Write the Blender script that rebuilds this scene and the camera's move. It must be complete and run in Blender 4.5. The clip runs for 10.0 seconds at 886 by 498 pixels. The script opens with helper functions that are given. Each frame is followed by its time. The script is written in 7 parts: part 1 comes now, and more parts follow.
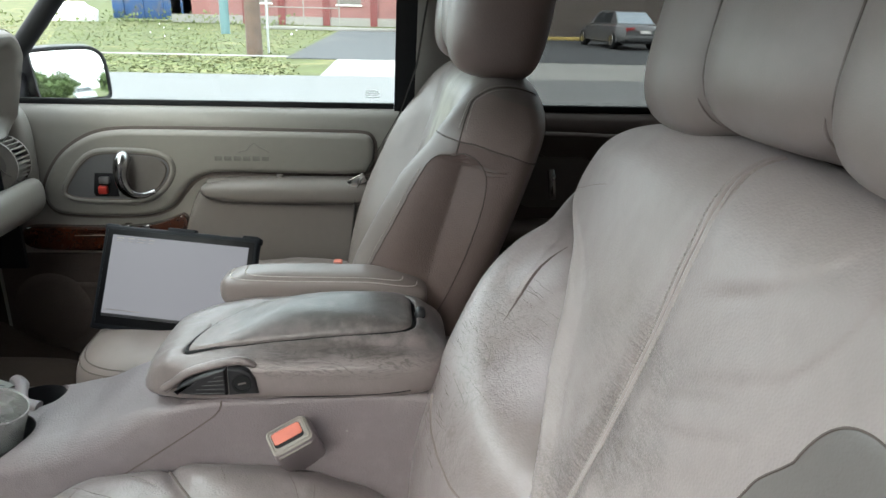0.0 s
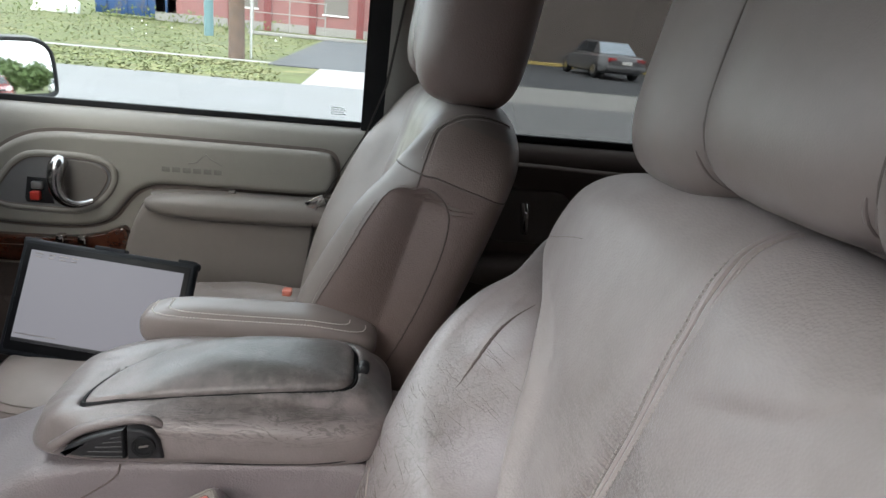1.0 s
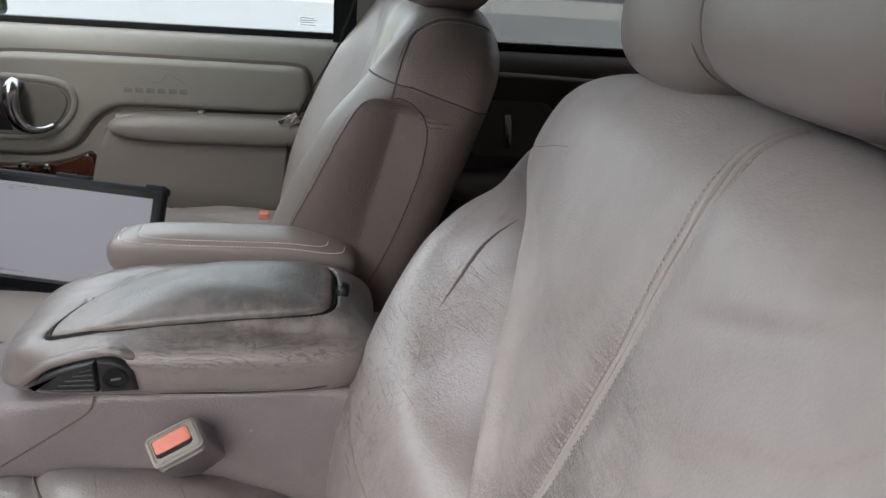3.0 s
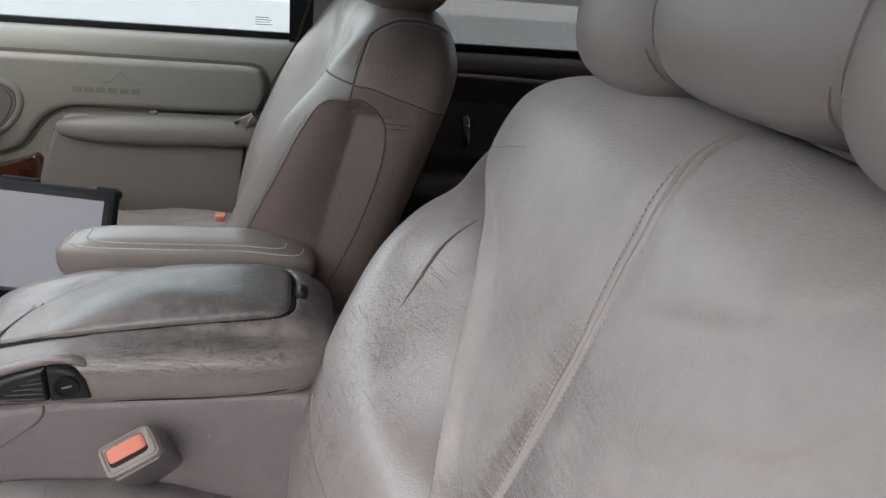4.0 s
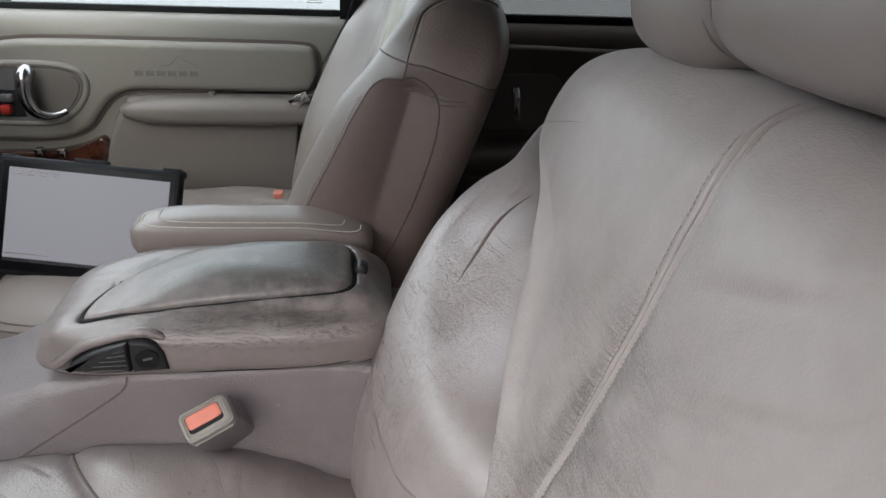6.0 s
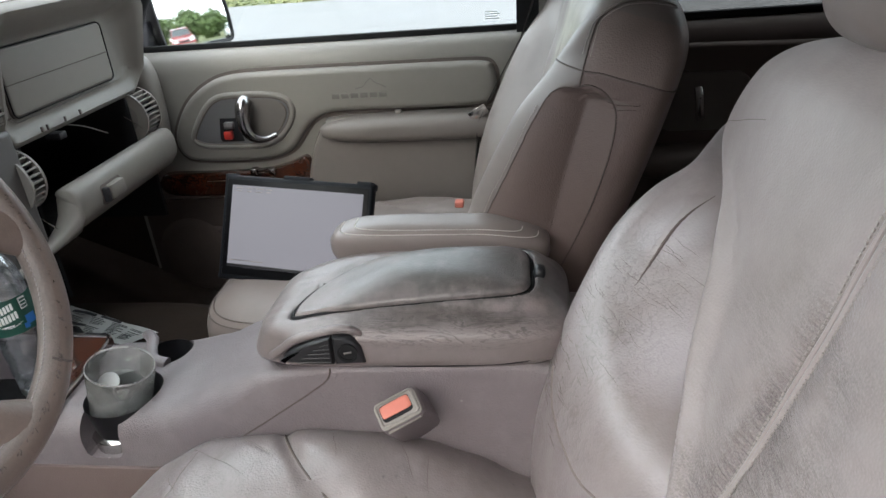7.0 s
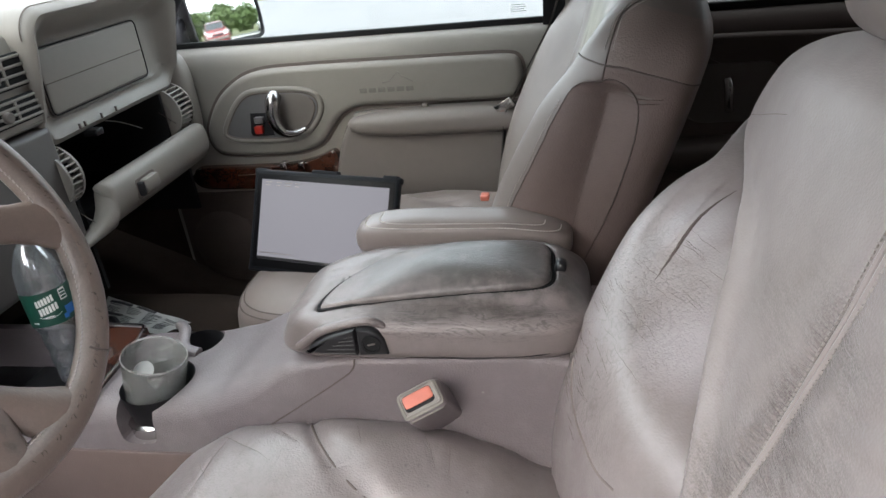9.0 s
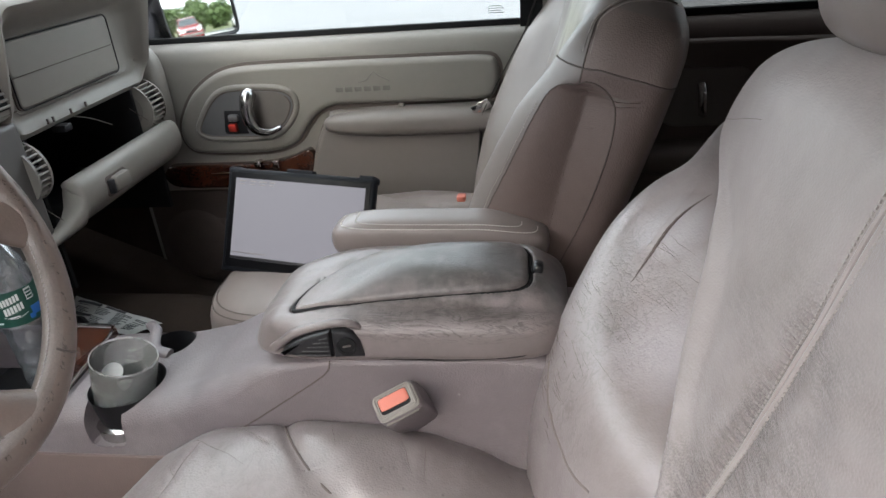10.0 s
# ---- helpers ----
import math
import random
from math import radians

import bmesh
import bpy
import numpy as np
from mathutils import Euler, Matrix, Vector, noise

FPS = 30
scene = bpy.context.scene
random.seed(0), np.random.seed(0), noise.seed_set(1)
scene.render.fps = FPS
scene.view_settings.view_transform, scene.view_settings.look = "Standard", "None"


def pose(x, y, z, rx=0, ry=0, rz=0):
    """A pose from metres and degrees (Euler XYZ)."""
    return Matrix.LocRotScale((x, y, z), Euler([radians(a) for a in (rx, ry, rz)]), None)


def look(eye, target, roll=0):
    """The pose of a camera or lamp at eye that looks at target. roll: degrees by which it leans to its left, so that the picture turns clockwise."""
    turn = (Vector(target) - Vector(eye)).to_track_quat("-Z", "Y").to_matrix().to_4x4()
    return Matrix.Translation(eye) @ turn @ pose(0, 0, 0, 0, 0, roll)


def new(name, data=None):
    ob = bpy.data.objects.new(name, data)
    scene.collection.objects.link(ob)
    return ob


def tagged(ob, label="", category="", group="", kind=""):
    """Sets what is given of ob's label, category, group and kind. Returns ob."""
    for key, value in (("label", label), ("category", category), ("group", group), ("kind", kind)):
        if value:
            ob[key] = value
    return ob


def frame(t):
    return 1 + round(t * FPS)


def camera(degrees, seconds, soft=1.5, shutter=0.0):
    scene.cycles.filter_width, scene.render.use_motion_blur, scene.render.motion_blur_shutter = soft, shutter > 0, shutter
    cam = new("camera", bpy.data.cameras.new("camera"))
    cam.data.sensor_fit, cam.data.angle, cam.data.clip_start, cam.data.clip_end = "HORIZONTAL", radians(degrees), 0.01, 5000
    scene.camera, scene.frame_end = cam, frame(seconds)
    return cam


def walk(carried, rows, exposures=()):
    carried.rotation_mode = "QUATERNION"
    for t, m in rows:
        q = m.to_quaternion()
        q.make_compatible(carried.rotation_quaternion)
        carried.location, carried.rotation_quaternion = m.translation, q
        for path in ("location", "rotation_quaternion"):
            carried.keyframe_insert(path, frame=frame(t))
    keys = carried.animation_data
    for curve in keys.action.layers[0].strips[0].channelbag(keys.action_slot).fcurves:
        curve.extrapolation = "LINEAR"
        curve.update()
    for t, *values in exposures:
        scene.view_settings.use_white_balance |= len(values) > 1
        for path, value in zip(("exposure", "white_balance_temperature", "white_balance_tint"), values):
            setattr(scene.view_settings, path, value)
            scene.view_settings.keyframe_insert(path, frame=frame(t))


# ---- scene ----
cam = camera(65.3, 10.0)
PATH = [
    (0, (0.003, -0.816, 0.928), (0.141, 1.064, 0.259), 1.5),
    (0.5, (0.019, -0.735, 0.919), (0.233, 1.125, 0.215), 3.3),
    (1, (0.032, -0.706, 0.928), (0.246, 1.183, 0.308), 5.6),
    (1.5, (0.046, -0.695, 0.924), (0.115, 1.157, 0.174), 1.4),
    (2, (0.04, -0.686, 0.919), (0.26, 1.126, 0.102), 3.8),
    (2.5, (0.041, -0.682, 0.917), (0.301, 1.121, 0.091), 4.4),
    (3.8, (0.045, -0.662, 0.906), (0.358, 1.126, 0.065), 4.8),
    (4, (0.043, -0.674, 0.913), (0.421, 1.109, 0.09), 5.4),
    (4.5, (0.042, -0.674, 0.914), (0.425, 1.105, 0.083), 5.1),
    (5, (0.039, -0.678, 0.915), (0.378, 1.104, 0.073), 4.8),
    (5.5, (0.041, -0.678, 0.915), (0.358, 1.099, 0.053), 4.6),
    (6, (0.033, -0.685, 0.923), (0.272, 1.081, 0.015), 2.7),
    (6.2, (0.034, -0.701, 0.93), (0.014, 1.06, -0.017), -1.4),
    (7.3, (0.032, -0.715, 0.933), (-0.268, 1.065, 0.071), -5.0),
    (7.5, (0.041, -0.718, 0.935), (-0.284, 1.056, 0.07), -5.0),
    (8, (0.041, -0.715, 0.936), (-0.265, 1.051, 0.049), -4.9),
    (8.5, (0.041, -0.716, 0.937), (-0.294, 1.038, 0.038), -5.6),
    (9, (0.044, -0.72, 0.939), (-0.314, 1.035, 0.047), -6.2),
    (9.5, (0.041, -0.718, 0.936), (-0.232, 1.059, 0.059), -4.0),
    (10, (0.041, -0.716, 0.938), (-0.245, 1.049, 0.041), -4.8),
]
EXPOSURES = [(0, 1.86, 6350, 3), (0.5, 1.69, 6350, 8), (6.0, 1.67, 6350, 9), (7.3, 1.84, 6350, 9), (10, 1.87, 6400, 10)]
walk(cam, [(t, look(eye, target, roll)) for t, eye, target, roll in PATH], EXPOSURES)

# ---- world and light ----
world = bpy.data.worlds.new("sky")
scene.world = world
world.use_nodes = True
wn = world.node_tree.nodes
wl = world.node_tree.links
sky = wn.new("ShaderNodeTexSky")
sky.sky_type = "NISHITA"
sky.sun_disc = False
sky.sun_elevation = radians(37)
sky.sun_rotation = radians(200)
sky.air_density = 1.0
sky.dust_density = 4.0
# an overcast veil: the blue of the sky is mostly washed out
veil = wn.new("ShaderNodeMix")
veil.data_type = "RGBA"
veil.inputs[0].default_value = 0.75
veil.inputs[7].default_value = (8.5, 8.8, 9.2, 1)
wl.new(sky.outputs[0], veil.inputs[6])
wl.new(veil.outputs[2], wn["Background"].inputs["Color"])
wn["Background"].inputs["Strength"].default_value = 0.19

sun_data = bpy.data.lights.new("sun", "SUN")
sun_data.energy = 0.45
sun_data.angle = radians(60)
sun_data.color = (1.0, 0.985, 0.96)
sun = new("sun", sun_data)
sun.matrix_world = look((0, 0, 20), (15, -6, 5.5))


# ---- materials ----
def mat(name, color, rough=0.5, metal=0.0, var=0.12, vscale=6.0, bump=0.0, bscale=400.0, dirt=None, dscale=9.0, dlo=0.5, dhi=0.7,
        wrinkle=0.0, wscale=30.0, rvar=0.1, kind="noise", spec=0.5, coat=0.0, tint_patches=(), creased=(), sewn=(), sewn_tint=None, ddetail=8, specks=None, zscale=14.0, zfuzz=1.2):
    """Principled material with colour variation at two scales, fine relief and patches of wear or painted light."""
    m = bpy.data.materials.new(name)
    m.use_nodes = True
    nt = m.node_tree
    n, l = nt.nodes, nt.links
    b = n["Principled BSDF"]
    tc = n.new("ShaderNodeTexCoord")
    geo = n.new("ShaderNodeNewGeometry")
    pos = geo.outputs["Position"]
    big = n.new("ShaderNodeTexNoise")
    big.inputs["Scale"].default_value = vscale
    big.inputs["Detail"].default_value = 6
    l.new(pos, big.inputs["Vector"])
    small = n.new("ShaderNodeTexNoise")
    small.inputs["Scale"].default_value = vscale * 14
    small.inputs["Detail"].default_value = 4
    l.new(pos, small.inputs["Vector"])
    add = n.new("ShaderNodeMath")
    add.operation = "MULTIPLY_ADD"
    l.new(small.outputs[0], add.inputs[0])
    add.inputs[1].default_value = 0.5
    l.new(big.outputs[0], add.inputs[2])
    ramp = n.new("ShaderNodeMapRange")
    ramp.inputs[1].default_value, ramp.inputs[2].default_value = 0.45, 1.05
    ramp.inputs[3].default_value, ramp.inputs[4].default_value = 1 - var, 1 + var
    l.new(add.outputs[0], ramp.inputs[0])
    mul = n.new("ShaderNodeVectorMath")
    mul.operation = "SCALE"
    mul.inputs[0].default_value = color[:3]
    l.new(ramp.outputs[0], mul.inputs["Scale"])
    out = mul.outputs[0]
    if dirt:
        dn = n.new("ShaderNodeTexNoise")
        dn.inputs["Scale"].default_value = dscale
        dn.inputs["Detail"].default_value = ddetail
        dn.inputs["Roughness"].default_value = 0.65
        l.new(pos, dn.inputs["Vector"])
        dr = n.new("ShaderNodeMapRange")
        dr.inputs[1].default_value, dr.inputs[2].default_value = dlo, dhi
        l.new(dn.outputs[0], dr.inputs[0])
        mx = n.new("ShaderNodeMix")
        mx.data_type = "RGBA"
        l.new(dr.outputs[0], mx.inputs[0])
        l.new(out, mx.inputs[6])
        mx.inputs[7].default_value = (*dirt, 1)
        out = mx.outputs[2]
    def zone(centre, radii, lo=1.0, hi=0.35, fuzz=1.2, nscale=14.0):
        """Mask of an uneven patch round a place."""
        sub = n.new("ShaderNodeVectorMath")
        sub.operation = "SUBTRACT"
        l.new(pos, sub.inputs[0])
        sub.inputs[1].default_value = centre
        div = n.new("ShaderNodeVectorMath")
        div.operation = "DIVIDE"
        l.new(sub.outputs[0], div.inputs[0])
        div.inputs[1].default_value = radii
        ln = n.new("ShaderNodeVectorMath")
        ln.operation = "LENGTH"
        l.new(div.outputs[0], ln.inputs[0])
        nz = n.new("ShaderNodeTexNoise")
        nz.inputs["Scale"].default_value = nscale
        nz.inputs["Detail"].default_value = 7
        nz.inputs["Roughness"].default_value = 0.6
        l.new(pos, nz.inputs["Vector"])
        ma = n.new("ShaderNodeMath")
        ma.operation = "MULTIPLY_ADD"
        l.new(nz.outputs[0], ma.inputs[0])
        ma.inputs[1].default_value = fuzz
        l.new(ln.outputs["Value"], ma.inputs[2])
        mr = n.new("ShaderNodeMapRange")
        mr.inputs[1].default_value, mr.inputs[2].default_value = lo + fuzz * 0.5, hi + fuzz * 0.5
        l.new(ma.outputs[0], mr.inputs[0])
        return mr.outputs[0]

    # tinted patches: stains and wear, on some materials painted sheen or daylight
    for centre, radii, tint, amount in tint_patches:
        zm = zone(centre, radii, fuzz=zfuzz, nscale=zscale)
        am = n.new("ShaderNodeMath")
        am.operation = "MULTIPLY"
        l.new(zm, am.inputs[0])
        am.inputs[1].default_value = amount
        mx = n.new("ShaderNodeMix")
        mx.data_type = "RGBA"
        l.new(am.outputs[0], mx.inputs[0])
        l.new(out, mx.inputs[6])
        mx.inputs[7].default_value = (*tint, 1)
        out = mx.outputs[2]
    if specks:
        # scattered crumbs and pinholes of dirt
        size, share, tint, amount = specks
        vo = n.new("ShaderNodeTexVoronoi")
        vo.inputs["Scale"].default_value = size
        l.new(pos, vo.inputs["Vector"])
        near_ = n.new("ShaderNodeMapRange")
        near_.inputs[1].default_value, near_.inputs[2].default_value = 0.16, 0.07
        l.new(vo.outputs["Distance"], near_.inputs[0])
        sepc = n.new("ShaderNodeSeparateColor")
        l.new(vo.outputs["Color"], sepc.inputs[0])
        few = n.new("ShaderNodeMath")
        few.operation = "LESS_THAN"
        l.new(sepc.outputs[0], few.inputs[0])
        few.inputs[1].default_value = share
        both = n.new("ShaderNodeMath")
        both.operation = "MULTIPLY"
        l.new(near_.outputs[0], both.inputs[0])
        l.new(few.outputs[0], both.inputs[1])
        am = n.new("ShaderNodeMath")
        am.operation = "MULTIPLY"
        l.new(both.outputs[0], am.inputs[0])
        am.inputs[1].default_value = amount
        mx = n.new("ShaderNodeMix")
        mx.data_type = "RGBA"
        l.new(am.outputs[0], mx.inputs[0])
        l.new(out, mx.inputs[6])
        mx.inputs[7].default_value = (*tint, 1)
        out = mx.outputs[2]
    puckers = []
    for across, width, (v0, v1), amount, su1, sv1, reach1, strong in sewn:
        # grime rubbed into the grain on both sides of a sewn seam, and puckers square to it, on the flat map
        uvn = n.new("ShaderNodeUVMap")
        uvn.uv_map = "flat"
        sx = n.new("ShaderNodeSeparateXYZ")
        l.new(uvn.outputs[0], sx.inputs[0])

        def calc(op, a, c, d=None):
            k = n.new("ShaderNodeMath")
            k.operation = op
            for i, v in enumerate((a, c) if d is None else (a, c, d)):
                if isinstance(v, (int, float)):
                    k.inputs[i].default_value = v
                else:
                    l.new(v, k.inputs[i])
            return k.outputs[0]

        def span(v, a, c):
            k = n.new("ShaderNodeMapRange")
            k.interpolation_type = "SMOOTHSTEP"
            k.inputs[1].default_value, k.inputs[2].default_value = a, c
            l.new(v, k.inputs[0])
            return k.outputs[0]

        def cloud(su, sv, detail, rough_=0.6):
            cb = n.new("ShaderNodeCombineXYZ")
            l.new(calc("MULTIPLY", sx.outputs[0], su), cb.inputs[0])
            l.new(calc("MULTIPLY", sx.outputs[1], sv), cb.inputs[1])
            k = n.new("ShaderNodeTexNoise")
            k.inputs["Scale"].default_value = 1.0
            k.inputs["Detail"].default_value = detail
            k.inputs["Roughness"].default_value = rough_
            l.new(cb.outputs[0], k.inputs["Vector"])
            return k.outputs[0]

        dist = calc("ABSOLUTE", calc("SUBTRACT", sx.outputs[0], across), 0.0)
        up = calc("MULTIPLY", span(sx.outputs[1], v0, v0 + 0.06), span(sx.outputs[1], v1, v1 - 0.12))
        broad = cloud(9, 12, 2)
        near = calc("MULTIPLY", calc("MULTIPLY", span(dist, width * 2.2, 0.0), span(broad, 0.25, 0.75)), up)
        near = calc("MINIMUM", calc("MULTIPLY", near, 1.5), 1.0)
        grain = span(calc("MULTIPLY_ADD", cloud(520, 520, 3), 0.7, calc("MULTIPLY", cloud(60, 220, 4), 0.5)), 0.48, 0.72)
        am = calc("MULTIPLY", calc("MULTIPLY", near, calc("MULTIPLY_ADD", grain, 0.8, 0.2)), amount)
        mx = n.new("ShaderNodeMix")
        mx.data_type = "RGBA"
        l.new(am, mx.inputs[0])
        l.new(out, mx.inputs[6])
        mx.inputs[7].default_value = (*sewn_tint, 1)
        out = mx.outputs[2]
        line = calc("ABSOLUTE", calc("SUBTRACT", cloud(su1, sv1, 2), 0.5), 0.0)
        line2 = calc("ABSOLUTE", calc("SUBTRACT", cloud(su1 * 2.1, sv1 * 2.0, 2), 0.5), 0.0)
        close = calc("MULTIPLY", span(calc("SUBTRACT", dist, calc("MULTIPLY", broad, reach1 * 3.5)), reach1, -reach1), up)
        far = calc("MULTIPLY", near, 0.5)
        fine = calc("MULTIPLY_ADD", cloud(300, 420, 2), 0.5, span(calc("MINIMUM", line, line2), 0.0, 0.06))
        puckers.append((fine, calc("MULTIPLY", calc("MAXIMUM", close, far), strong)))
    l.new(out, b.inputs["Base Color"])
    rr = n.new("ShaderNodeMapRange")
    rr.inputs[1].default_value, rr.inputs[2].default_value = 0.3, 0.7
    rr.inputs[3].default_value, rr.inputs[4].default_value = max(0.29 if rough >= 0.29 else 0.02, rough - rvar), min(1 if rough >= 0.29 else 0.26, rough + rvar)
    l.new(big.outputs[0], rr.inputs[0])
    l.new(rr.outputs[0], b.inputs["Roughness"])
    b.inputs["Metallic"].default_value = metal
    b.inputs["Specular IOR Level"].default_value = spec
    b.inputs["Coat Weight"].default_value = coat
    last = None
    if wrinkle:
        wv = n.new("ShaderNodeTexVoronoi")
        wv.feature = "DISTANCE_TO_EDGE"
        wv.inputs["Scale"].default_value = wscale
        warp = n.new("ShaderNodeTexNoise")
        warp.inputs["Scale"].default_value = wscale * 0.6
        l.new(pos, warp.inputs["Vector"])
        wa = n.new("ShaderNodeVectorMath")
        wa.operation = "MULTIPLY_ADD"
        l.new(warp.outputs["Color"], wa.inputs[0])
        wa.inputs[1].default_value = (0.06, 0.06, 0.06)
        l.new(pos, wa.inputs[2])
        l.new(wa.outputs[0], wv.inputs["Vector"])
        wr = n.new("ShaderNodeMapRange")
        wr.inputs[1].default_value, wr.inputs[2].default_value = 0.0, 0.12
        l.new(wv.outputs["Distance"], wr.inputs[0])
        mask = n.new("ShaderNodeMath")
        mask.operation = "MULTIPLY"
        l.new(wr.outputs[0], mask.inputs[0])
        l.new(big.outputs[0], mask.inputs[1])
        bw = n.new("ShaderNodeBump")
        bw.inputs["Strength"].default_value = wrinkle
        bw.inputs["Distance"].default_value = 0.003
        l.new(mask.outputs[0], bw.inputs["Height"])
        last = bw.outputs[0]
    for centre, radii, stretch, wsc, amount, soil in creased:
        zm = zone(centre, radii, 1.0, 0.5, 0.8, 8.0)
        sv = n.new("ShaderNodeVectorMath")
        sv.operation = "MULTIPLY"
        l.new(pos, sv.inputs[0])
        sv.inputs[1].default_value = stretch
        wz = n.new("ShaderNodeTexNoise")
        wz.inputs["Scale"].default_value = wsc * 0.7
        wz.inputs["Detail"].default_value = 4
        l.new(sv.outputs[0], wz.inputs["Vector"])
        wa2 = n.new("ShaderNodeVectorMath")
        wa2.operation = "MULTIPLY_ADD"
        l.new(wz.outputs["Color"], wa2.inputs[0])
        wa2.inputs[1].default_value = (1.1 / wsc,) * 3
        l.new(sv.outputs[0], wa2.inputs[2])
        lines = []
        for mul_ in (1.0, 2.3):
            vo = n.new("ShaderNodeTexNoise")
            vo.inputs["Scale"].default_value = wsc * mul_
            vo.inputs["Detail"].default_value = 2
            vo.inputs["Distortion"].default_value = 0.8
            l.new(wa2.outputs[0], vo.inputs["Vector"])
            su = n.new("ShaderNodeMath")
            su.operation = "SUBTRACT"
            l.new(vo.outputs[0], su.inputs[0])
            su.inputs[1].default_value = 0.5
            ab = n.new("ShaderNodeMath")
            ab.operation = "ABSOLUTE"
            l.new(su.outputs[0], ab.inputs[0])
            lines.append(ab.outputs[0])
        mn = n.new("ShaderNodeMath")
        mn.operation = "MINIMUM"
        l.new(lines[0], mn.inputs[0])
        l.new(lines[1], mn.inputs[1])
        vr = n.new("ShaderNodeMapRange")
        vr.inputs[1].default_value, vr.inputs[2].default_value = 0.0, 0.05
        l.new(mn.outputs[0], vr.inputs[0])
        bz = n.new("ShaderNodeBump")
        bz.inputs["Distance"].default_value = 0.0016
        sm_ = n.new("ShaderNodeMath")
        sm_.operation = "MULTIPLY"
        l.new(zm, sm_.inputs[0])
        sm_.inputs[1].default_value = amount
        l.new(sm_.outputs[0], bz.inputs["Strength"])
        l.new(vr.outputs[0], bz.inputs["Height"])
        # dirt sits in the cracks
        thin = n.new("ShaderNodeMapRange")
        thin.inputs[1].default_value, thin.inputs[2].default_value = 0.024, 0.004
        thin.inputs[3].default_value, thin.inputs[4].default_value = 0.0, soil
        l.new(mn.outputs[0], thin.inputs[0])
        inz = n.new("ShaderNodeMath")
        inz.operation = "MULTIPLY"
        l.new(thin.outputs[0], inz.inputs[0])
        l.new(zm, inz.inputs[1])
        mx = n.new("ShaderNodeMix")
        mx.data_type = "RGBA"
        l.new(inz.outputs[0], mx.inputs[0])
        l.new(out, mx.inputs[6])
        mx.inputs[7].default_value = (0.045, 0.036, 0.032, 1)
        out = mx.outputs[2]
        l.new(out, b.inputs["Base Color"])
        if last:
            l.new(last, bz.inputs["Normal"])
        last = bz.outputs[0]
    for pucker in puckers:
        bz = n.new("ShaderNodeBump")
        bz.inputs["Distance"].default_value = 0.0022
        l.new(pucker[0], bz.inputs["Height"])
        l.new(pucker[1], bz.inputs["Strength"])
        if last:
            l.new(last, bz.inputs["Normal"])
        last = bz.outputs[0]
    if bump:
        if kind == "voronoi":
            t = n.new("ShaderNodeTexVoronoi")
            t.inputs["Scale"].default_value = bscale
            o = t.outputs["Distance"]
        else:
            t = n.new("ShaderNodeTexNoise")
            t.inputs["Scale"].default_value = bscale
            t.inputs["Detail"].default_value = 3
            o = t.outputs[0]
        l.new(pos, t.inputs["Vector"])
        bp = n.new("ShaderNodeBump")
        bp.inputs["Strength"].default_value = bump
        bp.inputs["Distance"].default_value = 0.001
        l.new(o, bp.inputs["Height"])
        if last:
            l.new(last, bp.inputs["Normal"])
        last = bp.outputs[0]
    if last:
        l.new(last, b.inputs["Normal"])
    return m


LEATHER = mat("taupe_leather", (0.216, 0.180, 0.169), 0.42, var=0.07, vscale=7, bump=0.09, bscale=650, spec=0.45, kind="voronoi",
              dirt=(0.170, 0.139, 0.126), dscale=7, dlo=0.35, dhi=0.95, ddetail=3)
# the cream patch paints daylight from the passenger window onto the seat front
LEATHER_PASS = mat("daylight_tinted_leather", (0.190, 0.162, 0.150), 0.40, var=0.08, vscale=7, bump=0.10, bscale=650, spec=0.45, kind="voronoi",
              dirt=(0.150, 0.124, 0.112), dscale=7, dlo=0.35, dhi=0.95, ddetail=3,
                   tint_patches=[((0.06, 0.36, 0.72), (0.15, 0.19, 0.22), (0.320, 0.305, 0.245), 0.80)])
GRIME = (0.098, 0.082, 0.077)
LEATHER_WORN = mat("worn_seat_leather", (0.322, 0.278, 0.268), 0.47, var=0.09, vscale=5, bump=0.28, bscale=430, spec=0.40, kind="voronoi",
                   dirt=(0.232, 0.194, 0.180), dscale=5, dlo=0.45, dhi=0.90, ddetail=4,
                   sewn=[(0.006, 0.085, (-0.05, 0.47), 0.62, 22, 130, 0.016, 0.7)], sewn_tint=GRIME,
                   tint_patches=[((0.187, -0.259, 0.608), (0.0035, 0.0025, 0.004), (0.12, 0.10, 0.095), 0.9), ((0.205, -0.345, 0.645), (0.020, 0.013, 0.024), GRIME, 0.36), ((0.19, -0.36, 0.60), (0.02, 0.02, 0.025), GRIME, 0.35)])
# the two pale patches paint the bolster's silvery highlights into its colour
LEATHER_BOLSTER = mat("sheen_painted_bolster_leather", (0.268, 0.232, 0.230), 0.31, var=0.12, vscale=9, bump=0.26, bscale=420, spec=0.8, kind="voronoi", rvar=0.08,
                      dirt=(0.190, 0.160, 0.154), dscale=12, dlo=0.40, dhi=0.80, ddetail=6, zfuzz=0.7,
                      tint_patches=[((0.152, -0.168, 0.552), (0.050, 0.048, 0.088), (0.44, 0.41, 0.425), 0.78), ((0.166, -0.085, 0.640), (0.040, 0.030, 0.055), (0.43, 0.405, 0.42), 0.70)],
                      creased=[((0.08, -0.09, 0.50), (0.12, 0.14, 0.24), (1.0, 1.0, 0.40), 60, 0.22, 0.30)])
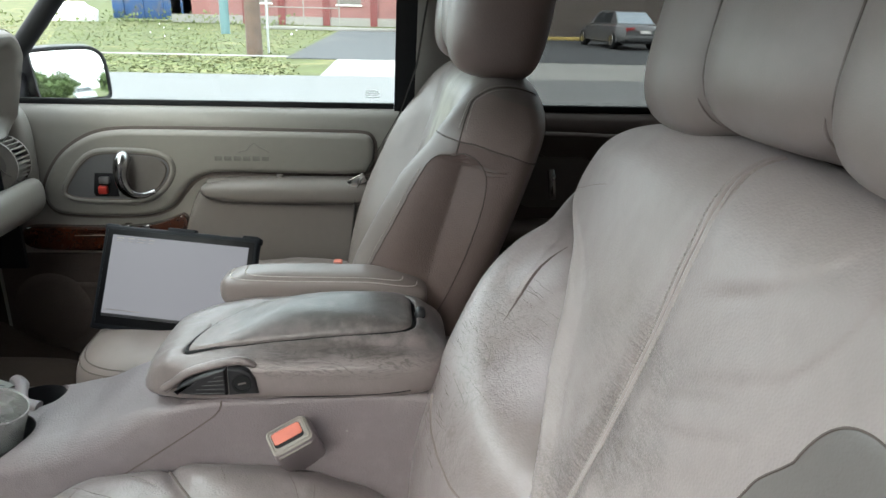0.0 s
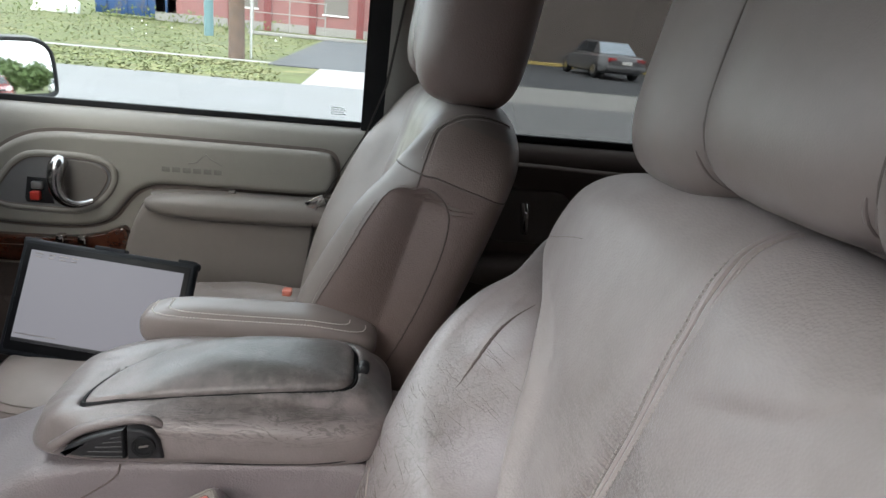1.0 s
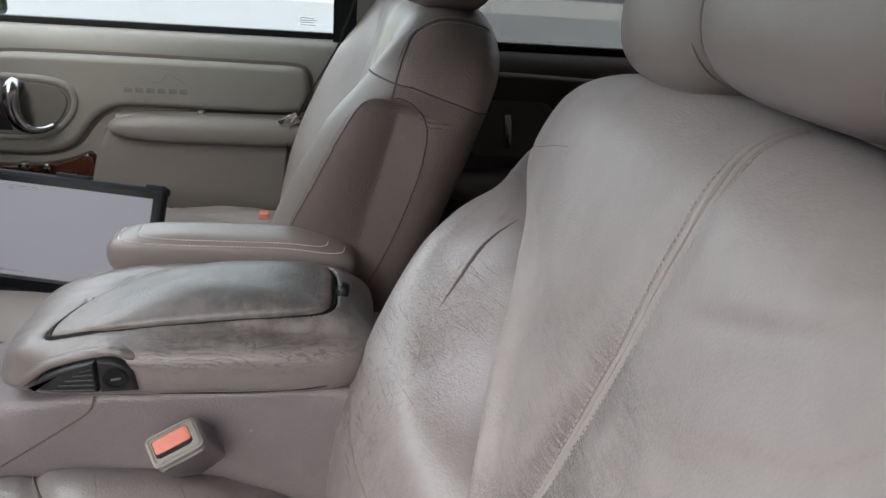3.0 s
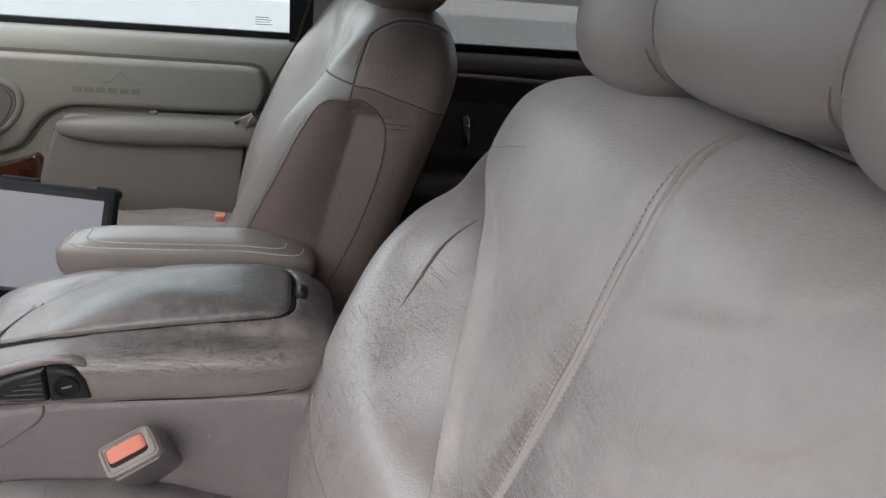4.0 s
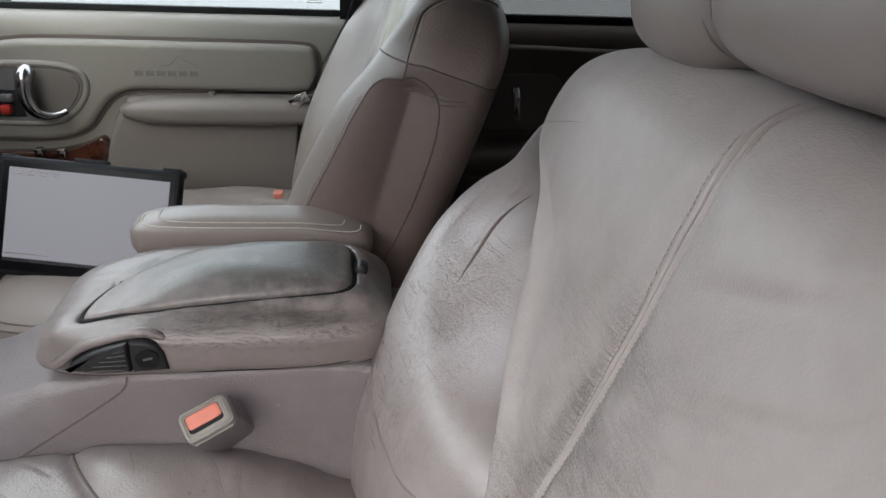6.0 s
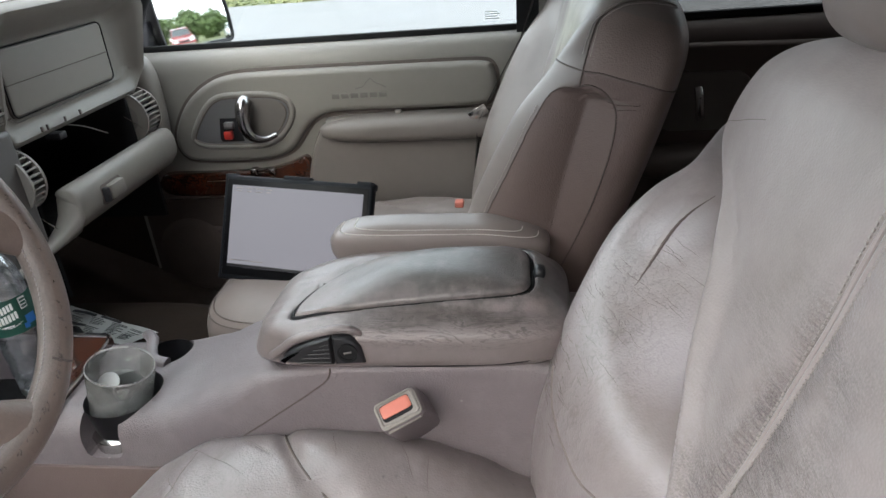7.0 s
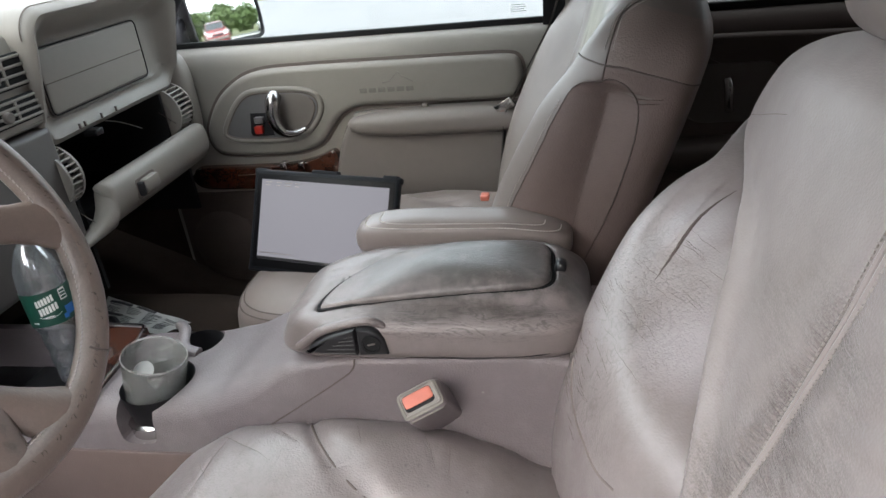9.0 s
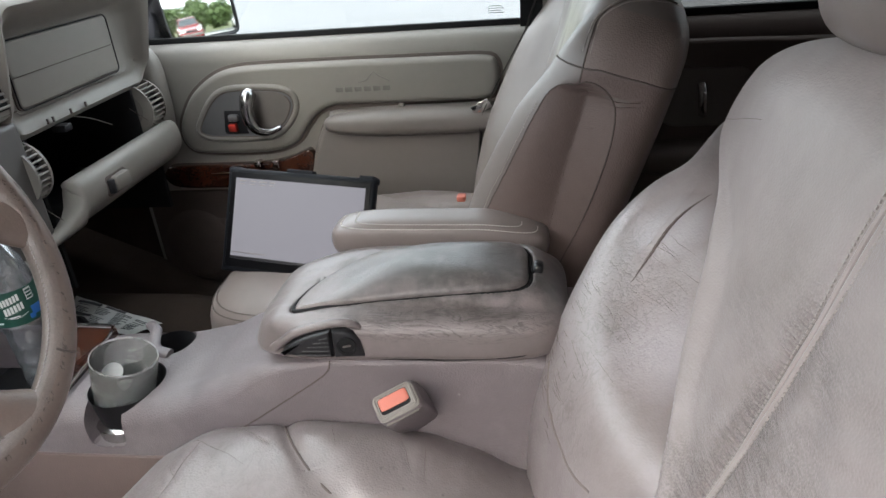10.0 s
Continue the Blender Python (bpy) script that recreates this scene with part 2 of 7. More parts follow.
LEATHER_SEAT = mat("shiny_seat_leather", (0.250, 0.216, 0.214), 0.31, var=0.14, vscale=8, bump=0.28, bscale=420, spec=0.7, kind="voronoi",
                   dirt=(0.150, 0.130, 0.124), dscale=9, dlo=0.35, dhi=0.9, ddetail=5, rvar=0.12, specks=(75, 0.10, (0.09, 0.08, 0.08), 0.6),
                   creased=[((-0.33, -0.19, 0.40), (0.14, 0.12, 0.08), (1.0, 0.6, 1.0), 40, 0.10, 0.12)])
LEATHER_LID = mat("soiled_leather", (0.200, 0.170, 0.166), 0.37, var=0.10, vscale=9, bump=0.18, bscale=420, spec=0.6, kind="voronoi",
                  dirt=(0.165, 0.142, 0.134), dscale=22, dlo=0.45, dhi=0.85, ddetail=6, zscale=36.0, zfuzz=2.2, specks=(60, 0.08, (0.07, 0.06, 0.055), 0.6),
                  tint_patches=[((-0.02, -0.01, 0.565), (0.13, 0.10, 0.04), (0.062, 0.060, 0.058), 0.72), ((-0.13, -0.02, 0.56), (0.14, 0.09, 0.03), (0.090, 0.086, 0.080), 0.60), ((-0.09, -0.088, 0.545), (0.15, 0.022, 0.012), (0.06, 0.048, 0.042), 0.62),
                          ((0.0, -0.06, 0.562), (0.08, 0.03, 0.014), (0.06, 0.050, 0.046), 0.45)],
                  creased=[((-0.07, -0.10, 0.535), (0.17, 0.04, 0.022), (0.22, 1.0, 1.0), 70, 0.28, 0.55), ((0.0, -0.02, 0.565), (0.09, 0.07, 0.03), (1.0, 1.0, 1.0), 60, 0.25, 0.30)])
# brown rear trim, its colour darkened to hold the shade in the back
REAR_TRIM = mat("shade_darkened_rear_trim", (0.092, 0.072, 0.063), 0.5, var=0.07, vscale=5, bump=0.3, bscale=600, kind="voronoi")
SIDE_VINYL = mat("brown_side_vinyl", (0.160, 0.120, 0.108), 0.36, var=0.07, vscale=5, bump=0.3, bscale=450, kind="voronoi")
YOKE_VINYL = mat("brown_shoulder_vinyl", (0.200, 0.156, 0.140), 0.38, var=0.06, vscale=5, bump=0.3, bscale=450, kind="voronoi")
WHEEL_RUBBED = mat("rubbed_wheel_leather", (0.210, 0.170, 0.151), 0.29, wrinkle=0.12, wscale=110, var=0.22, vscale=26, bump=0.15, bscale=420, kind="voronoi", dirt=(0.085, 0.074, 0.070), dscale=24, dlo=0.56, dhi=0.74, spec=0.6)
WHEEL_LEATHER = mat("wheel_leather", (0.205, 0.155, 0.131), 0.29, wrinkle=0.10, wscale=110, var=0.12, vscale=18, bump=0.12, bscale=420, kind="voronoi", dirt=(0.060, 0.050, 0.046), dscale=16, dlo=0.60, dhi=0.74, spec=0.6,
                    tint_patches=[((-0.52, -0.20, 0.56), (0.06, 0.06, 0.05), (0.05, 0.042, 0.04), 0.7), ((-0.50, -0.165, 0.80), (0.04, 0.03, 0.05), (0.075, 0.062, 0.056), 0.6)])
DOOR_CARPET = mat("taupe_door_carpet", (0.066, 0.051, 0.045), 0.9, spec=0.1, var=0.15, vscale=14, bump=0.6, bscale=350)
STICKER = mat("faded_sticker", (0.62, 0.64, 0.65), 0.7, var=0.1, vscale=60)
WELT = mat("welt_leather", (0.318, 0.274, 0.262), 0.42, var=0.08, vscale=20, spec=0.6)
VINYL_LOW = mat("taupe_door_vinyl", (0.180, 0.158, 0.145), 0.45, var=0.06, vscale=4, bump=0.25, bscale=600, kind="voronoi")
PIPING = mat("seam_thread", (0.352, 0.312, 0.292), 0.6, var=0.1, vscale=30)
THREAD = mat("pale_thread", (0.60, 0.56, 0.51), 0.6, var=0.1, vscale=30)
CREASE = mat("dark_seam_and_shade", (0.11, 0.088, 0.078), 0.7, var=0.1, vscale=30)
VINYL = mat("beige_vinyl", (0.226, 0.209, 0.189), 0.45, var=0.05, vscale=4, bump=0.25, bscale=600, kind="voronoi")
DASH_VINYL = mat("beige_dash_vinyl", (0.212, 0.194, 0.174), 0.45, var=0.05, vscale=4, bump=0.25, bscale=600, kind="voronoi")
VINYL_DARK = mat("taupe_plastic", (0.186, 0.160, 0.166), 0.42, var=0.08, vscale=5, bump=0.50, bscale=480, kind="voronoi",
                 dirt=(0.250, 0.226, 0.228), dscale=10, dlo=0.50, dhi=0.85, specks=(55, 0.05, (0.42, 0.40, 0.38), 0.55))
BLACK = mat("black_plastic", (0.014, 0.014, 0.016), 0.42, spec=0.35, var=0.15, vscale=20, bump=0.1, bscale=500)
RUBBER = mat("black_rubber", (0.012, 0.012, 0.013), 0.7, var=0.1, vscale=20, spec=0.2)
CASEBLACK = mat("matt_black_case", (0.008, 0.009, 0.012), 0.6, var=0.12, vscale=30, spec=0.14)
GLOSSBLACK = mat("black_screen_border", (0.003, 0.003, 0.004), 0.40, var=0.1, vscale=30, spec=0.12)
CHROME = mat("worn_chrome", (0.570, 0.562, 0.547), 0.14, metal=1.0, var=0.06, vscale=30)
CHROME_DIM = mat("dim_chrome", (0.36, 0.355, 0.36), 0.24, metal=1.0, var=0.12, vscale=30)
EMBOSS = mat("moulded_emblem_vinyl", (0.165, 0.150, 0.136), 0.5, var=0.05, vscale=9)
BEZEL = mat("pale_grey_plastic", (0.134, 0.131, 0.133), 0.38, var=0.06, vscale=9, bump=0.2, bscale=500)
GREYP = mat("grey_plastic", (0.148, 0.133, 0.122), 0.4, var=0.06, vscale=9, bump=0.2, bscale=500)
# grey plastic whose colour also holds the shade under the dash
STACK_PLASTIC = mat("shade_darkened_plastic", (0.088, 0.081, 0.077), 0.45, var=0.06, vscale=9, bump=0.2, bscale=500)
WOOD = mat("burl_wood_trim", (0.047, 0.015, 0.008), 0.20, var=0.45, vscale=22, coat=0.6)
CARPET = mat("brown_carpet", (0.039, 0.030, 0.025), 0.95, spec=0.05, var=0.25, vscale=20, bump=1.0, bscale=300)
FLOOR_MAT = mat("dark_brown_mat", (0.022, 0.016, 0.013), 0.9, var=0.25, vscale=20, bump=0.6, bscale=300, spec=0.05)
RED = mat("red_button", (0.40, 0.030, 0.024), 0.4, var=0.06, vscale=30)
ORANGE = mat("orange_red_button", (0.56, 0.165, 0.115), 0.4, var=0.1, vscale=60)
PAPER = mat("newsprint", (0.62, 0.62, 0.60), 0.8, var=0.08, vscale=30)
HEADLINER = mat("beige_headliner", (0.296, 0.281, 0.259), 0.9, var=0.05, vscale=10, bump=0.4, bscale=500)
BODY = mat("white_car_paint", (0.480, 0.480, 0.480), 0.25, var=0.03, vscale=3, coat=0.5)
INK = mat("print_ink", (0.05, 0.05, 0.055), 0.8, var=0.1, vscale=40)
WHITE = mat("white_print", (0.75, 0.75, 0.74), 0.6, var=0.04, vscale=40)
GREEN = mat("green_label", (0.012, 0.07, 0.05), 0.4, var=0.1, vscale=30)
BLUE = mat("blue_print", (0.03, 0.16, 0.5), 0.4, var=0.1, vscale=30)
ASPHALT = mat("pale_road_asphalt", (0.149, 0.149, 0.149), 0.85, var=0.12, vscale=0.6, bump=0.5, bscale=40, dirt=(0.163, 0.163, 0.167), dscale=0.35)
ASPHALT_DARK = mat("dark_lot_asphalt", (0.056, 0.058, 0.062), 0.9, var=0.15, vscale=0.5, bump=0.5, bscale=40)
CONCRETE = mat("pale_concrete", (0.268, 0.261, 0.247), 0.9, var=0.1, vscale=0.8, bump=0.4, bscale=30)
GRASS = mat("mown_grass", (0.108, 0.120, 0.056), 0.95, spec=0.1, var=0.38, vscale=1.2, dirt=(0.266, 0.229, 0.118), dscale=0.7, dlo=0.55, dhi=0.75)
BLADES = mat("sunlit_grass_blades", (0.215, 0.235, 0.115), 0.9, spec=0.1, var=0.30, vscale=0.9, dirt=(0.270, 0.240, 0.135), dscale=0.6, dlo=0.50, dhi=0.70)
BRICKRED = mat("red_painted_wall", (0.250, 0.115, 0.110), 0.85, var=0.15, vscale=1.0)
GREYWALL = mat("brown_grey_wall", (0.105, 0.089, 0.082), 0.85, var=0.12, vscale=0.8)
BLUEPAINT = mat("blue_steel", (0.015, 0.057, 0.167), 0.5, var=0.2, vscale=1.5, dirt=(0.12, 0.10, 0.08), dscale=2)
TEAL = mat("teal_paint", (0.110, 0.200, 0.215), 0.6, var=0.1, vscale=3)
POLEWOOD = mat("weathered_pole_wood", (0.114, 0.076, 0.057), 0.9, var=0.35, vscale=4, bump=0.6, bscale=60)
CARGREY = mat("dark_grey_car_paint", (0.09, 0.09, 0.095), 0.25, var=0.04, vscale=2, coat=0.6)
CARRED = mat("red_car_paint", (0.24, 0.03, 0.028), 0.25, var=0.04, vscale=2, coat=0.6)
DARKGLASS = mat("dark_car_glass", (0.02, 0.025, 0.03), 0.05, var=0.02, vscale=2, spec=0.8)
WEED = mat("pale_weeds", (0.170, 0.200, 0.090), 0.9, var=0.3, vscale=2.0, spec=0.1)
LEAF = mat("green_leaves", (0.076, 0.114, 0.034), 0.8, var=0.4, vscale=2.0)
BARK = mat("tree_bark", (0.09, 0.07, 0.055), 0.9, var=0.3, vscale=4)


def pane_glass(name, tint):
    """Thin window glass: a tinted see-through sheet with a faint gloss."""
    m = bpy.data.materials.new(name)
    m.use_nodes = True
    n, l = m.node_tree.nodes, m.node_tree.links
    tr = n.new("ShaderNodeBsdfTransparent")
    tr.inputs[0].default_value = (*tint, 1)
    gl = n.new("ShaderNodeBsdfGlossy")
    gl.inputs["Roughness"].default_value = 0.02
    mx = n.new("ShaderNodeMixShader")
    mx.inputs[0].default_value = 0.05
    l.new(tr.outputs[0], mx.inputs[1])
    l.new(gl.outputs[0], mx.inputs[2])
    l.new(mx.outputs[0], n["Material Output"].inputs["Surface"])
    return m


PANE = pane_glass("clear_window_glass", (0.93, 0.96, 0.95))
PANE_TINT = pane_glass("tinted_window_glass", (0.46, 0.465, 0.455))
PANE_DARK = pane_glass("dark_privacy_glass", (0.06, 0.062, 0.062))



def thin(name, tint, gloss, film_amount=0.0, film_color=(0.5, 0.48, 0.44), nscale=40.0, rough=0.05):
    """A thin see-through wall with a gloss and, if wanted, an uneven pale film, dusty or painted brightness."""
    m = bpy.data.materials.new(name)
    m.use_nodes = True
    n, l = m.node_tree.nodes, m.node_tree.links
    tr = n.new("ShaderNodeBsdfTransparent")
    tr.inputs[0].default_value = (*tint, 1)
    gl = n.new("ShaderNodeBsdfGlossy")
    gl.inputs["Roughness"].default_value = rough
    lw = n.new("ShaderNodeFresnel")
    lw.inputs[0].default_value = 1.4
    ad = n.new("ShaderNodeMath")
    ad.operation = "MULTIPLY_ADD"
    l.new(lw.outputs[0], ad.inputs[0])
    ad.inputs[1].default_value = 0.8
    ad.inputs[2].default_value = gloss
    mx = n.new("ShaderNodeMixShader")
    l.new(ad.outputs[0], mx.inputs[0])
    l.new(tr.outputs[0], mx.inputs[1])
    l.new(gl.outputs[0], mx.inputs[2])
    last = mx.outputs[0]
    if film_amount:
        geo = n.new("ShaderNodeNewGeometry")
        nz = n.new("ShaderNodeTexNoise")
        nz.inputs["Scale"].default_value = nscale
        nz.inputs["Detail"].default_value = 8
        l.new(geo.outputs["Position"], nz.inputs["Vector"])
        mr = n.new("ShaderNodeMapRange")
        mr.inputs[1].default_value, mr.inputs[2].default_value = 0.35, 0.65
        mr.inputs[3].default_value, mr.inputs[4].default_value = film_amount * 0.22, film_amount
        l.new(nz.outputs[0], mr.inputs[0])
        df = n.new("ShaderNodeBsdfDiffuse")
        df.inputs[0].default_value = (*film_color, 1)
        m2 = n.new("ShaderNodeMixShader")
        l.new(mr.outputs[0], m2.inputs[0])
        l.new(last, m2.inputs[1])
        l.new(df.outputs[0], m2.inputs[2])
        last = m2.outputs[0]
    l.new(last, n["Material Output"].inputs["Surface"])
    return m


# the bluish film paints the sky's reflection into the clear plastic
CLEAR = thin("sky_hazed_plastic", (0.93, 0.95, 0.96), 0.26, 0.20, (0.56, 0.60, 0.64), 60.0)
FROST = thin("dusty_glass", (0.93, 0.94, 0.93), 0.12, 0.38, (0.45, 0.45, 0.435), 70.0)
# near-white film: some dust, mostly the glass edge's bright glint put into colour
RIMGLASS = thin("glint_whitened_glass", (0.9, 0.92, 0.92), 0.65, 0.5, (0.8, 0.8, 0.78))
MIRROR = bpy.data.materials.new("mirror_glass")
MIRROR.use_nodes = True
mb = MIRROR.node_tree.nodes["Principled BSDF"]
mb.inputs["Base Color"].default_value = (0.85, 0.87, 0.86, 1)
mb.inputs["Metallic"].default_value = 1.0
mb.inputs["Roughness"].default_value = 0.02

SCREEN = bpy.data.materials.new("lit_screen")
SCREEN.use_nodes = True
sb = SCREEN.node_tree.nodes["Principled BSDF"]
sb.inputs["Base Color"].default_value = (0.05, 0.05, 0.05, 1)
sb.inputs["Roughness"].default_value = 0.6
sb.inputs["Specular IOR Level"].default_value = 0.12
sb.inputs["Emission Color"].default_value = (0.76, 0.73, 0.83, 1)
sb.inputs["Emission Strength"].default_value = 0.094


# ---- mesh tools ----
def part(name, bm, material, parent=None, label="", smooth=True):
    me = bpy.data.meshes.new(name)
    bmesh.ops.recalc_face_normals(bm, faces=bm.faces)
    bm.to_mesh(me)
    bm.free()
    if smooth:
        for p in me.polygons:
            p.use_smooth = True
        me.set_sharp_from_angle(angle=radians(42))
    me.materials.append(material)
    ob = new(name, me)
    if parent is not None:
        ob.parent = parent
    if label:
        ob["label"] = label
    return ob


def root(name, label, category, kind="", group=""):
    return tagged(new(name), label, category, group, kind)


def sp(c, e):
    return math.copysign(abs(c) ** e, c)


def sstep(a, b, x):
    t = min(1.0, max(0.0, (x - a) / (b - a)))
    return t * t * (3 - 2 * t)


def bump1(x, c, w):
    return math.exp(-((x - c) / w) ** 2)


def lerp_table(tab, x):
    """Smooth value from a short table of (x, y) knots."""
    if x <= tab[0][0]:
        return tab[0][1]
    for (x0, y0), (x1, y1) in zip(tab, tab[1:]):
        if x <= x1:
            t = (x - x0) / (x1 - x0)
            t = t * t * (3 - 2 * t) * 0.5 + t * 0.5
            return y0 + (y1 - y0) * t
    return tab[-1][1]


def smooth_table(tab, x):
    """Smooth value from a short table of (x, y) knots, with no kinks at the knots."""
    if x <= tab[0][0]:
        return tab[0][1]
    if x >= tab[-1][0]:
        return tab[-1][1]
    n = len(tab)
    sl = [(tab[min(i + 1, n - 1)][1] - tab[max(i - 1, 0)][1]) / (tab[min(i + 1, n - 1)][0] - tab[max(i - 1, 0)][0]) for i in range(n)]
    for i in range(n - 1):
        (x0, y0), (x1, y1) = tab[i], tab[i + 1]
        if x <= x1:
            d = x1 - x0
            t = (x - x0) / d
            return y0 * (2 * t ** 3 - 3 * t * t + 1) + y1 * (3 * t * t - 2 * t ** 3) + d * sl[i] * (t ** 3 - 2 * t * t + t) + d * sl[i + 1] * (t ** 3 - t * t)


def loft(rings, cap=True, closed=True):
    bm = bmesh.new()
    rows = [[bm.verts.new(p) for p in r] for r in rings]
    for a, b in zip(rows, rows[1:]):
        n = len(a)
        for i in range(n if closed else n - 1):
            j = (i + 1) % n
            bm.faces.new((a[i], a[j], b[j], b[i]))
    if cap and closed:
        bm.faces.new(rows[0][::-1])
        bm.faces.new(rows[-1])
    return bm


def box(sx, sy, sz, m=None, bevel=0.004, seg=2):
    bm = bmesh.new()
    bmesh.ops.create_cube(bm, size=1.0)
    bmesh.ops.scale(bm, vec=(sx, sy, sz), verts=bm.verts)
    if bevel:
        bmesh.ops.bevel(bm, geom=bm.edges[:], offset=min(bevel, 0.45 * min(sx, sy, sz)), segments=seg, profile=0.5, affect="EDGES")
    if m is not None:
        bmesh.ops.transform(bm, matrix=m, verts=bm.verts)
    return bm


def box2(x0, x1, y0, y1, z0, z1, bevel=0.004, seg=2):
    return box(abs(x1 - x0), abs(y1 - y0), abs(z1 - z0), pose((x0 + x1) / 2, (y0 + y1) / 2, (z0 + z1) / 2), bevel, seg)


def joined(*bms):
    """One bmesh out of several."""
    out = bmesh.new()
    for b in bms:
        me = bpy.data.meshes.new("joining")
        b.to_mesh(me)
        b.free()
        out.from_mesh(me)
        bpy.data.meshes.remove(me)
    return out


def spread(e, p, q, n):
    """n + 1 angles over a quarter turn that lie about evenly along a superellipse of half sizes p, q."""
    pts = [(p * math.cos(t) ** e, q * math.sin(t) ** e) for t in [math.pi / 2 * k / 600 for k in range(600)]] + [(0.0, q)]
    cum = [0.0]
    for a, b in zip(pts, pts[1:]):
        cum.append(cum[-1] + math.hypot(b[0] - a[0], b[1] - a[1]))
    out, k = [], 0
    for i in range(n + 1):
        want = cum[-1] * i / n
        while k < 599 and cum[k + 1] < want:
            k += 1
        f = (want - cum[k]) / max(1e-9, cum[k + 1] - cum[k])
        out.append(0.72 * math.pi / 2 * (k + f) / 600 + 0.28 * math.pi / 2 * i / n)
    return out


def pillow(c, h, e1=0.5, e2=0.5, n=40, k=24, warp=None, m=None):
    """A padded block: superellipsoid of half sizes h round c."""
    rings = []
    n4, k2 = max(2, n // 4), max(2, k // 2)
    qa = spread(e2, h[0], h[1], n4)
    around = [t for t in qa] + [math.pi - t for t in reversed(qa[:-1])]
    around = around + [2 * math.pi - t for t in reversed(around[1:-1])]
    qb = spread(e1, (h[0] + h[1]) / 2, h[2], k2)
    for b in [-t for t in reversed(qb[1:])] + qb:
        b = max(-math.pi / 2 + 0.0005, min(math.pi / 2 - 0.0005, b))
        ring = []
        for a in around:
            p = Vector((h[0] * sp(math.cos(b), e1) * sp(math.cos(a), e2), h[1] * sp(math.cos(b), e1) * sp(math.sin(a), e2), h[2] * sp(math.sin(b), e1)))
            if warp:
                p = Vector(warp(p))
            p = p + Vector(c)
            ring.append(m @ p if m is not None else p)
        rings.append(ring)
    return loft(rings)


def tube(pts, r, n=10, cap=True, squash=1.0):
    """A round bar along points; r may be a number or a list."""
    pts = [Vector(p) for p in pts]
    rings = []
    up = Vector((0, 0, 1))
    for i, p in enumerate(pts):
        d = (pts[min(i + 1, len(pts) - 1)] - pts[max(i - 1, 0)]).normalized()
        if abs(d.dot(up)) > 0.95:
            up = Vector((1, 0, 0))
        s = d.cross(up).normalized()
        t = s.cross(d).normalized()
        up = t
        rr = r[i] if isinstance(r, (list, tuple)) else r
        rings.append([p + s * (rr * math.cos(2 * math.pi * k / n)) + t * (rr * squash * math.sin(2 * math.pi * k / n)) for k in range(n)])
    return loft(rings, cap)


def spline(pts, n=8, closed=False):
    """Catmull-Rom curve through points."""
    P = [Vector(p) for p in pts]
    out = []
    N = len(P)
    for i in range(N if closed else N - 1):
        p0, p1, p2, p3 = (P[(i - 1) % N], P[i], P[(i + 1) % N], P[(i + 2) % N]) if closed else (P[max(i - 1, 0)], P[i], P[i + 1], P[min(i + 2, N - 1)])
        for k in range(n):
            t = k / n
            out.append(0.5 * ((2 * p1) + (p2 - p0) * t + (2 * p0 - 5 * p1 + 4 * p2 - p3) * t * t + (3 * p1 - p0 - 3 * p2 + p3) * t ** 3))
    if not closed:
        out.append(P[-1])
    return out


def inset(poly, d):
    """A closed 2D outline moved inwards by d (outline anticlockwise or not)."""
    n = len(poly)
    area = sum(poly[i][0] * poly[(i + 1) % n][1] - poly[(i + 1) % n][0] * poly[i][1] for i in range(n))
    s = 1 if area > 0 else -1
    out = []
    for i in range(n):
        a, b = Vector(poly[i - 1][:2]), Vector(poly[(i + 1) % n][:2])
        t = (b - a).normalized()
        out.append((poly[i][0] - s * t.y * d, poly[i][1] + s * t.x * d))
    return out


def pad(outline, y0, depth, soft=0.01, m=None, steps=5, flat=False):
    """A padded panel on a door: outline in (x, z), standing out from y0 towards -y by depth, with a round edge."""
    poly = [(p[0], p[1]) for p in outline]
    rings = [[Vector((x, y0, z)) for x, z in poly]]
    for k in range(steps + 1):
        a = math.pi / 2 * k / steps
        q = inset(poly, soft * (1 - math.cos(a)))
        rings.append([Vector((x, y0 - depth + soft * (1 - math.sin(a)) if soft < abs(depth) else y0 - depth * math.sin(a), z)) for x, z in q])
    bm = loft(rings)
    if m is not None:
        bmesh.ops.transform(bm, matrix=m, verts=bm.verts)
    return bm


def rounded(x0, x1, z0, z1, r, n=5):
    pts = []
    for cx, cz, a0 in ((x1 - r, z1 - r, 0), (x0 + r, z1 - r, 90), (x0 + r, z0 + r, 180), (x1 - r, z0 + r, 270)):
        for k in range(n + 1):
            a = radians(a0 + 90 * k / n)
            pts.append((cx + r * math.cos(a), cz + r * math.sin(a)))
    return pts


def cut(ob, cutter_bm):
    """Cut a solid out of a mesh object and keep the result as its mesh."""
    me = bpy.data.meshes.new("cutter")
    bmesh.ops.recalc_face_normals(cutter_bm, faces=cutter_bm.faces)
    cutter_bm.to_mesh(me)
    cutter_bm.free()
    c = new("cutter", me)
    md = ob.modifiers.new("cut", "BOOLEAN")
    md.operation, md.object, md.solver = "DIFFERENCE", c, "EXACT"
    dg = bpy.context.evaluated_depsgraph_get()
    res = bpy.data.meshes.new_from_object(ob.evaluated_get(dg))
    ob.modifiers.remove(md)
    ob.data = res
    bpy.data.objects.remove(c)
    return ob


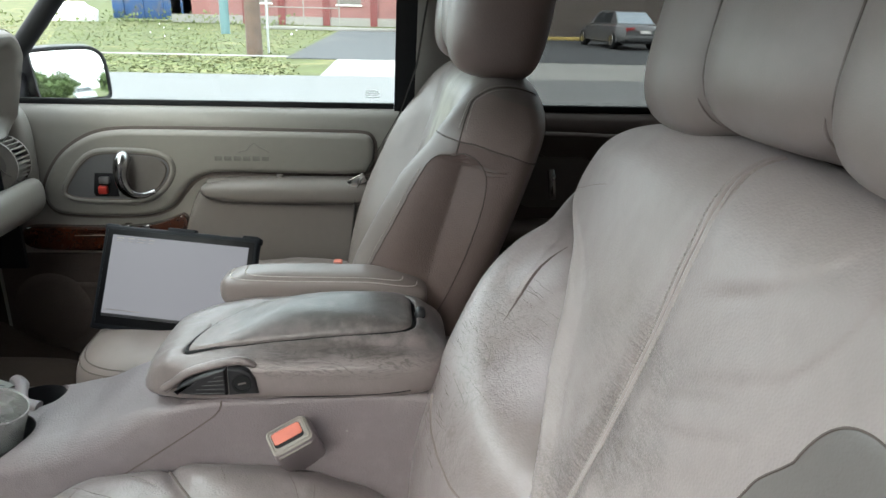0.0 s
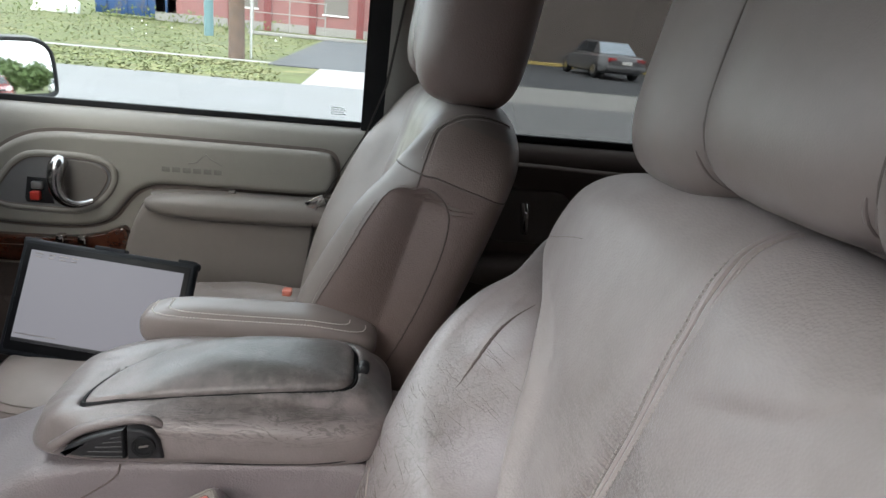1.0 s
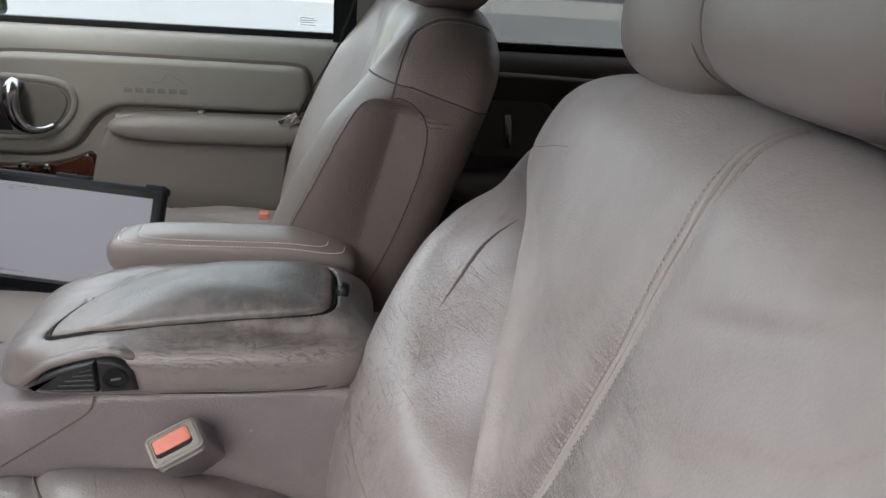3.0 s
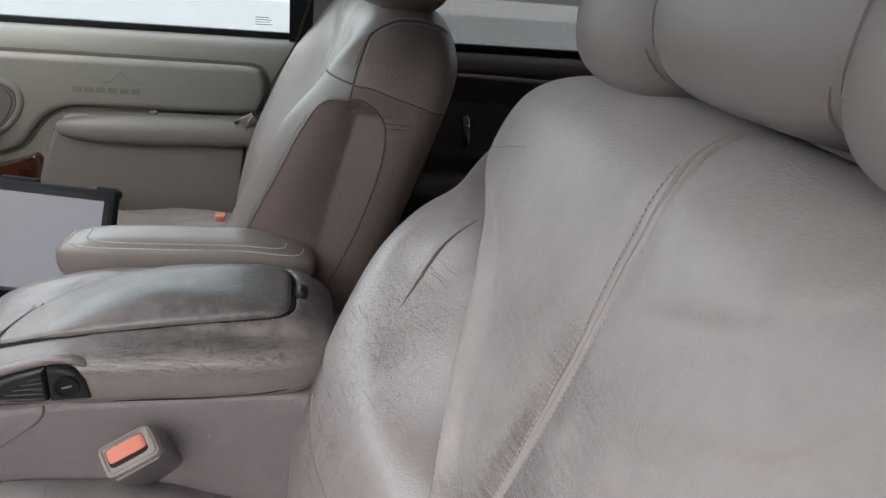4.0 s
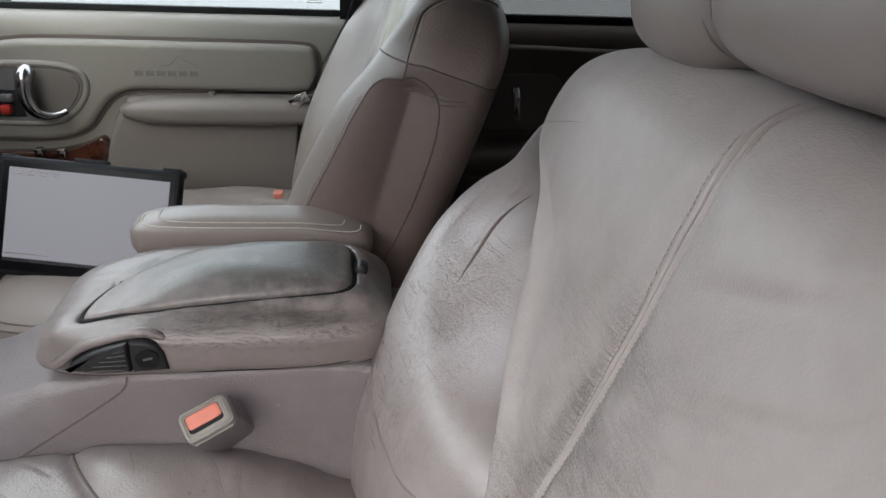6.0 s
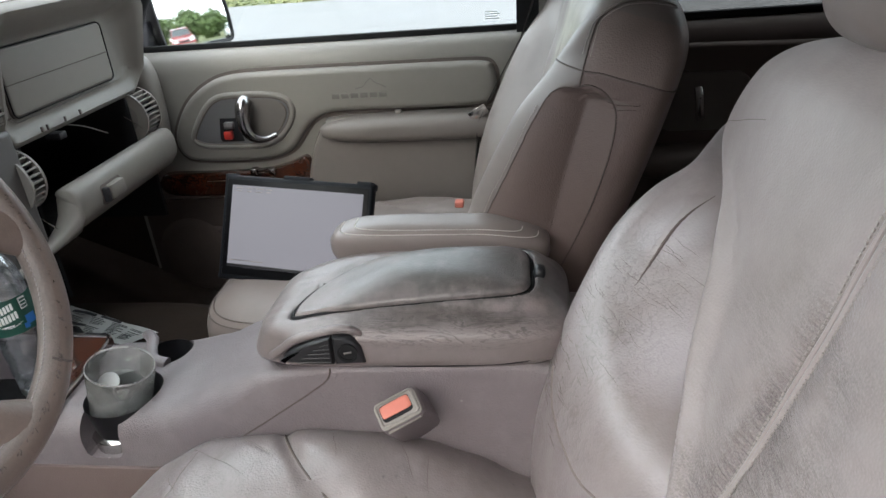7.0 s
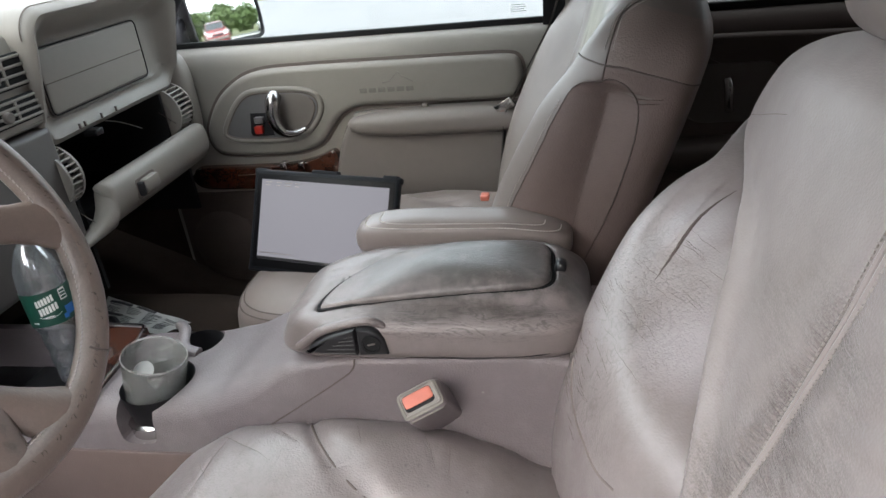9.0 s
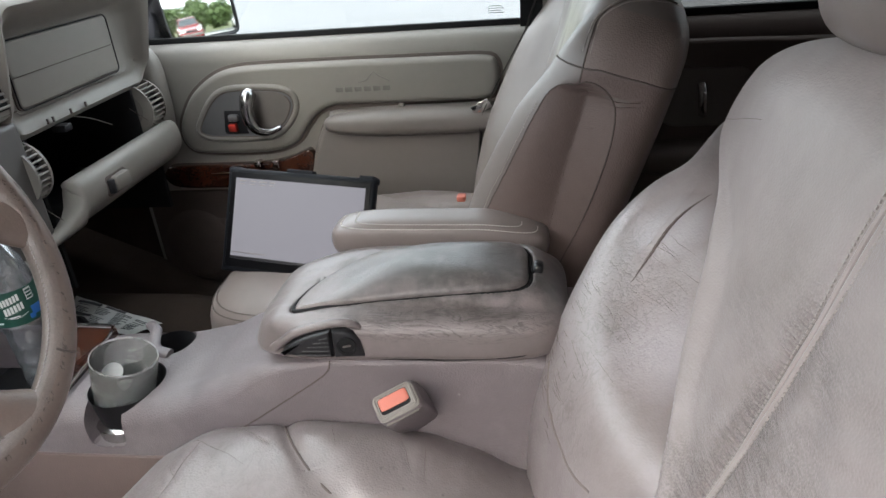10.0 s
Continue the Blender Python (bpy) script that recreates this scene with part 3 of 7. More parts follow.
def cyl(c, r, h, n=32, r2=None, axis=None, bevel=0.0):
    """A turned solid standing on c."""
    r2 = r if r2 is None else r2
    if bevel:
        prof = [(r - bevel, 0), (r, bevel), (r2, h - bevel), (r2 - bevel, h)]
    else:
        prof = [(r, 0), (r2, h)]
    rings = [[Vector((rr * math.cos(2 * math.pi * i / n), rr * math.sin(2 * math.pi * i / n), z)) for i in range(n)] for rr, z in prof]
    bm = loft(rings)
    m = Matrix.Translation(c)
    if axis is not None:
        m = m @ Vector(axis).to_track_quat("Z", "Y").to_matrix().to_4x4()
    bmesh.ops.transform(bm, matrix=m, verts=bm.verts)
    return bm


def turned(prof, c, n=40, axis=None, cap=True):
    """A turned shell from a profile of (radius, height)."""
    rings = [[Vector((r * math.cos(2 * math.pi * i / n), r * math.sin(2 * math.pi * i / n), z)) for i in range(n)] for r, z in prof]
    bm = loft(rings, cap)
    m = Matrix.Translation(c)
    if axis is not None:
        m = m @ Vector(axis).to_track_quat("Z", "Y").to_matrix().to_4x4()
    bmesh.ops.transform(bm, matrix=m, verts=bm.verts)
    return bm


# ---- seats ----
BOLSTER_SOFT = [(-0.05, 0.07), (0.10, 0.098), (0.22, 0.104), (0.30, 0.094), (0.36, 0.082), (0.405, 0.070), (0.44, 0.056), (0.47, 0.046), (0.50, 0.030), (0.54, 0.008), (0.56, 0.0)]
BOLSTER = [(-0.05, 0.075), (0.10, 0.110), (0.22, 0.118), (0.30, 0.106), (0.355, 0.078), (0.402, 0.034), (0.435, 0.0)]
INNER = [(-0.05, 0.10), (0.10, 0.11), (0.15, 0.13), (0.185, 0.165), (0.211, 0.235), (0.236, 0.345), (0.262, 0.455), (0.283, 0.515), (0.310, 0.560), (0.348, 0.612), (0.370, 0.668), (0.390, 0.750), (0.413, 0.875), (0.43, 0.93)]
INNER_SOFT = [(-0.05, 0.15), (0.15, 0.18), (0.25, 0.36), (0.33, 0.48), (0.40, 0.56), (0.47, 0.62), (0.55, 0.68)]


class Back:
    """The shape of a seat's backrest: s across (-1 to 1), h up along it, d out of its front."""

    def __init__(self, origin, recline, half, height, seed, deep=0.05, fold=1.0, bol=1.0, sq=2.5, top=0.15, wide=((0.20, 0.38, 0.11), (0.39, 0.425, 0.09)), table=BOLSTER, inner=INNER, relief=None, inward=0.0, steep=0.0):
        self.inner, self.inward, self.steep = inner, inward, steep
        self.wide, self.table, self.relief = wide, table, relief
        self.o, self.r, self.W, self.H, self.seed, self.deep, self.fold, self.bol, self.sq, self.top = Vector(origin), radians(recline), half, height, seed, deep, fold, bol, sq, top
        self.u = Vector((math.sin(self.r), 0, math.cos(self.r)))
        self.n = Vector((-math.cos(self.r), 0, math.sin(self.r)))

    def half(self, h, s=0.0):
        """Half width at h; the shoulder towards the car's middle may be broader."""
        hs = self.H - self.top
        wide = 1 + (self.inward * sstep(0.380, 0.432, h) if s > 0 else 0.0)
        if h <= hs:
            return wide * self.W * (1 + sum(g * sstep(a, b, h) for a, b, g in self.wide) - 0.05 * sstep(0.15, -0.05, h))
        t = min(0.9995, (h - hs) / (self.H - hs))
        return wide * self.W * 1.20 * (1 - t ** self.sq) ** (1 / (self.sq + 0.2))

    def thick(self, h):
        ht = self.H - 0.08
        if h <= ht:
            return 1.0
        t = min(0.9995, (h - ht) / (self.H - ht))
        return max(0.04, (1 - t * t) ** 0.5)

    def front(self, s, h):
        a = min(1.0, abs(s))
        edge = (1 - a ** 6) ** (1 / 3.0)
        g = self.thick(h)
        sc = smooth_table(self.inner, h)
        rise = sstep(sc - 0.04, max(min(sc + 0.32, 0.95), 0.86), a)
        if self.steep:
            # a short steep flank beside the seam, then a broad flatter top
            rise = self.steep * sstep(sc - 0.03, sc + 0.26, a) + (1 - self.steep) * sstep(sc - 0.02, max(0.93, sc + 0.06), a)
        f = self.bol * smooth_table(self.table, h) * rise
        # the middle panel swells and is drawn in along the bolster seam and the welt
        f += 0.013 * self.fold * bump1(a, sc - 0.07, 0.07) * sstep(0.44, 0.36, h)
        f -= 0.018 * self.fold * math.exp(-abs(a - sc) / 0.024) * sstep(0.445, 0.41, h)
        f += (0.003 if self.steep else 0.010) * self.fold * bump1(a, sc + 0.12, 0.08) * sstep(0.44, 0.40, h)
        f -= 0.006 * self.fold * bump1(s, 0.022, 0.034) * sstep(self.H - 0.01, self.H - 0.06, h)
        f += 0.010 * bump1(h, 0.16, 0.12) * bump1(s, 0, 0.5)
        v = Vector((s * 2.6, h * 6.0, self.seed))
        f += 0.007 * self.fold * noise.noise(v) * (1 - a ** 6) * (1 - 0.8 * bump1(s, 0.016, 0.10))
        # folds that run out from the welt, and creases on the bolster
        f += 0.0030 * self.fold * noise.noise(Vector((s * 5.0 - h * 2, h * 30.0 + a * 11, self.seed + 5))) * bump1(s, 0.0, 0.22) * sstep(0.5, 0.3, h) * (1 - bump1(s, 0.016, 0.035))
        f += (0.0010 if self.steep else 0.0022) * self.fold * noise.noise(Vector((s * 16.0, h * 14.0, self.seed + 9))) * sstep(sc, sc + 0.1, a) * sstep(0.46, 0.40, h)
        return -0.075 + 0.075 * edge * g + f * (edge ** 0.6) * (0.4 + 0.6 * g)

    def back(self, s, h):
        edge = (1 - min(1.0, abs(s)) ** 5.0) ** (1 / 3.0)
        return -0.075 - self.deep * edge * self.thick(h)

    def at(self, s, h, lift=0.0):
        return self.o + Vector((0, s * self.half(h, s), 0)) + self.u * h + self.n * (self.front(s, h) + lift)

    def ring(self, q, h, lift=0.0):
        """The point at q (0 to 1) round the section at h: 0 is the +y side, 0.25 the front, 0.5 the -y side, 0.75 the rear."""
        a = 2 * math.pi * q
        s = sp(math.cos(a), 0.8)
        d = self.front(s, h) if math.sin(a) >= 0 else self.back(s, h)
        p = self.o + Vector((0, s * self.half(h, s), 0)) + self.u * h + self.n * d
        r = lift + (self.relief(q, h, d) if self.relief else 0.0)
        if r:
            c = self.o + self.u * h + self.n * -0.06
            p = p + (p - c).normalized() * r
        return p

    def side_q(self, d, h):
        """The q on the -y side at which the section at h lies d out of the seat's plane."""
        best = None
        for k in range(401):
            q = 0.5 + 0.1 * (-1 + 2.06 * k / 400) ** 3
            a = 2 * math.pi * q
            s = sp(math.cos(a), 0.8)
            e = abs((self.front(s, h) if math.sin(a) >= 0 else self.back(s, h)) - d)
            if best is None or e <= best[0]:
                best = (e, q)
        return best[1]

    def mesh(self, nr=96, nh=120):
        """The closed skin, with a flat map of metres across and up."""
        rings, flat = [], []
        for j in range(nh + 1):
            t = j / nh
            h = -0.06 + (self.H + 0.06) * (1 - (1 - t) ** 1.4)
            rings.append([self.ring(i / (2 * nr), h) for i in range(2 * nr)])
            flat += [(sp(math.cos(math.pi * i / nr), 0.8) * self.half(h) + (0 if i <= nr else 3.0), h) for i in range(2 * nr)]
        bm = loft(rings)
        bm.verts.index_update()
        uv = bm.loops.layers.uv.new("flat")
        for f in bm.faces:
            for lp in f.loops:
                lp[uv].uv = flat[min(lp.vert.index, len(flat) - 1)]
        return bm


def swell(h, e1, e2, y, z):
    """How far the surface of a pillow stands out along x at y, z from its middle."""
    k = max(0.0, 1 - abs(z / h[2]) ** (2 / e1)) ** (e1 / e2) - abs(y / h[1]) ** (2 / e2)
    return h[0] * max(0.0, k) ** (e2 / 2)


def best_low(pts, m):
    """The sideways place of the lowest point of a line, in the frame of m."""
    return (m.inverted() @ pts[0]).y


def headrest(parent, b, lean, drop, fwd, mw=0.140, wy=0.176, ww=0.088, hz=0.112, shift=0.0, near=None, cover=None, tip=0.0):
    """Wide padded headrest: a middle pad with two wings and stitched tucks."""
    base = b.o + b.u * (b.H - drop) + b.n * fwd
    m = Matrix.Translation(base) @ Matrix.Rotation(radians(lean), 4, "Y") @ Matrix.Translation((0, 0.15, 0)) @ Matrix.Rotation(radians(-tip), 4, "X") @ Matrix.Translation((0, -0.15, 0))
    hm, hw = (0.072, mw, hz - 0.004), (0.074, ww, hz + 0.006)
    sides = ((1, wy, ww), (-1, *(near or (wy, ww))))
    mid = part("middle_pad", pillow((0.0, shift, 0.132), hm, 0.56, 0.56, 64, 40, None, m), cover or LEATHER, parent)

    def skin(y, z, lift=0.0):
        x = max(swell(hm, 0.56, 0.56, y - shift, z - 0.132), max(swell((hw[0], w, hw[2]), 0.52, 0.66, y - g * c, z - 0.130) for g, c, w in sides))
        return m @ Vector((-x - lift, y, z))

    for sgn, c, w in sides:
        part("wing", pillow((0.0, sgn * c, 0.130), (hw[0], w, hw[2]), 0.52, 0.66, 60, 48, None, m), cover or LEATHER, parent)
        pts = []
        for k in range(25):
            z = 0.036 + 0.190 * k / 24
            best = min(((abs(swell(hm, 0.56, 0.56, y - shift, z - 0.132) - swell((hw[0], w, hw[2]), 0.52, 0.66, y - sgn * c, z - 0.130)), y) for y in [sgn * (c - w + (w * 1.0) * i / 60) for i in range(1, 61)] if abs(y - shift) < hm[1]), default=None)
            if best and best[0] < 0.006:
                pts.append(skin(best[1], z, -0.0004))
        if len(pts) > 4:
            part("tuck", tube([pts[max(0, i - 1)].lerp(pts[min(len(pts) - 1, i + 1)], 0.5) for i in range(len(pts))], [0.0022 - 0.0018 * i / (len(pts) - 1) for i in range(len(pts))], 6), CREASE, parent)
        if len(pts) > 4:
            # gathered pleats where the tuck runs out below
            yb = best_low(pts, m)
            for i in range(3):
                part("pleat", tube([skin(yb + sgn * (0.005 * i - 0.006 + 0.006 * k / 5), 0.032 + 0.004 * k - 0.002 * i, -0.0004) for k in range(6)], [0.0006, 0.0013, 0.0016, 0.0016, 0.0013, 0.0006], 8), cover or LEATHER, parent)
    for sgn in (-1, 1):
        part("post", tube([m @ Vector((0.02, sgn * 0.05, -0.03)), m @ Vector((0.02, sgn * 0.05, 0.06))], 0.006, 10), CHROME, parent)
    return mid


def stitches(b, s, h0, h1, parent, n=46, lift=0.003, off=0.008):
    """Two rows of thread beside a welted seam, as one part."""
    bms = []
    for k in range(n):
        t0, t1 = h0 + (h1 - h0) * k / n, h0 + (h1 - h0) * (k + 0.62) / n
        f = s if not callable(s) else None
        for sg in (1,):
            s0 = (s(t0) if f is None else s) + sg * off / b.W
            s1 = (s(t1) if f is None else s) + sg * off / b.W
            bms.append(tube([b.at(s0, t0, lift), b.at(s1, t1, lift)], 0.0009, 5))
    return part("stitching", joined(*bms), PIPING, parent)


def seam(b, s, h0, h1, parent, r=0.003, lift=0.001, name="seam", material=None, n=40):
    pts = []
    for k in range(n + 1):
        h = h0 + (h1 - h0) * k / n
        pts.append(b.at(s(h) if callable(s) else s, h, lift))
    return part(name, tube(pts, r, 8), material or PIPING, parent)


def cushion_seam(x):
    return -0.25 + 0.14 * math.exp(-(x + 0.264) / 0.07)


CUSHION_CREASES = [(-0.358, -0.140, -0.374, -0.222), (-0.306, -0.127, -0.262, -0.156), (-0.368, -0.133, -0.286, -0.183), (-0.374, -0.222, -0.33, -0.255), (-0.385, -0.17, -0.36, -0.20), (-0.20, -0.125, -0.185, -0.165), (-0.12, -0.13, -0.10, -0.18), (-0.09, -0.14, -0.085, -0.19)]


def cushion(parent, cx, cy, ztop, hx, hy, seed, bol=0.035, tilt=0.03, roll=0.020, crest=None):
    """Seat cushion: a thigh roll in front, side bolsters behind it, drawn-in seams between."""
    def warp(p):
        x, y, z = p
        up = max(0.0, z / 0.10)
        q = abs(y) / hy
        t = min(1.0, max(0.0, (x / hx + 0.34) / 0.55))
        edge = 1.0 - 0.50 * math.sqrt(t)
        inside = sstep(edge - 0.02, edge + 0.22, q) * (x / hx > -0.34)
        rise = bol * max(inside * bump1(x / hx, -0.05, 0.60), 0.45 * sstep(0.35, 0.9, q) * bump1(x / hx, -0.36, 0.30))
        front = roll * bump1(x / hx, -0.55, 0.30)
        v = noise.noise(Vector((x * 8, y * 8, seed))) * 0.006 + noise.noise(Vector((x * 30, y * 20, seed + 3))) * 0.0016
        groove = -0.010 * bump1(q, edge, 0.028) * sstep(-0.36, -0.30, x / hx) - 0.006 * bump1(x / hx, -0.345, 0.016) * sstep(0.75, 0.95, q)
        if crest:
            slope = 2.0 * math.exp(-(x + cx + 0.264) / 0.07)
            yc = (cushion_seam(x + cx) - (y + cy)) / math.hypot(1.0, slope)
            groove = sstep(-0.30, -0.262, x + cx) * (0.006 * bump1(yc, -0.030, 0.026) - 0.008 * bump1(yc, 0.0, 0.009))
            for x0, y0, x1, y1 in CUSHION_CREASES:
                t = ((x + cx - x0) * (x1 - x0) + (y + cy - y0) * (y1 - y0)) / ((x1 - x0) ** 2 + (y1 - y0) ** 2)
                e = ((x + cx - x0) * (y1 - y0) - (y + cy - y0) * (x1 - x0)) / math.hypot(x1 - x0, y1 - y0)
                if -0.1 < t < 1.1:
                    groove += sstep(-0.1, 0.3, t) * sstep(1.1, 0.7, t) * (0.0005 * bump1(e, 0.006, 0.006) - 0.0010 * bump1(e, 0, 0.0034))
            side = (lerp_table(crest, x + cx) - ztop) * sstep(0.25, 0.80, q)
            seat = 0.008 * bump1(x / hx, -0.55, 0.35) * (1 - q) - 0.022 * sstep(-0.2, 0.8, x / hx) * (1 - sstep(0.3, 0.8, q))
            return (x, y, z + up * (side + seat + v + groove))
        return (x, y, z + up * (rise + front + v + groove) - tilt * (x / hx) * up * (0.4 if x < 0 else 1.0))
    bm = pillow((0, 0, 0), (hx, hy, 0.10), 0.42, 0.34, 360 if crest else 160, 200 if crest else 80)
    for v in bm.verts:
        v.co = Vector(warp(v.co)) + Vector((cx, cy, ztop - 0.10))
    pad_ob = part("cushion", bm, LEATHER_SEAT if crest else LEATHER, parent)
    if crest:
        pts = []
        for k in range(71):
            x = -0.268 + 0.20 * k / 70
            y = cushion_seam(x)
            k2 = (abs((x - cx) / hx) ** (2 / 0.34) + abs((y - cy) / hy) ** (2 / 0.34)) ** (0.34 / 0.42)
            z = 0.10 * max(0.0, 1 - k2) ** 0.21
            pts.append(Vector(warp(Vector((x - cx, y - cy, z)))) + Vector((cx, cy, ztop - 0.0988)))
        part("cushion_seam", tube(pts, 0.0015, 6), CREASE, parent)

        def on_top(x, y):
            k2 = (abs((x - cx) / hx) ** (2 / 0.34) + abs((y - cy) / hy) ** (2 / 0.34)) ** (0.34 / 0.42)
            return Vector(warp(Vector((x - cx, y - cy, 0.10 * max(0.0, 1 - k2) ** 0.21)))) + Vector((cx, cy, ztop - 0.0996))

        for x0, y0, x1, y1 in CUSHION_CREASES:
            line = []
            for k in range(15):
                t = k / 14
                w = 0.0022 * noise.noise(Vector((x0 * 40, t * 3.0, 1.5)))
                line.append(on_top(x0 + (x1 - x0) * t + w, y0 + (y1 - y0) * t + w))
            part("crease", tube(line, [0.0001 + 0.00018 * math.sin(math.pi * k / 14) for k in range(15)], 5), CREASE, parent)
    for dz in ((0.040, 0.049) if crest else (0.066, 0.074)):
        b = math.asin((dz / 0.10) ** (1 / 0.42))
        k = math.cos(b) ** 0.42
        pts = []
        for i in range(61):
            a = radians(78 + 204 * i / 60)
            p = Vector((hx * k * sp(math.cos(a), 0.34), hy * k * sp(math.sin(a), 0.34), dz))
            pts.append(Vector(warp(p * 1.003)) + Vector((cx, cy, ztop - 0.10)))
        part("front_seam", tube(pts, 0.0013, 5), CREASE, parent)
    return pad_ob


driver_seat = root("driver_seat", "worn taupe leather front seat with a padded headrest", "seat", group="front seats")
SLOT = [(0.28, 0.1320), (0.3187, 0.1322), (0.3514, 0.1265), (0.3823, 0.1120), (0.40, 0.0960)]


def driver_relief(q, h, d):
    """The raised piping flap of the inner bolster and two loose folds on the outer half of the panel."""
    r = 0.0
    if 0.08 < q < 0.17 and 0.27 < h < 0.42:
        e = (q - smooth_table(SLOT, h)) * 0.9
        w = sstep(0.28, 0.33, h) * sstep(0.405, 0.380, h)
        r += w * (0.0075 * bump1(e, -0.0080, 0.0055) - 0.0065 * bump1(e, 0.0, 0.0026))
    for q0, h0, q1, h1, amp in DRIVER_FOLDS:
        t = (q - q0) / (q1 - q0)
        if -0.1 < t < 1.1:
            e = h - (h0 + (h1 - h0) * t)
            r += amp * sstep(-0.1, 0.25, t) * sstep(1.1, 0.8, t) * (bump1(e, 0.014, 0.012) - 0.9 * bump1(e, 0.0, 0.0065))
    return r


DRIVER_FOLDS = [(0.258, 0.452, 0.312, 0.520, 0.0034), (0.266, 0.395, 0.306, 0.452, 0.0030), (0.264, 0.345, 0.306, 0.400, 0.0026), (0.262, 0.372, 0.290, 0.412, 0.0022), (0.263, 0.315, 0.296, 0.350, 0.0018), (0.300, 0.440, 0.332, 0.518, 0.0036), (0.292, 0.503, 0.326, 0.535, 0.0030)]
DB = Back((0.0885, -0.330, 0.30), 17.7, 0.312, 0.570, 3.0, 0.07, relief=driver_relief, inward=0.095, steep=0.32)
driver_back = part("backrest", DB.mesh(230, 180), LEATHER_WORN, driver_seat, "creased taupe leather backrest")
# the bolsters are sewn on along the inner seam; their leather carries painted sheen
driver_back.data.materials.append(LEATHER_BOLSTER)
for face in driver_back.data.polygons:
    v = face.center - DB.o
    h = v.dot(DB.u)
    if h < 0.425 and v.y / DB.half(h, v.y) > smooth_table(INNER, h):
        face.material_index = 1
WELT_S = [(-0.05, 0.006), (0.27, 0.010), (0.34, 0.022), (0.41, 0.022), (0.46, 0.027), (0.49, 0.028), (0.523, 0.043), (0.543, 0.064), (0.556, 0.090), (0.564, 0.12)]


def welt_at(off):
    return lambda h: smooth_table(WELT_S, h) + off / DB.half(h)


for du in (0.0028, -0.0028):
    seam(DB, welt_at(du), -0.02, 0.562, driver_seat, 0.0030, -0.0006, "welt_seam", WELT, 130)
# the dark tube draws the contact shade in the groove of the bolster seam
seam(DB, lambda h: smooth_table(INNER, h), 0.20, 0.418, driver_seat, 0.0013, 0.0, "bolster_seam_shade", CREASE, 140)
stitches(DB, welt_at(0.0), 0.0, 0.556, driver_seat, 130, 0.0006, 0.0062)
stitches(DB, welt_at(0.0), 0.0, 0.556, driver_seat, 130, 0.0006, -0.0062)
def ring_seam(b, knots, parent, r=0.0013, name="seam", material=None, lift=0.0006, n=10):
    """A sewn line that lies on the backrest through knots of (q, h)."""
    pts = spline([(q, h, 0) for q, h in knots], n)
    return part(name, tube([b.ring(p.x, p.y, lift) for p in pts], r, 6), material or CREASE, parent)


def ring_stitches(b, knots, parent, n=16, r=0.0008):
    pts = [b.ring(p.x, p.y, 0.0008) for p in spline([(q, h, 0) for q, h in knots], n)]
    bms = [tube([pts[k], pts[k].lerp(pts[k + 1], 0.65)], r, 5) for k in range(len(pts) - 1)]
    return part("stitching", joined(*bms), PIPING, parent)


ring_seam(DB, [(0.075, 0.4267), (0.100, 0.438), (0.125, 0.4471), (0.150, 0.460), (0.171, 0.4716)], driver_seat, 0.00022, "fine_crease")
ring_seam(DB, [(0.136, 0.172), (0.154, 0.147), (0.178, 0.130), (0.196, 0.122), (0.214, 0.130)], driver_seat, 0.0014, "lower_piping", LEATHER)
ring_seam(DB, [(0.147, 0.319), (0.1475, 0.313), (0.151, 0.310), (0.1555, 0.3105), (0.158, 0.306), (0.1585, 0.302), (0.163, 0.300)], driver_seat, 0.00028, "crack")
ring_seam(DB, [(0.158, 0.35), (0.160, 0.335), (0.157, 0.325), (0.161, 0.31), (0.164, 0.30)], driver_seat, 0.00020, "crack")
cracked = random.Random(21)
cracks = []
for k in range(58):
    q, h = cracked.uniform(0.112, 0.165), cracked.uniform(0.11, 0.34)
    lean = cracked.uniform(-0.10, 0.45)
    way, n_ = [], cracked.randint(4, 8)
    for i in range(n_):
        way.append((q, h, 0))
        step = cracked.uniform(0.0020, 0.0042)
        q += step
        h -= lean * step + cracked.uniform(-0.0010, 0.0010)
    line = [DB.ring(p.x, p.y, 0.0001) for p in spline(way, 4)]
    cracks.append(tube(line, [0.00003 + 0.00022 * math.sin(math.pi * i / (len(line) - 1)) for i in range(len(line))], 4))
part("cracks", joined(*cracks), CREASE, driver_seat, "fine cracks in the bolster's leather")
COVER = [(0.302, 0.310), (0.3105, 0.352), (0.3165, 0.390), (0.3203, 0.432), (0.3270, 0.4530), (0.338, 0.4615), (0.352, 0.4600)]
rows = []
for q, h in [(p.x, p.y) for p in spline([(q, h, 0) for q, h in COVER], 6)]:
    rows.append([DB.ring(q + (0.40 - q) * k / 20, h - 0.02 * (k / 20) ** 2, 0.0035 * min(1.0, k / 2)) for k in range(21)])
part("side_cover", loft(rows, False, False), GREYP, driver_seat, "grey plastic side cover")
ring_seam(DB, COVER, driver_seat, 0.0008, "cover_edge", CREASE, 0.001)
slot = []
for k in range(41):
    p = Vector((0.1800, -0.068, 0.6723)).lerp(Vector((0.1132, -0.1063, 0.593)), k / 40)
    hh = (p - DB.o).dot(DB.u)
    slot.append((min((abs(DB.ring(0.09 + 0.0003 * i, hh).y - p.y), 0.09 + 0.0003 * i) for i in range(250))[1], hh))
part("piping_slot", tube([DB.ring(q, h, 0.0003) for q, h in slot], [0.0003 + 0.0014 * math.sin(math.pi * k / 40) for k in range(len(slot))], 8), CREASE, driver_seat)
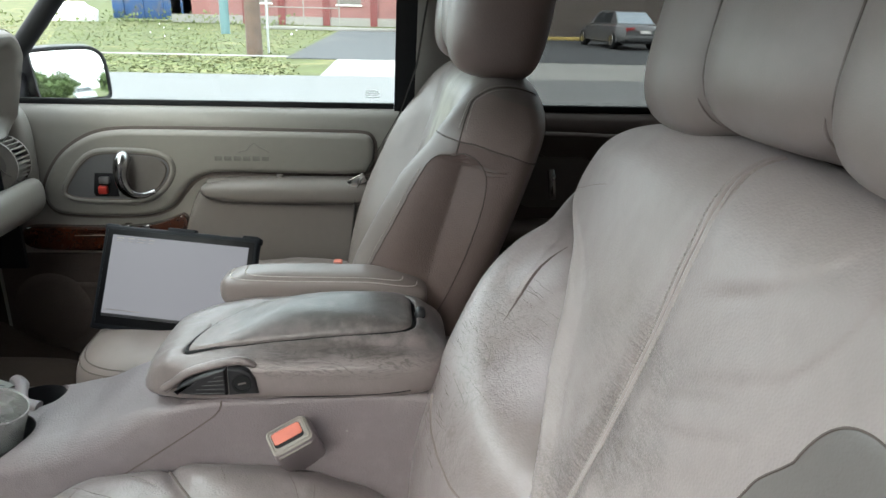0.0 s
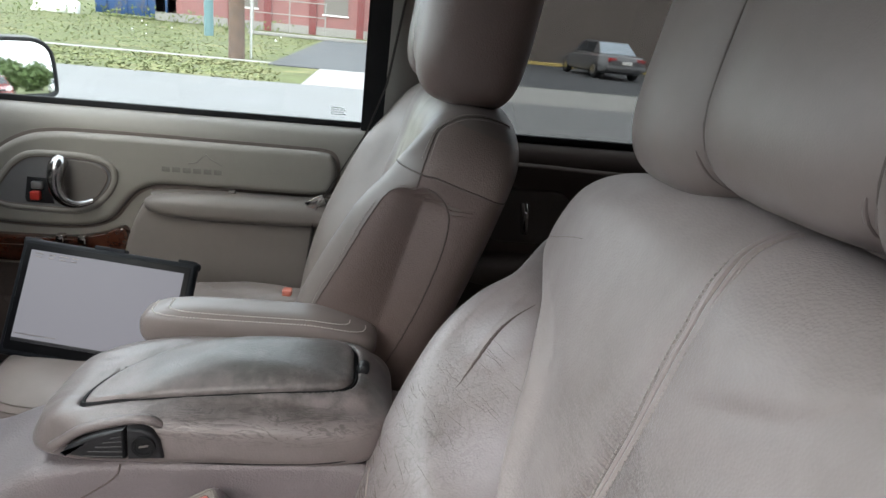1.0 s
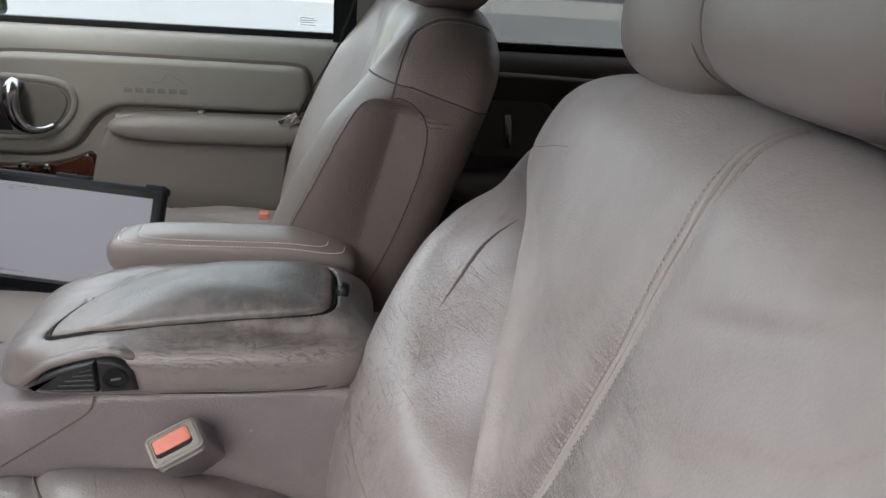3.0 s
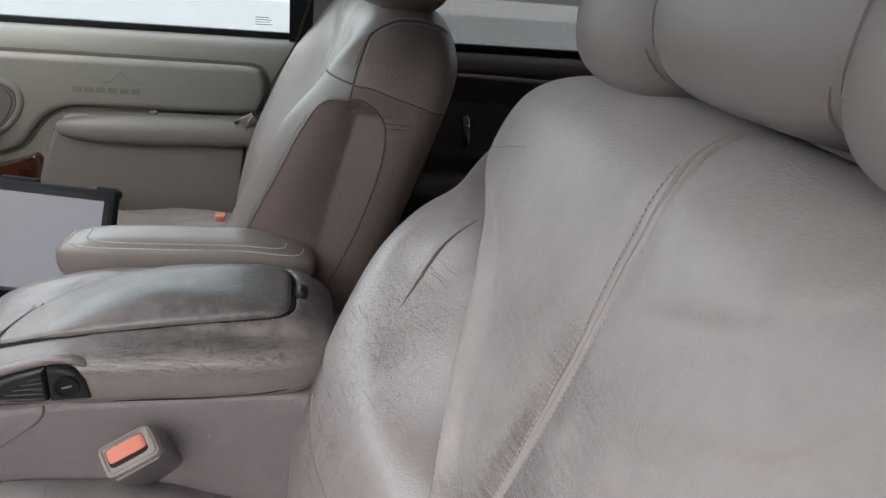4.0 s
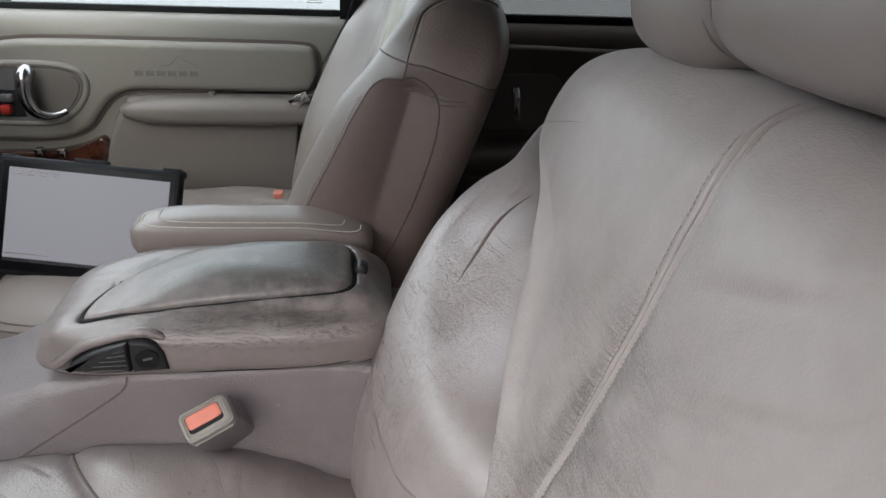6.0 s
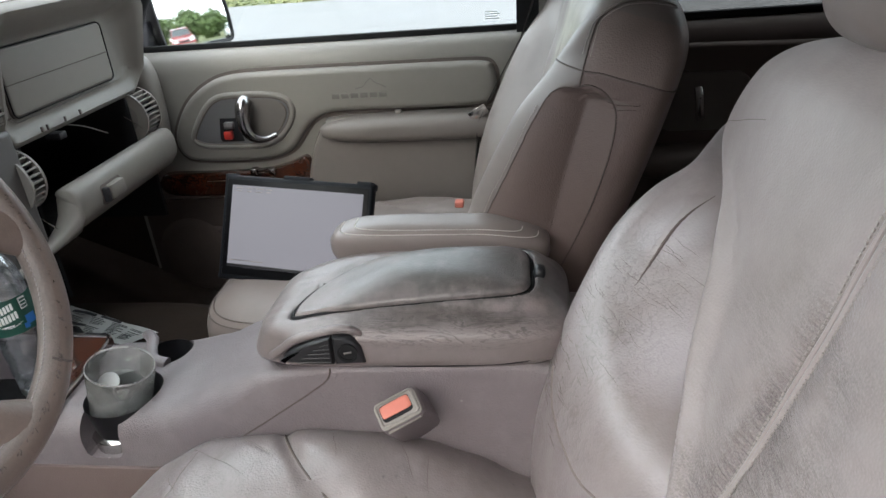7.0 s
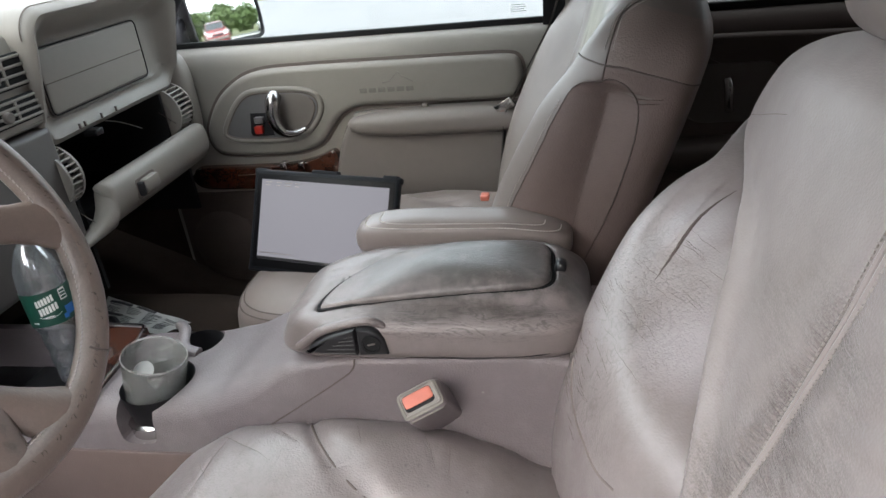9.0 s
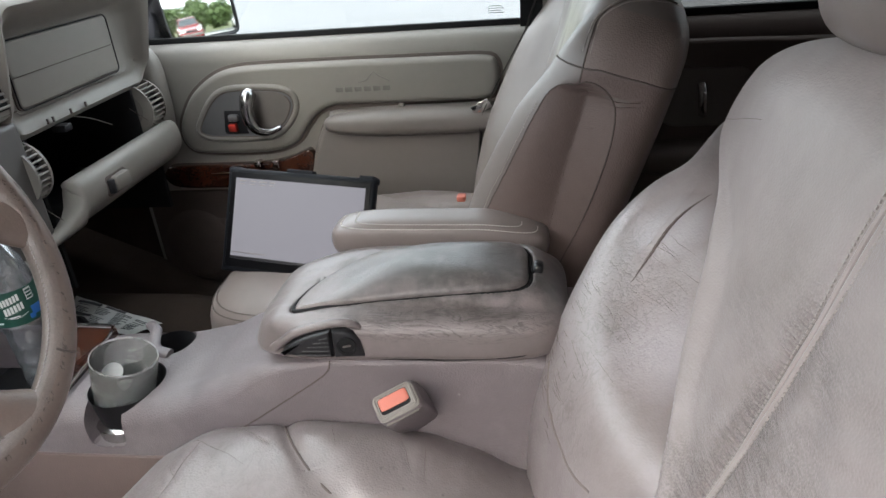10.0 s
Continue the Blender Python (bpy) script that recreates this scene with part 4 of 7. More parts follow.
headrest(driver_seat, DB, 12, 0.030, -0.062, 0.120, shift=0.018, near=(0.158, 0.106), tip=2.4)
CREST = [(-0.47, 0.34), (-0.42, 0.378), (-0.35, 0.404), (-0.277, 0.416), (-0.20, 0.424), (-0.15, 0.421), (-0.10, 0.408), (-0.05, 0.386), (0.01, 0.350), (0.10, 0.31)]
cushion(driver_seat, -0.188, -0.335, 0.382, 0.280, 0.258, 1.0, crest=CREST)

passenger_seat = root("passenger_seat", "taupe leather front seat with a folded-down armrest", "seat", group="front seats")
ARCH_FRONT = [(0.02, 0.070), (0.15, 0.065), (0.248, 0.0536), (0.3276, 0.0416), (0.3718, 0.0351), (0.405, 0.0282), (0.4247, 0.0214), (0.4355, 0.0104), (0.4403, -0.0039)]
ARCH_REAR = [(0.02, -0.045), (0.2078, -0.063), (0.2524, -0.0665), (0.2945, -0.0681), (0.3419, -0.0673), (0.3827, -0.0645), (0.4138, -0.0586), (0.4326, -0.0495), (0.4443, -0.0337)]
FOLD = [(0.02, -0.048), (0.2621, -0.0281), (0.3281, -0.0231), (0.3835, -0.0202), (0.4195, -0.0192), (0.4424, -0.0162)]


def passenger_relief(q, h, d):
    """The side of the seat is drawn in along a fold under the arched seam."""
    if not (0.38 < q < 0.53 and 0.05 < h < 0.448):
        return 0.0
    df = lerp_table(FOLD, h)
    if d > df:
        k = 1 - (d - df) / (lerp_table(ARCH_FRONT, h) - df)
    else:
        k = 1 - (df - d) / (df - lerp_table(ARCH_REAR, h) + 0.004)
    return -0.022 * max(0.0, k) * (0.25 + 0.75 * sstep(0.15, 0.40, h)) * sstep(0.05, 0.15, h) * sstep(0.447, 0.428, h)


PB = Back((-0.050, 0.42, 0.315), 17.0, 0.268, 0.565, 8.0, 0.060, 0.35, 0.90, 3.4, 0.13, ((0.10, 0.435, 0.20),), BOLSTER_SOFT, INNER_SOFT, passenger_relief)
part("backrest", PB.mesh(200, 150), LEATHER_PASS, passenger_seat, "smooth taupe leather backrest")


def side_patch(b, edge, rear, hs, lift):
    """A sewn-on side panel that lies on the backrest from a front edge back to q = rear."""
    rows = []
    for h in hs:
        q0 = edge(h)
        rows.append([b.ring(q0 + (rear - q0) * i / 120, h, lift) for i in range(121)])
    return loft(rows, False, False)


UPPER = [(0.4403, -0.0039), (0.46, -0.0047), (0.496, -0.006), (0.512, -0.010), (0.525, -0.018)]


def panel_edge(h):
    return PB.side_q(lerp_table(ARCH_FRONT if h < 0.4403 else UPPER, h), h)


part("side_panel", side_patch(PB, panel_edge, 0.62, [-0.04 + 0.5005 * k / 90 for k in range(91)], 0.0012), SIDE_VINYL, passenger_seat, "darker brown vinyl side panel")
part("yoke_panel", side_patch(PB, panel_edge, 0.62, [0.4612 + 0.068 * k / 16 for k in range(17)], 0.0012), YOKE_VINYL, passenger_seat, "brown vinyl shoulder panel")
arch = [(d, h, 0) for h, d in [(0.06, 0.068)] + ARCH_FRONT[1:]] + [(-0.0157, 0.4468, 0)] + [(d, h, 0) for h, d in reversed(ARCH_REAR)]
part("arch_seam", tube([PB.ring(PB.side_q(p.x, p.y), p.y, 0.0014) for p in spline(arch, 8)], 0.0010, 6), CREASE, passenger_seat)
part("fold_line", tube([PB.ring(PB.side_q(smooth_table(FOLD, hh), hh), hh, 0.0013) for hh in [0.20 + 0.235 * k / 40 for k in range(41)]], 0.0004, 5), CREASE, passenger_seat)
yk = [(0.400, 0.4585)] + [(PB.side_q(d, h), h) for d, h in ((-0.0047, 0.4599), (-0.0241, 0.4629), (-0.0501, 0.4626), (-0.0765, 0.4624))] + [(0.535, 0.4604), (0.58, 0.459), (0.62, 0.458)]
ring_seam(PB, yk, passenger_seat, 0.0010, "yoke_seam", None, 0.0014)
vs = [(PB.side_q(d, h), h) for h, d in ((0.443, -0.0065), (0.4599, -0.0047), (0.477, -0.004), (0.496, -0.005))] + [(0.430, 0.514), (0.434, 0.527), (0.447, 0.537), (0.475, 0.5435), (0.505, 0.547), (0.55, 0.546)]
ring_seam(PB, vs, passenger_seat, 0.0010, "yoke_seam", None, 0.0014)
for dq in (-0.006, 0.006):
    ring_stitches(PB, [(q + dq, h - 0.3 * dq * (h > 0.515)) for q, h in vs[2:]], passenger_seat, 12, 0.0007)
edge = [PB.ring(PB.side_q(lerp_table(ARCH_FRONT, h) + 0.005, h), h, 0.0012) for h in [0.06 + 0.345 * k / 90 for k in range(91)]]
part("edge_stitching", joined(*[tube([edge[k], edge[k].lerp(edge[k + 1], 0.6)], 0.0006, 5) for k in range(90)]), PIPING, passenger_seat)
# darker side vinyl on this headrest stands in for the shade on it
headrest(passenger_seat, PB, 8, 0.026, -0.036, 0.125, 0.165, 0.086, 0.120, cover=SIDE_VINYL)
cushion(passenger_seat, -0.215, 0.42, 0.392, 0.318, 0.262, 6.0, 0.010, 0.012, 0.0)


def arm_warp(p):
    return (p.x, p.y, p.z * (1 - 0.10 * p.x / 0.16) - 0.012 * sstep(0.05, 0.16, p.x))


part("armrest", pillow((-0.098, 0.125, 0.535), (0.148, 0.036, 0.029), 0.6, 0.45, 80, 40, arm_warp), LEATHER, passenger_seat, "folded-down padded leather armrest")
for dz in (0.0205, 0.0250):
    k = math.cos(math.asin((dz / 0.029) ** (1 / 0.6))) ** 0.6 * 1.004
    way = [Vector(arm_warp(Vector((0.148 * k * sp(math.cos(a), 0.45), 0.036 * k * sp(math.sin(a), 0.45), dz)))) + Vector((-0.098, 0.125, 0.5352)) for a in [radians(170 + 190 * i / 500) for i in range(501)]]
    cum = [0.0]
    for a, b in zip(way, way[1:]):
        cum.append(cum[-1] + (b - a).length)

    def along(d):
        i = max(1, min(len(way) - 1, next((k for k, c in enumerate(cum) if c >= d), len(way) - 1)))
        return way[i - 1].lerp(way[i], (d - cum[i - 1]) / max(1e-9, cum[i] - cum[i - 1]))

    count = int(cum[-1] / 0.0042)
    part("stitching", joined(*[tube([along(0.0042 * k), along(0.0042 * k + 0.0028)], 0.0007, 5) for k in range(count)]), THREAD, passenger_seat)

# ---- centre console ----
console = root("center_console", "taupe plastic centre console with a padded armrest lid", "console")
TOP = [(-0.60, 0.398), (-0.56, 0.404), (-0.46, 0.408), (-0.40, 0.420), (-0.34, 0.445), (-0.28, 0.472), (-0.20, 0.484), (0.0, 0.490), (0.085, 0.480)]


def console_ring(x):
    zt = lerp_table(TOP, x)
    r = 0.010 + 0.026 * sstep(-0.25, -0.36, x)
    ring = [(-0.100, 0.12), (-0.100, zt - 2.0 * r)]
    for k in range(1, 9):
        a = math.pi / 2 * k / 8
        ring.append((-0.100 + r * (1 - math.cos(a)), zt - r + r * math.sin(a) - r * (1 - math.sin(a)) * 0.6 * 0))
    for k in range(0, 7):
        a = math.pi / 2 * k / 6
        ring.append((0.085 - 0.02 + 0.02 * math.sin(a), zt - 0.02 + 0.02 * math.cos(a)))
    ring.append((0.085, 0.12))
    return [Vector((x, y, z)) for y, z in ring]


body = part("console_body", loft([console_ring(-0.60 + 0.685 * k / 48) for k in range(49)]), VINYL_DARK, console)
cut(body, turned([(0.040, 0.0), (0.050, 0.075), (0.056, 0.095), (0.060, 0.2)], (-0.500, -0.047, 0.335), 40))
cut(body, turned([(0.030, 0.0), (0.036, 0.07), (0.042, 0.09), (0.042, 0.2)], (-0.487, 0.048, 0.335), 40))
cut(body, pillow((-0.512, -0.11, 0.385), (0.026, 0.05, 0.040), 0.4, 0.4, 32, 20))
part("holder_lining", turned([(0.002, 0.002), (0.0395, 0.001), (0.0490, 0.070)], (-0.500, -0.047, 0.3355), 40, None, False), BLACK, console, "dark cup holder lining")
part("holder_lining", turned([(0.002, 0.002), (0.0295, 0.001), (0.0355, 0.066)], (-0.487, 0.048, 0.3355), 40, None, False), BLACK, console, "dark cup holder lining")
part("holder_arm", tube(spline([(-0.535, 0.085, 0.410), (-0.514, 0.062, 0.4145), (-0.503, 0.036, 0.4145), (-0.492, 0.020, 0.4115), (-0.470, 0.014, 0.409)], 6), 0.0085, 10, True, 0.7), VINYL_DARK, console, "curved cup holder arm")


PAD_EDGE = [(p.x, p.y) for p in spline([(x, y, 0) for x, y in ((-0.234, -0.078), (-0.194, -0.0755), (-0.129, -0.071), (-0.066, -0.067), (-0.004, -0.062), (0.016, -0.057), (0.026, -0.041), (0.026, -0.01), (0.024, 0.025),
                                                              (0.010, 0.046), (-0.03, 0.052), (-0.11, 0.053), (-0.17, 0.040), (-0.203, 0.010), (-0.228, -0.020), (-0.239, -0.046), (-0.242, -0.068))], 7, True)]
PAD_MID = Vector((-0.107, -0.012))
PAD_POLAR = sorted((math.atan2(y - PAD_MID.y, x - PAD_MID.x), math.hypot(x - PAD_MID.x, y - PAD_MID.y)) for x, y in PAD_EDGE)
RIM_Z = [(-0.245, 0.5335), (-0.20, 0.5400), (-0.13, 0.5460), (-0.06, 0.5500), (0.0, 0.5520), (0.03, 0.5530)]
CROWN_Z = [(-0.245, 0.536), (-0.215, 0.5475), (-0.17, 0.5590), (-0.11, 0.5680), (-0.05, 0.5715), (0.0, 0.5690), (0.03, 0.5600)]


def pad_reach(x, y):
    """How far x, y lies from the middle of the lid's cushion: 1 on its edge."""
    a, r = math.atan2(y - PAD_MID.y, x - PAD_MID.x), math.hypot(x - PAD_MID.x, y - PAD_MID.y)
    for (a0, r0), (a1, r1) in zip([(PAD_POLAR[-1][0] - 2 * math.pi, PAD_POLAR[-1][1])] + PAD_POLAR, PAD_POLAR + [(PAD_POLAR[0][0] + 2 * math.pi, PAD_POLAR[0][1])]):
        if a0 <= a <= a1:
            return r / (r0 + (r1 - r0) * (a - a0) / max(1e-9, a1 - a0))
    return 9.0


LID_C = Vector((-0.113, -0.010, 0.510))


def lid_warp(p):
    x = p.x / 0.182
    z = p.z + 0.004 * (1 - x * x) - 0.006 * sstep(-0.3, -1, x)
    w = (p.x + 0.018 * (p.z / 0.04) * sstep(0.0, -1.0, x), p.y * (1 - 0.10 * sstep(-0.2, -1, x)))
    if p.z > 0.010:
        k = pad_reach(w[0] + LID_C.x, w[1] + LID_C.y)
        rim = smooth_table(RIM_Z, w[0] + LID_C.x) - LID_C.z
        lift = sstep(1.30, 1.04, k)
        z += (rim + 0.0015 - z) * lift
        z -= 0.016 * sstep(1.035, 0.975, k)
    z += 0.0012 * noise.noise(Vector((p.x * 26, p.y * 60, p.z * 60)))
    return (w[0], w[1], z)


part("lid", pillow(LID_C, (0.182, 0.102, 0.033), 0.50, 0.42, 220, 130, lid_warp), LEATHER_LID, console, "padded lid, leather cracked and soiled dark")
rings = []
for k, dz in ((0.955, -0.010), (0.975, -0.004), (0.984, 0.0), (0.983, 0.003), (0.970, 0.0055), (0.945, 0.0078)):
    rings.append([Vector((PAD_MID.x + (x - PAD_MID.x) * k, PAD_MID.y + (y - PAD_MID.y) * k, smooth_table(RIM_Z, x) + dz)) for x, y in PAD_EDGE])
for i in range(1, 25):
    k = 0.95 * (1 - i / 24.5)
    ring = []
    for x, y in PAD_EDGE:
        px, py = PAD_MID.x + (x - PAD_MID.x) * k, PAD_MID.y + (y - PAD_MID.y) * k
        low = smooth_table(RIM_Z, x) + 0.0078
        f = 1 - (k / 0.95) ** 3.2
        ring.append(Vector((px, py, low + (max(smooth_table(CROWN_Z, px), smooth_table(RIM_Z, px) + 0.008) - low) * f + 0.0016 * f * noise.noise(Vector((px * 22, py * 30, 4.0))))))
    rings.append(ring)
part("lid_cushion", loft(rings), LEATHER_LID, console, "armrest cushion worn dark on top")
part("cushion_gap", tube([Vector((x, y, smooth_table(RIM_Z, x) - 0.0012 + 0.0022 * sstep(-0.18, -0.21, x))) for x, y in PAD_EDGE + PAD_EDGE[:1]], 0.0026, 6), RUBBER, console)
part("pivot_knob", pillow((0.0, 0.0, 0.0), (0.007, 0.010, 0.012), 0.7, 0.7, 20, 12, None, pose(0.034, -0.013, 0.552, 0, 15, 0)), BLACK, console, "black plastic pivot")
# latch and lock on the driver's face, under an arched lip of the lid
latch = [(p.x, p.y) for p in spline([(x, z, 0) for x, z in ((-0.247, 0.5045), (-0.238, 0.5145), (-0.222, 0.5240), (-0.205, 0.5305))], 4)] + [(-0.1875, 0.5350), (-0.1875, 0.5015), (-0.215, 0.5010)]
part("latch", pad(latch, -0.096, 0.0215, 0.004), BLACK, console, "black plastic latch lever")
for k in range(5):
    part("latch_rib", tube([(-0.228 + 0.007 * k, -0.1178, 0.5050 + 0.0050 * k), (-0.190, -0.1178, 0.5052 + 0.0056 * k)], 0.0007, 5), BLACK, console)
lockp = [(-0.1855, 0.5015), (-0.1855, 0.5352), (-0.1720, 0.5360), (-0.1620, 0.5315), (-0.1555, 0.5220), (-0.1525, 0.5030)]
part("lock_plate", pad(lockp, -0.096, 0.0215, 0.004), BLACK, console, "black lock plate")
part("lock_ring", turned([(0.0112, 0.0), (0.0112, 0.0030), (0.0088, 0.0028), (0.0085, 0.001), (0.002, 0.001)], (-0.1695, -0.1172, 0.518), 28, (0, -1, 0)), RUBBER, console, "round lock cylinder")
part("key_slot", box(0.009, 0.002, 0.0018, pose(-0.1695, -0.1186, 0.518, 0, -12, 0), 0.0004), GREYP, console)
lip = spline([(-0.262, -0.100, 0.5020), (-0.250, -0.1035, 0.5115), (-0.232, -0.1050, 0.5250), (-0.208, -0.1055, 0.5335), (-0.184, -0.1055, 0.5390), (-0.168, -0.1055, 0.5390), (-0.1555, -0.1055, 0.5320), (-0.1495, -0.1055, 0.5180), (-0.1470, -0.1050, 0.5010)], 5)
part("latch_lip", tube(lip, [0.0008 + 0.0044 * sstep(0.92, 0.62, k / (len(lip) - 1)) for k in range(len(lip))], 10), LEATHER_LID, console, "rolled leather edge round the latch")
# lid gap and panel joint
part("lid_gap", tube(spline([(-0.147, -0.1070, 0.4945), (-0.10, -0.1085, 0.4945), (-0.03, -0.1085, 0.4960), (0.02, -0.105, 0.4990), (0.048, -0.088, 0.503), (0.060, -0.06, 0.510)], 6), 0.0012, 6), RUBBER, console)
part("panel_joint", tube(spline([(-0.199, -0.1, 0.484), (-0.204, -0.1, 0.470), (-0.225, -0.1, 0.452), (-0.305, -0.1, 0.396), (-0.36, -0.1, 0.36)], 5), 0.0011, 5), CREASE, console)
# wood tray with a chrome lip in front of the cup holders
part("tray_floor", box2(-0.92, -0.615, -0.10, 0.085, 0.300, 0.332, 0.004), BLACK, console, "dark tray floor")
part("wood_panel", loft([[Vector(p) for p in ring] for ring in (((-0.575, -0.085, 0.400), (-0.585, 0.075, 0.400), (-0.66, 0.085, 0.398), (-0.645, -0.02, 0.372), (-0.655, -0.09, 0.372)), ((-0.575, -0.085, 0.410), (-0.585, 0.075, 0.410), (-0.66, 0.085, 0.406), (-0.645, -0.02, 0.380), (-0.655, -0.09, 0.380)))]), WOOD, console, "glossy burl wood panel", False)
part("chrome_strip", tube(spline([(-0.70, 0.088, 0.408), (-0.61, 0.082, 0.411), (-0.590, 0.072, 0.412), (-0.580, 0.03, 0.412), (-0.575, -0.03, 0.412), (-0.572, -0.088, 0.410)], 6), 0.0022, 6), CHROME, console, "thin chrome strip")
part("tray_side", box2(-0.92, -0.60, 0.078, 0.095, 0.12, 0.405, 0.004), VINYL_DARK, console)
part("tray_side", box2(-0.95, -0.599, -0.100, -0.085, 0.12, 0.400, 0.004), VINYL_DARK, console)

part("console_skirt", box2(-0.95, -0.20, -0.1045, -0.099, 0.10, 0.333, 0.002), SIDE_VINYL, console, "darker lower skirt")

# ---- small things on the console ----
coaster = tagged(part("black_tray_mat", box2(-0.79, -0.63, -0.06, 0.074, 0.331, 0.3368, 0.002), RUBBER), "black rubber mat in the console tray", "mat")
cup = root("glass_cup", "dusty clear glass cup leaning in the cup holder", "cup")
CUP_O, CUP_A = Vector((-0.5125, -0.0465, 0.3745)), Vector((0.26, 0.02, 1.0)).normalized()
part("glass", turned([(0.002, 0.004), (0.0335, 0.004), (0.0360, 0.012), (0.0395, 0.066), (0.0402, 0.074), (0.0416, 0.074), (0.0412, 0.066), (0.0378, 0.010), (0.0350, 0.0), (0.002, 0.0)], CUP_O, 56, CUP_A), FROST, cup)
part("rim", turned([(0.0402, 0.0745), (0.0409, 0.0765), (0.0416, 0.0745), (0.0409, 0.0730)], CUP_O, 56, CUP_A, False), RIMGLASS, cup, "bright glass rim")
part("wax", turned([(0.002, 0.0), (0.032, 0.0), (0.033, 0.006), (0.022, 0.010), (0.012, 0.016), (0.002, 0.017)], CUP_O + CUP_A * 0.005, 28, CUP_A), PAPER, cup, "grey residue in the bottom")
part("coin", cyl(CUP_O + Vector((-0.008, 0.006, 0.044)), 0.013, 0.0015, 24, None, (0.3, -0.5, 0.8)), PAPER, cup, "pale disc inside the cup")
can = tagged(part("metal_tin", turned([(0.002, 0.0), (0.036, 0.0), (0.0385, 0.003), (0.0385, 0.022), (0.0400, 0.0245), (0.0385, 0.027), (0.0355, 0.029), (0.002, 0.029)], (-0.508, -0.055, 0.3365), 40), CHROME), "shiny metal tin in the cup holder under the cup", "tin")

bottle = root("water_bottle", "clear plastic water bottle with a green label", "bottle")
BAX = Vector((-0.04, 0.02, 1.0)).normalized()
BO = Vector((-0.703, 0.046, 0.337))
prof = [(0.0016, 0.0033), (0.0148, 0.0033), (0.0213, 0.0000), (0.0254, 0.0033), (0.0275, 0.0115), (0.0275, 0.0246), (0.0261, 0.0328), (0.0275, 0.0410), (0.0275, 0.0525), (0.0261, 0.0607), (0.0279, 0.0689), (0.0283, 0.0853), (0.0271, 0.0935), (0.0324, 0.1066), (0.0328, 0.1099), (0.0328, 0.1640), (0.0324, 0.1689), (0.0316, 0.1804), (0.0279, 0.2009), (0.0164, 0.2255), (0.0111, 0.2321), (0.0111, 0.2460)]
part("shell", turned(prof, BO, 48, BAX, False), CLEAR, bottle)
for k in range(5):
    a = 2 * math.pi * k / 5
    part("base_lobe", pillow((0.0155 * math.cos(a), 0.0155 * math.sin(a), 0.008), (0.010, 0.010, 0.008), 0.9, 0.9, 16, 10, None, Matrix.Translation(BO) @ BAX.to_track_quat("Z", "Y").to_matrix().to_4x4()), RIMGLASS, bottle)
part("label", turned([(0.0331, 0.1115), (0.0333, 0.1140), (0.0333, 0.1615), (0.0331, 0.1640)], BO, 48, BAX, False), GREEN, bottle, "dark green paper label")
part("cap", cyl(BO + BAX * 0.240, 0.0128, 0.015, 28, None, BAX, 0.002), WHITE, bottle, "white screw cap")
BQ = BAX.to_track_quat("Z", "Y").to_matrix().to_4x4()


def on_label(name, a0, a1, h0, h1, material, lift=0.0006):
    """A printed patch bent round the label, a in degrees, h in metres above the base."""
    rings = []
    for k in range(9):
        a = radians(a0 + (a1 - a0) * k / 8)
        o = Vector((math.cos(a), math.sin(a), 0))
        rings.append([Matrix.Translation(BO) @ BQ @ (o * (0.0333 + d) + Vector((0, 0, h * 0.82))) for d, h in ((0.0001, h0), (lift, h0), (lift, h1), (0.0001, h1))])
    return part(name, loft(rings), material, bottle)


AIM = math.degrees(math.atan2(-0.72 - 0.03, 0.044 + 0.728))
AIM -= math.degrees(math.atan2((BQ @ Vector((1, 0, 0))).y, (BQ @ Vector((1, 0, 0))).x))
for a0, a1, h0, h1 in ((-34, 10, 0.175, 0.187), (-32, 14, 0.158, 0.171)):
    for k in range(6):
        w = (a1 - a0) / 6
        on_label("logo_bar", AIM + a0 + w * k, AIM + a0 + w * (k + 0.74), h0 + 0.0012 * k, h1 + 0.0012 * k, WHITE)
for k in range(9):
    on_label("logo_arc", AIM - 36 + 6 * k, AIM - 31 + 6 * k, 0.1545 - 0.0045 * math.sin(math.pi * k / 8), 0.1556 - 0.0045 * math.sin(math.pi * k / 8), WHITE)
on_label("text_bar", AIM - 24, AIM - 2, 0.1525, 0.1545, WHITE)
on_label("white_patch", AIM + 24, AIM + 42, 0.176, 0.197, WHITE)
for k in range(3):
    on_label("patch_bar", AIM + 26, AIM + 40, 0.1785 + 0.006 * k, 0.1820 + 0.006 * k, GREEN, 0.0009)
on_label("blue_patch", AIM + 26, AIM + 52, 0.146, 0.163, BLUE)
on_label("blue_patch", AIM + 18, AIM + 30, 0.141, 0.150, BLUE)
on_label("text_bar", AIM - 58, AIM - 44, 0.143, 0.146, WHITE)

# ---- tablet ----
tablet = root("tablet", "black tablet with a lit pale screen leaning on the seat", "tablet")
TL, TR, BL = Vector((-0.498, 0.375, 0.548)), Vector((-0.228, 0.330, 0.536)), Vector((-0.520, 0.30, 0.388))
tx = (TR - TL).normalized()
ty = (TL - BL)
ty = (ty - tx * ty.dot(tx)).normalized()
tz = tx.cross(ty)
TM = Matrix((( tx.x, ty.x, tz.x, 0), (tx.y, ty.y, tz.y, 0), (tx.z, ty.z, tz.z, 0), (0, 0, 0, 1)))
TM = Matrix.Translation(BL) @ TM
TWID, THEI = (TR - TL).length, (TL - BL).length


def tab_box(x0, x1, y0, y1, z0, z1, bevel):
    bm = box2(x0, x1, y0, y1, z0, z1, bevel, 3)
    bmesh.ops.transform(bm, matrix=TM, verts=bm.verts)
    return bm


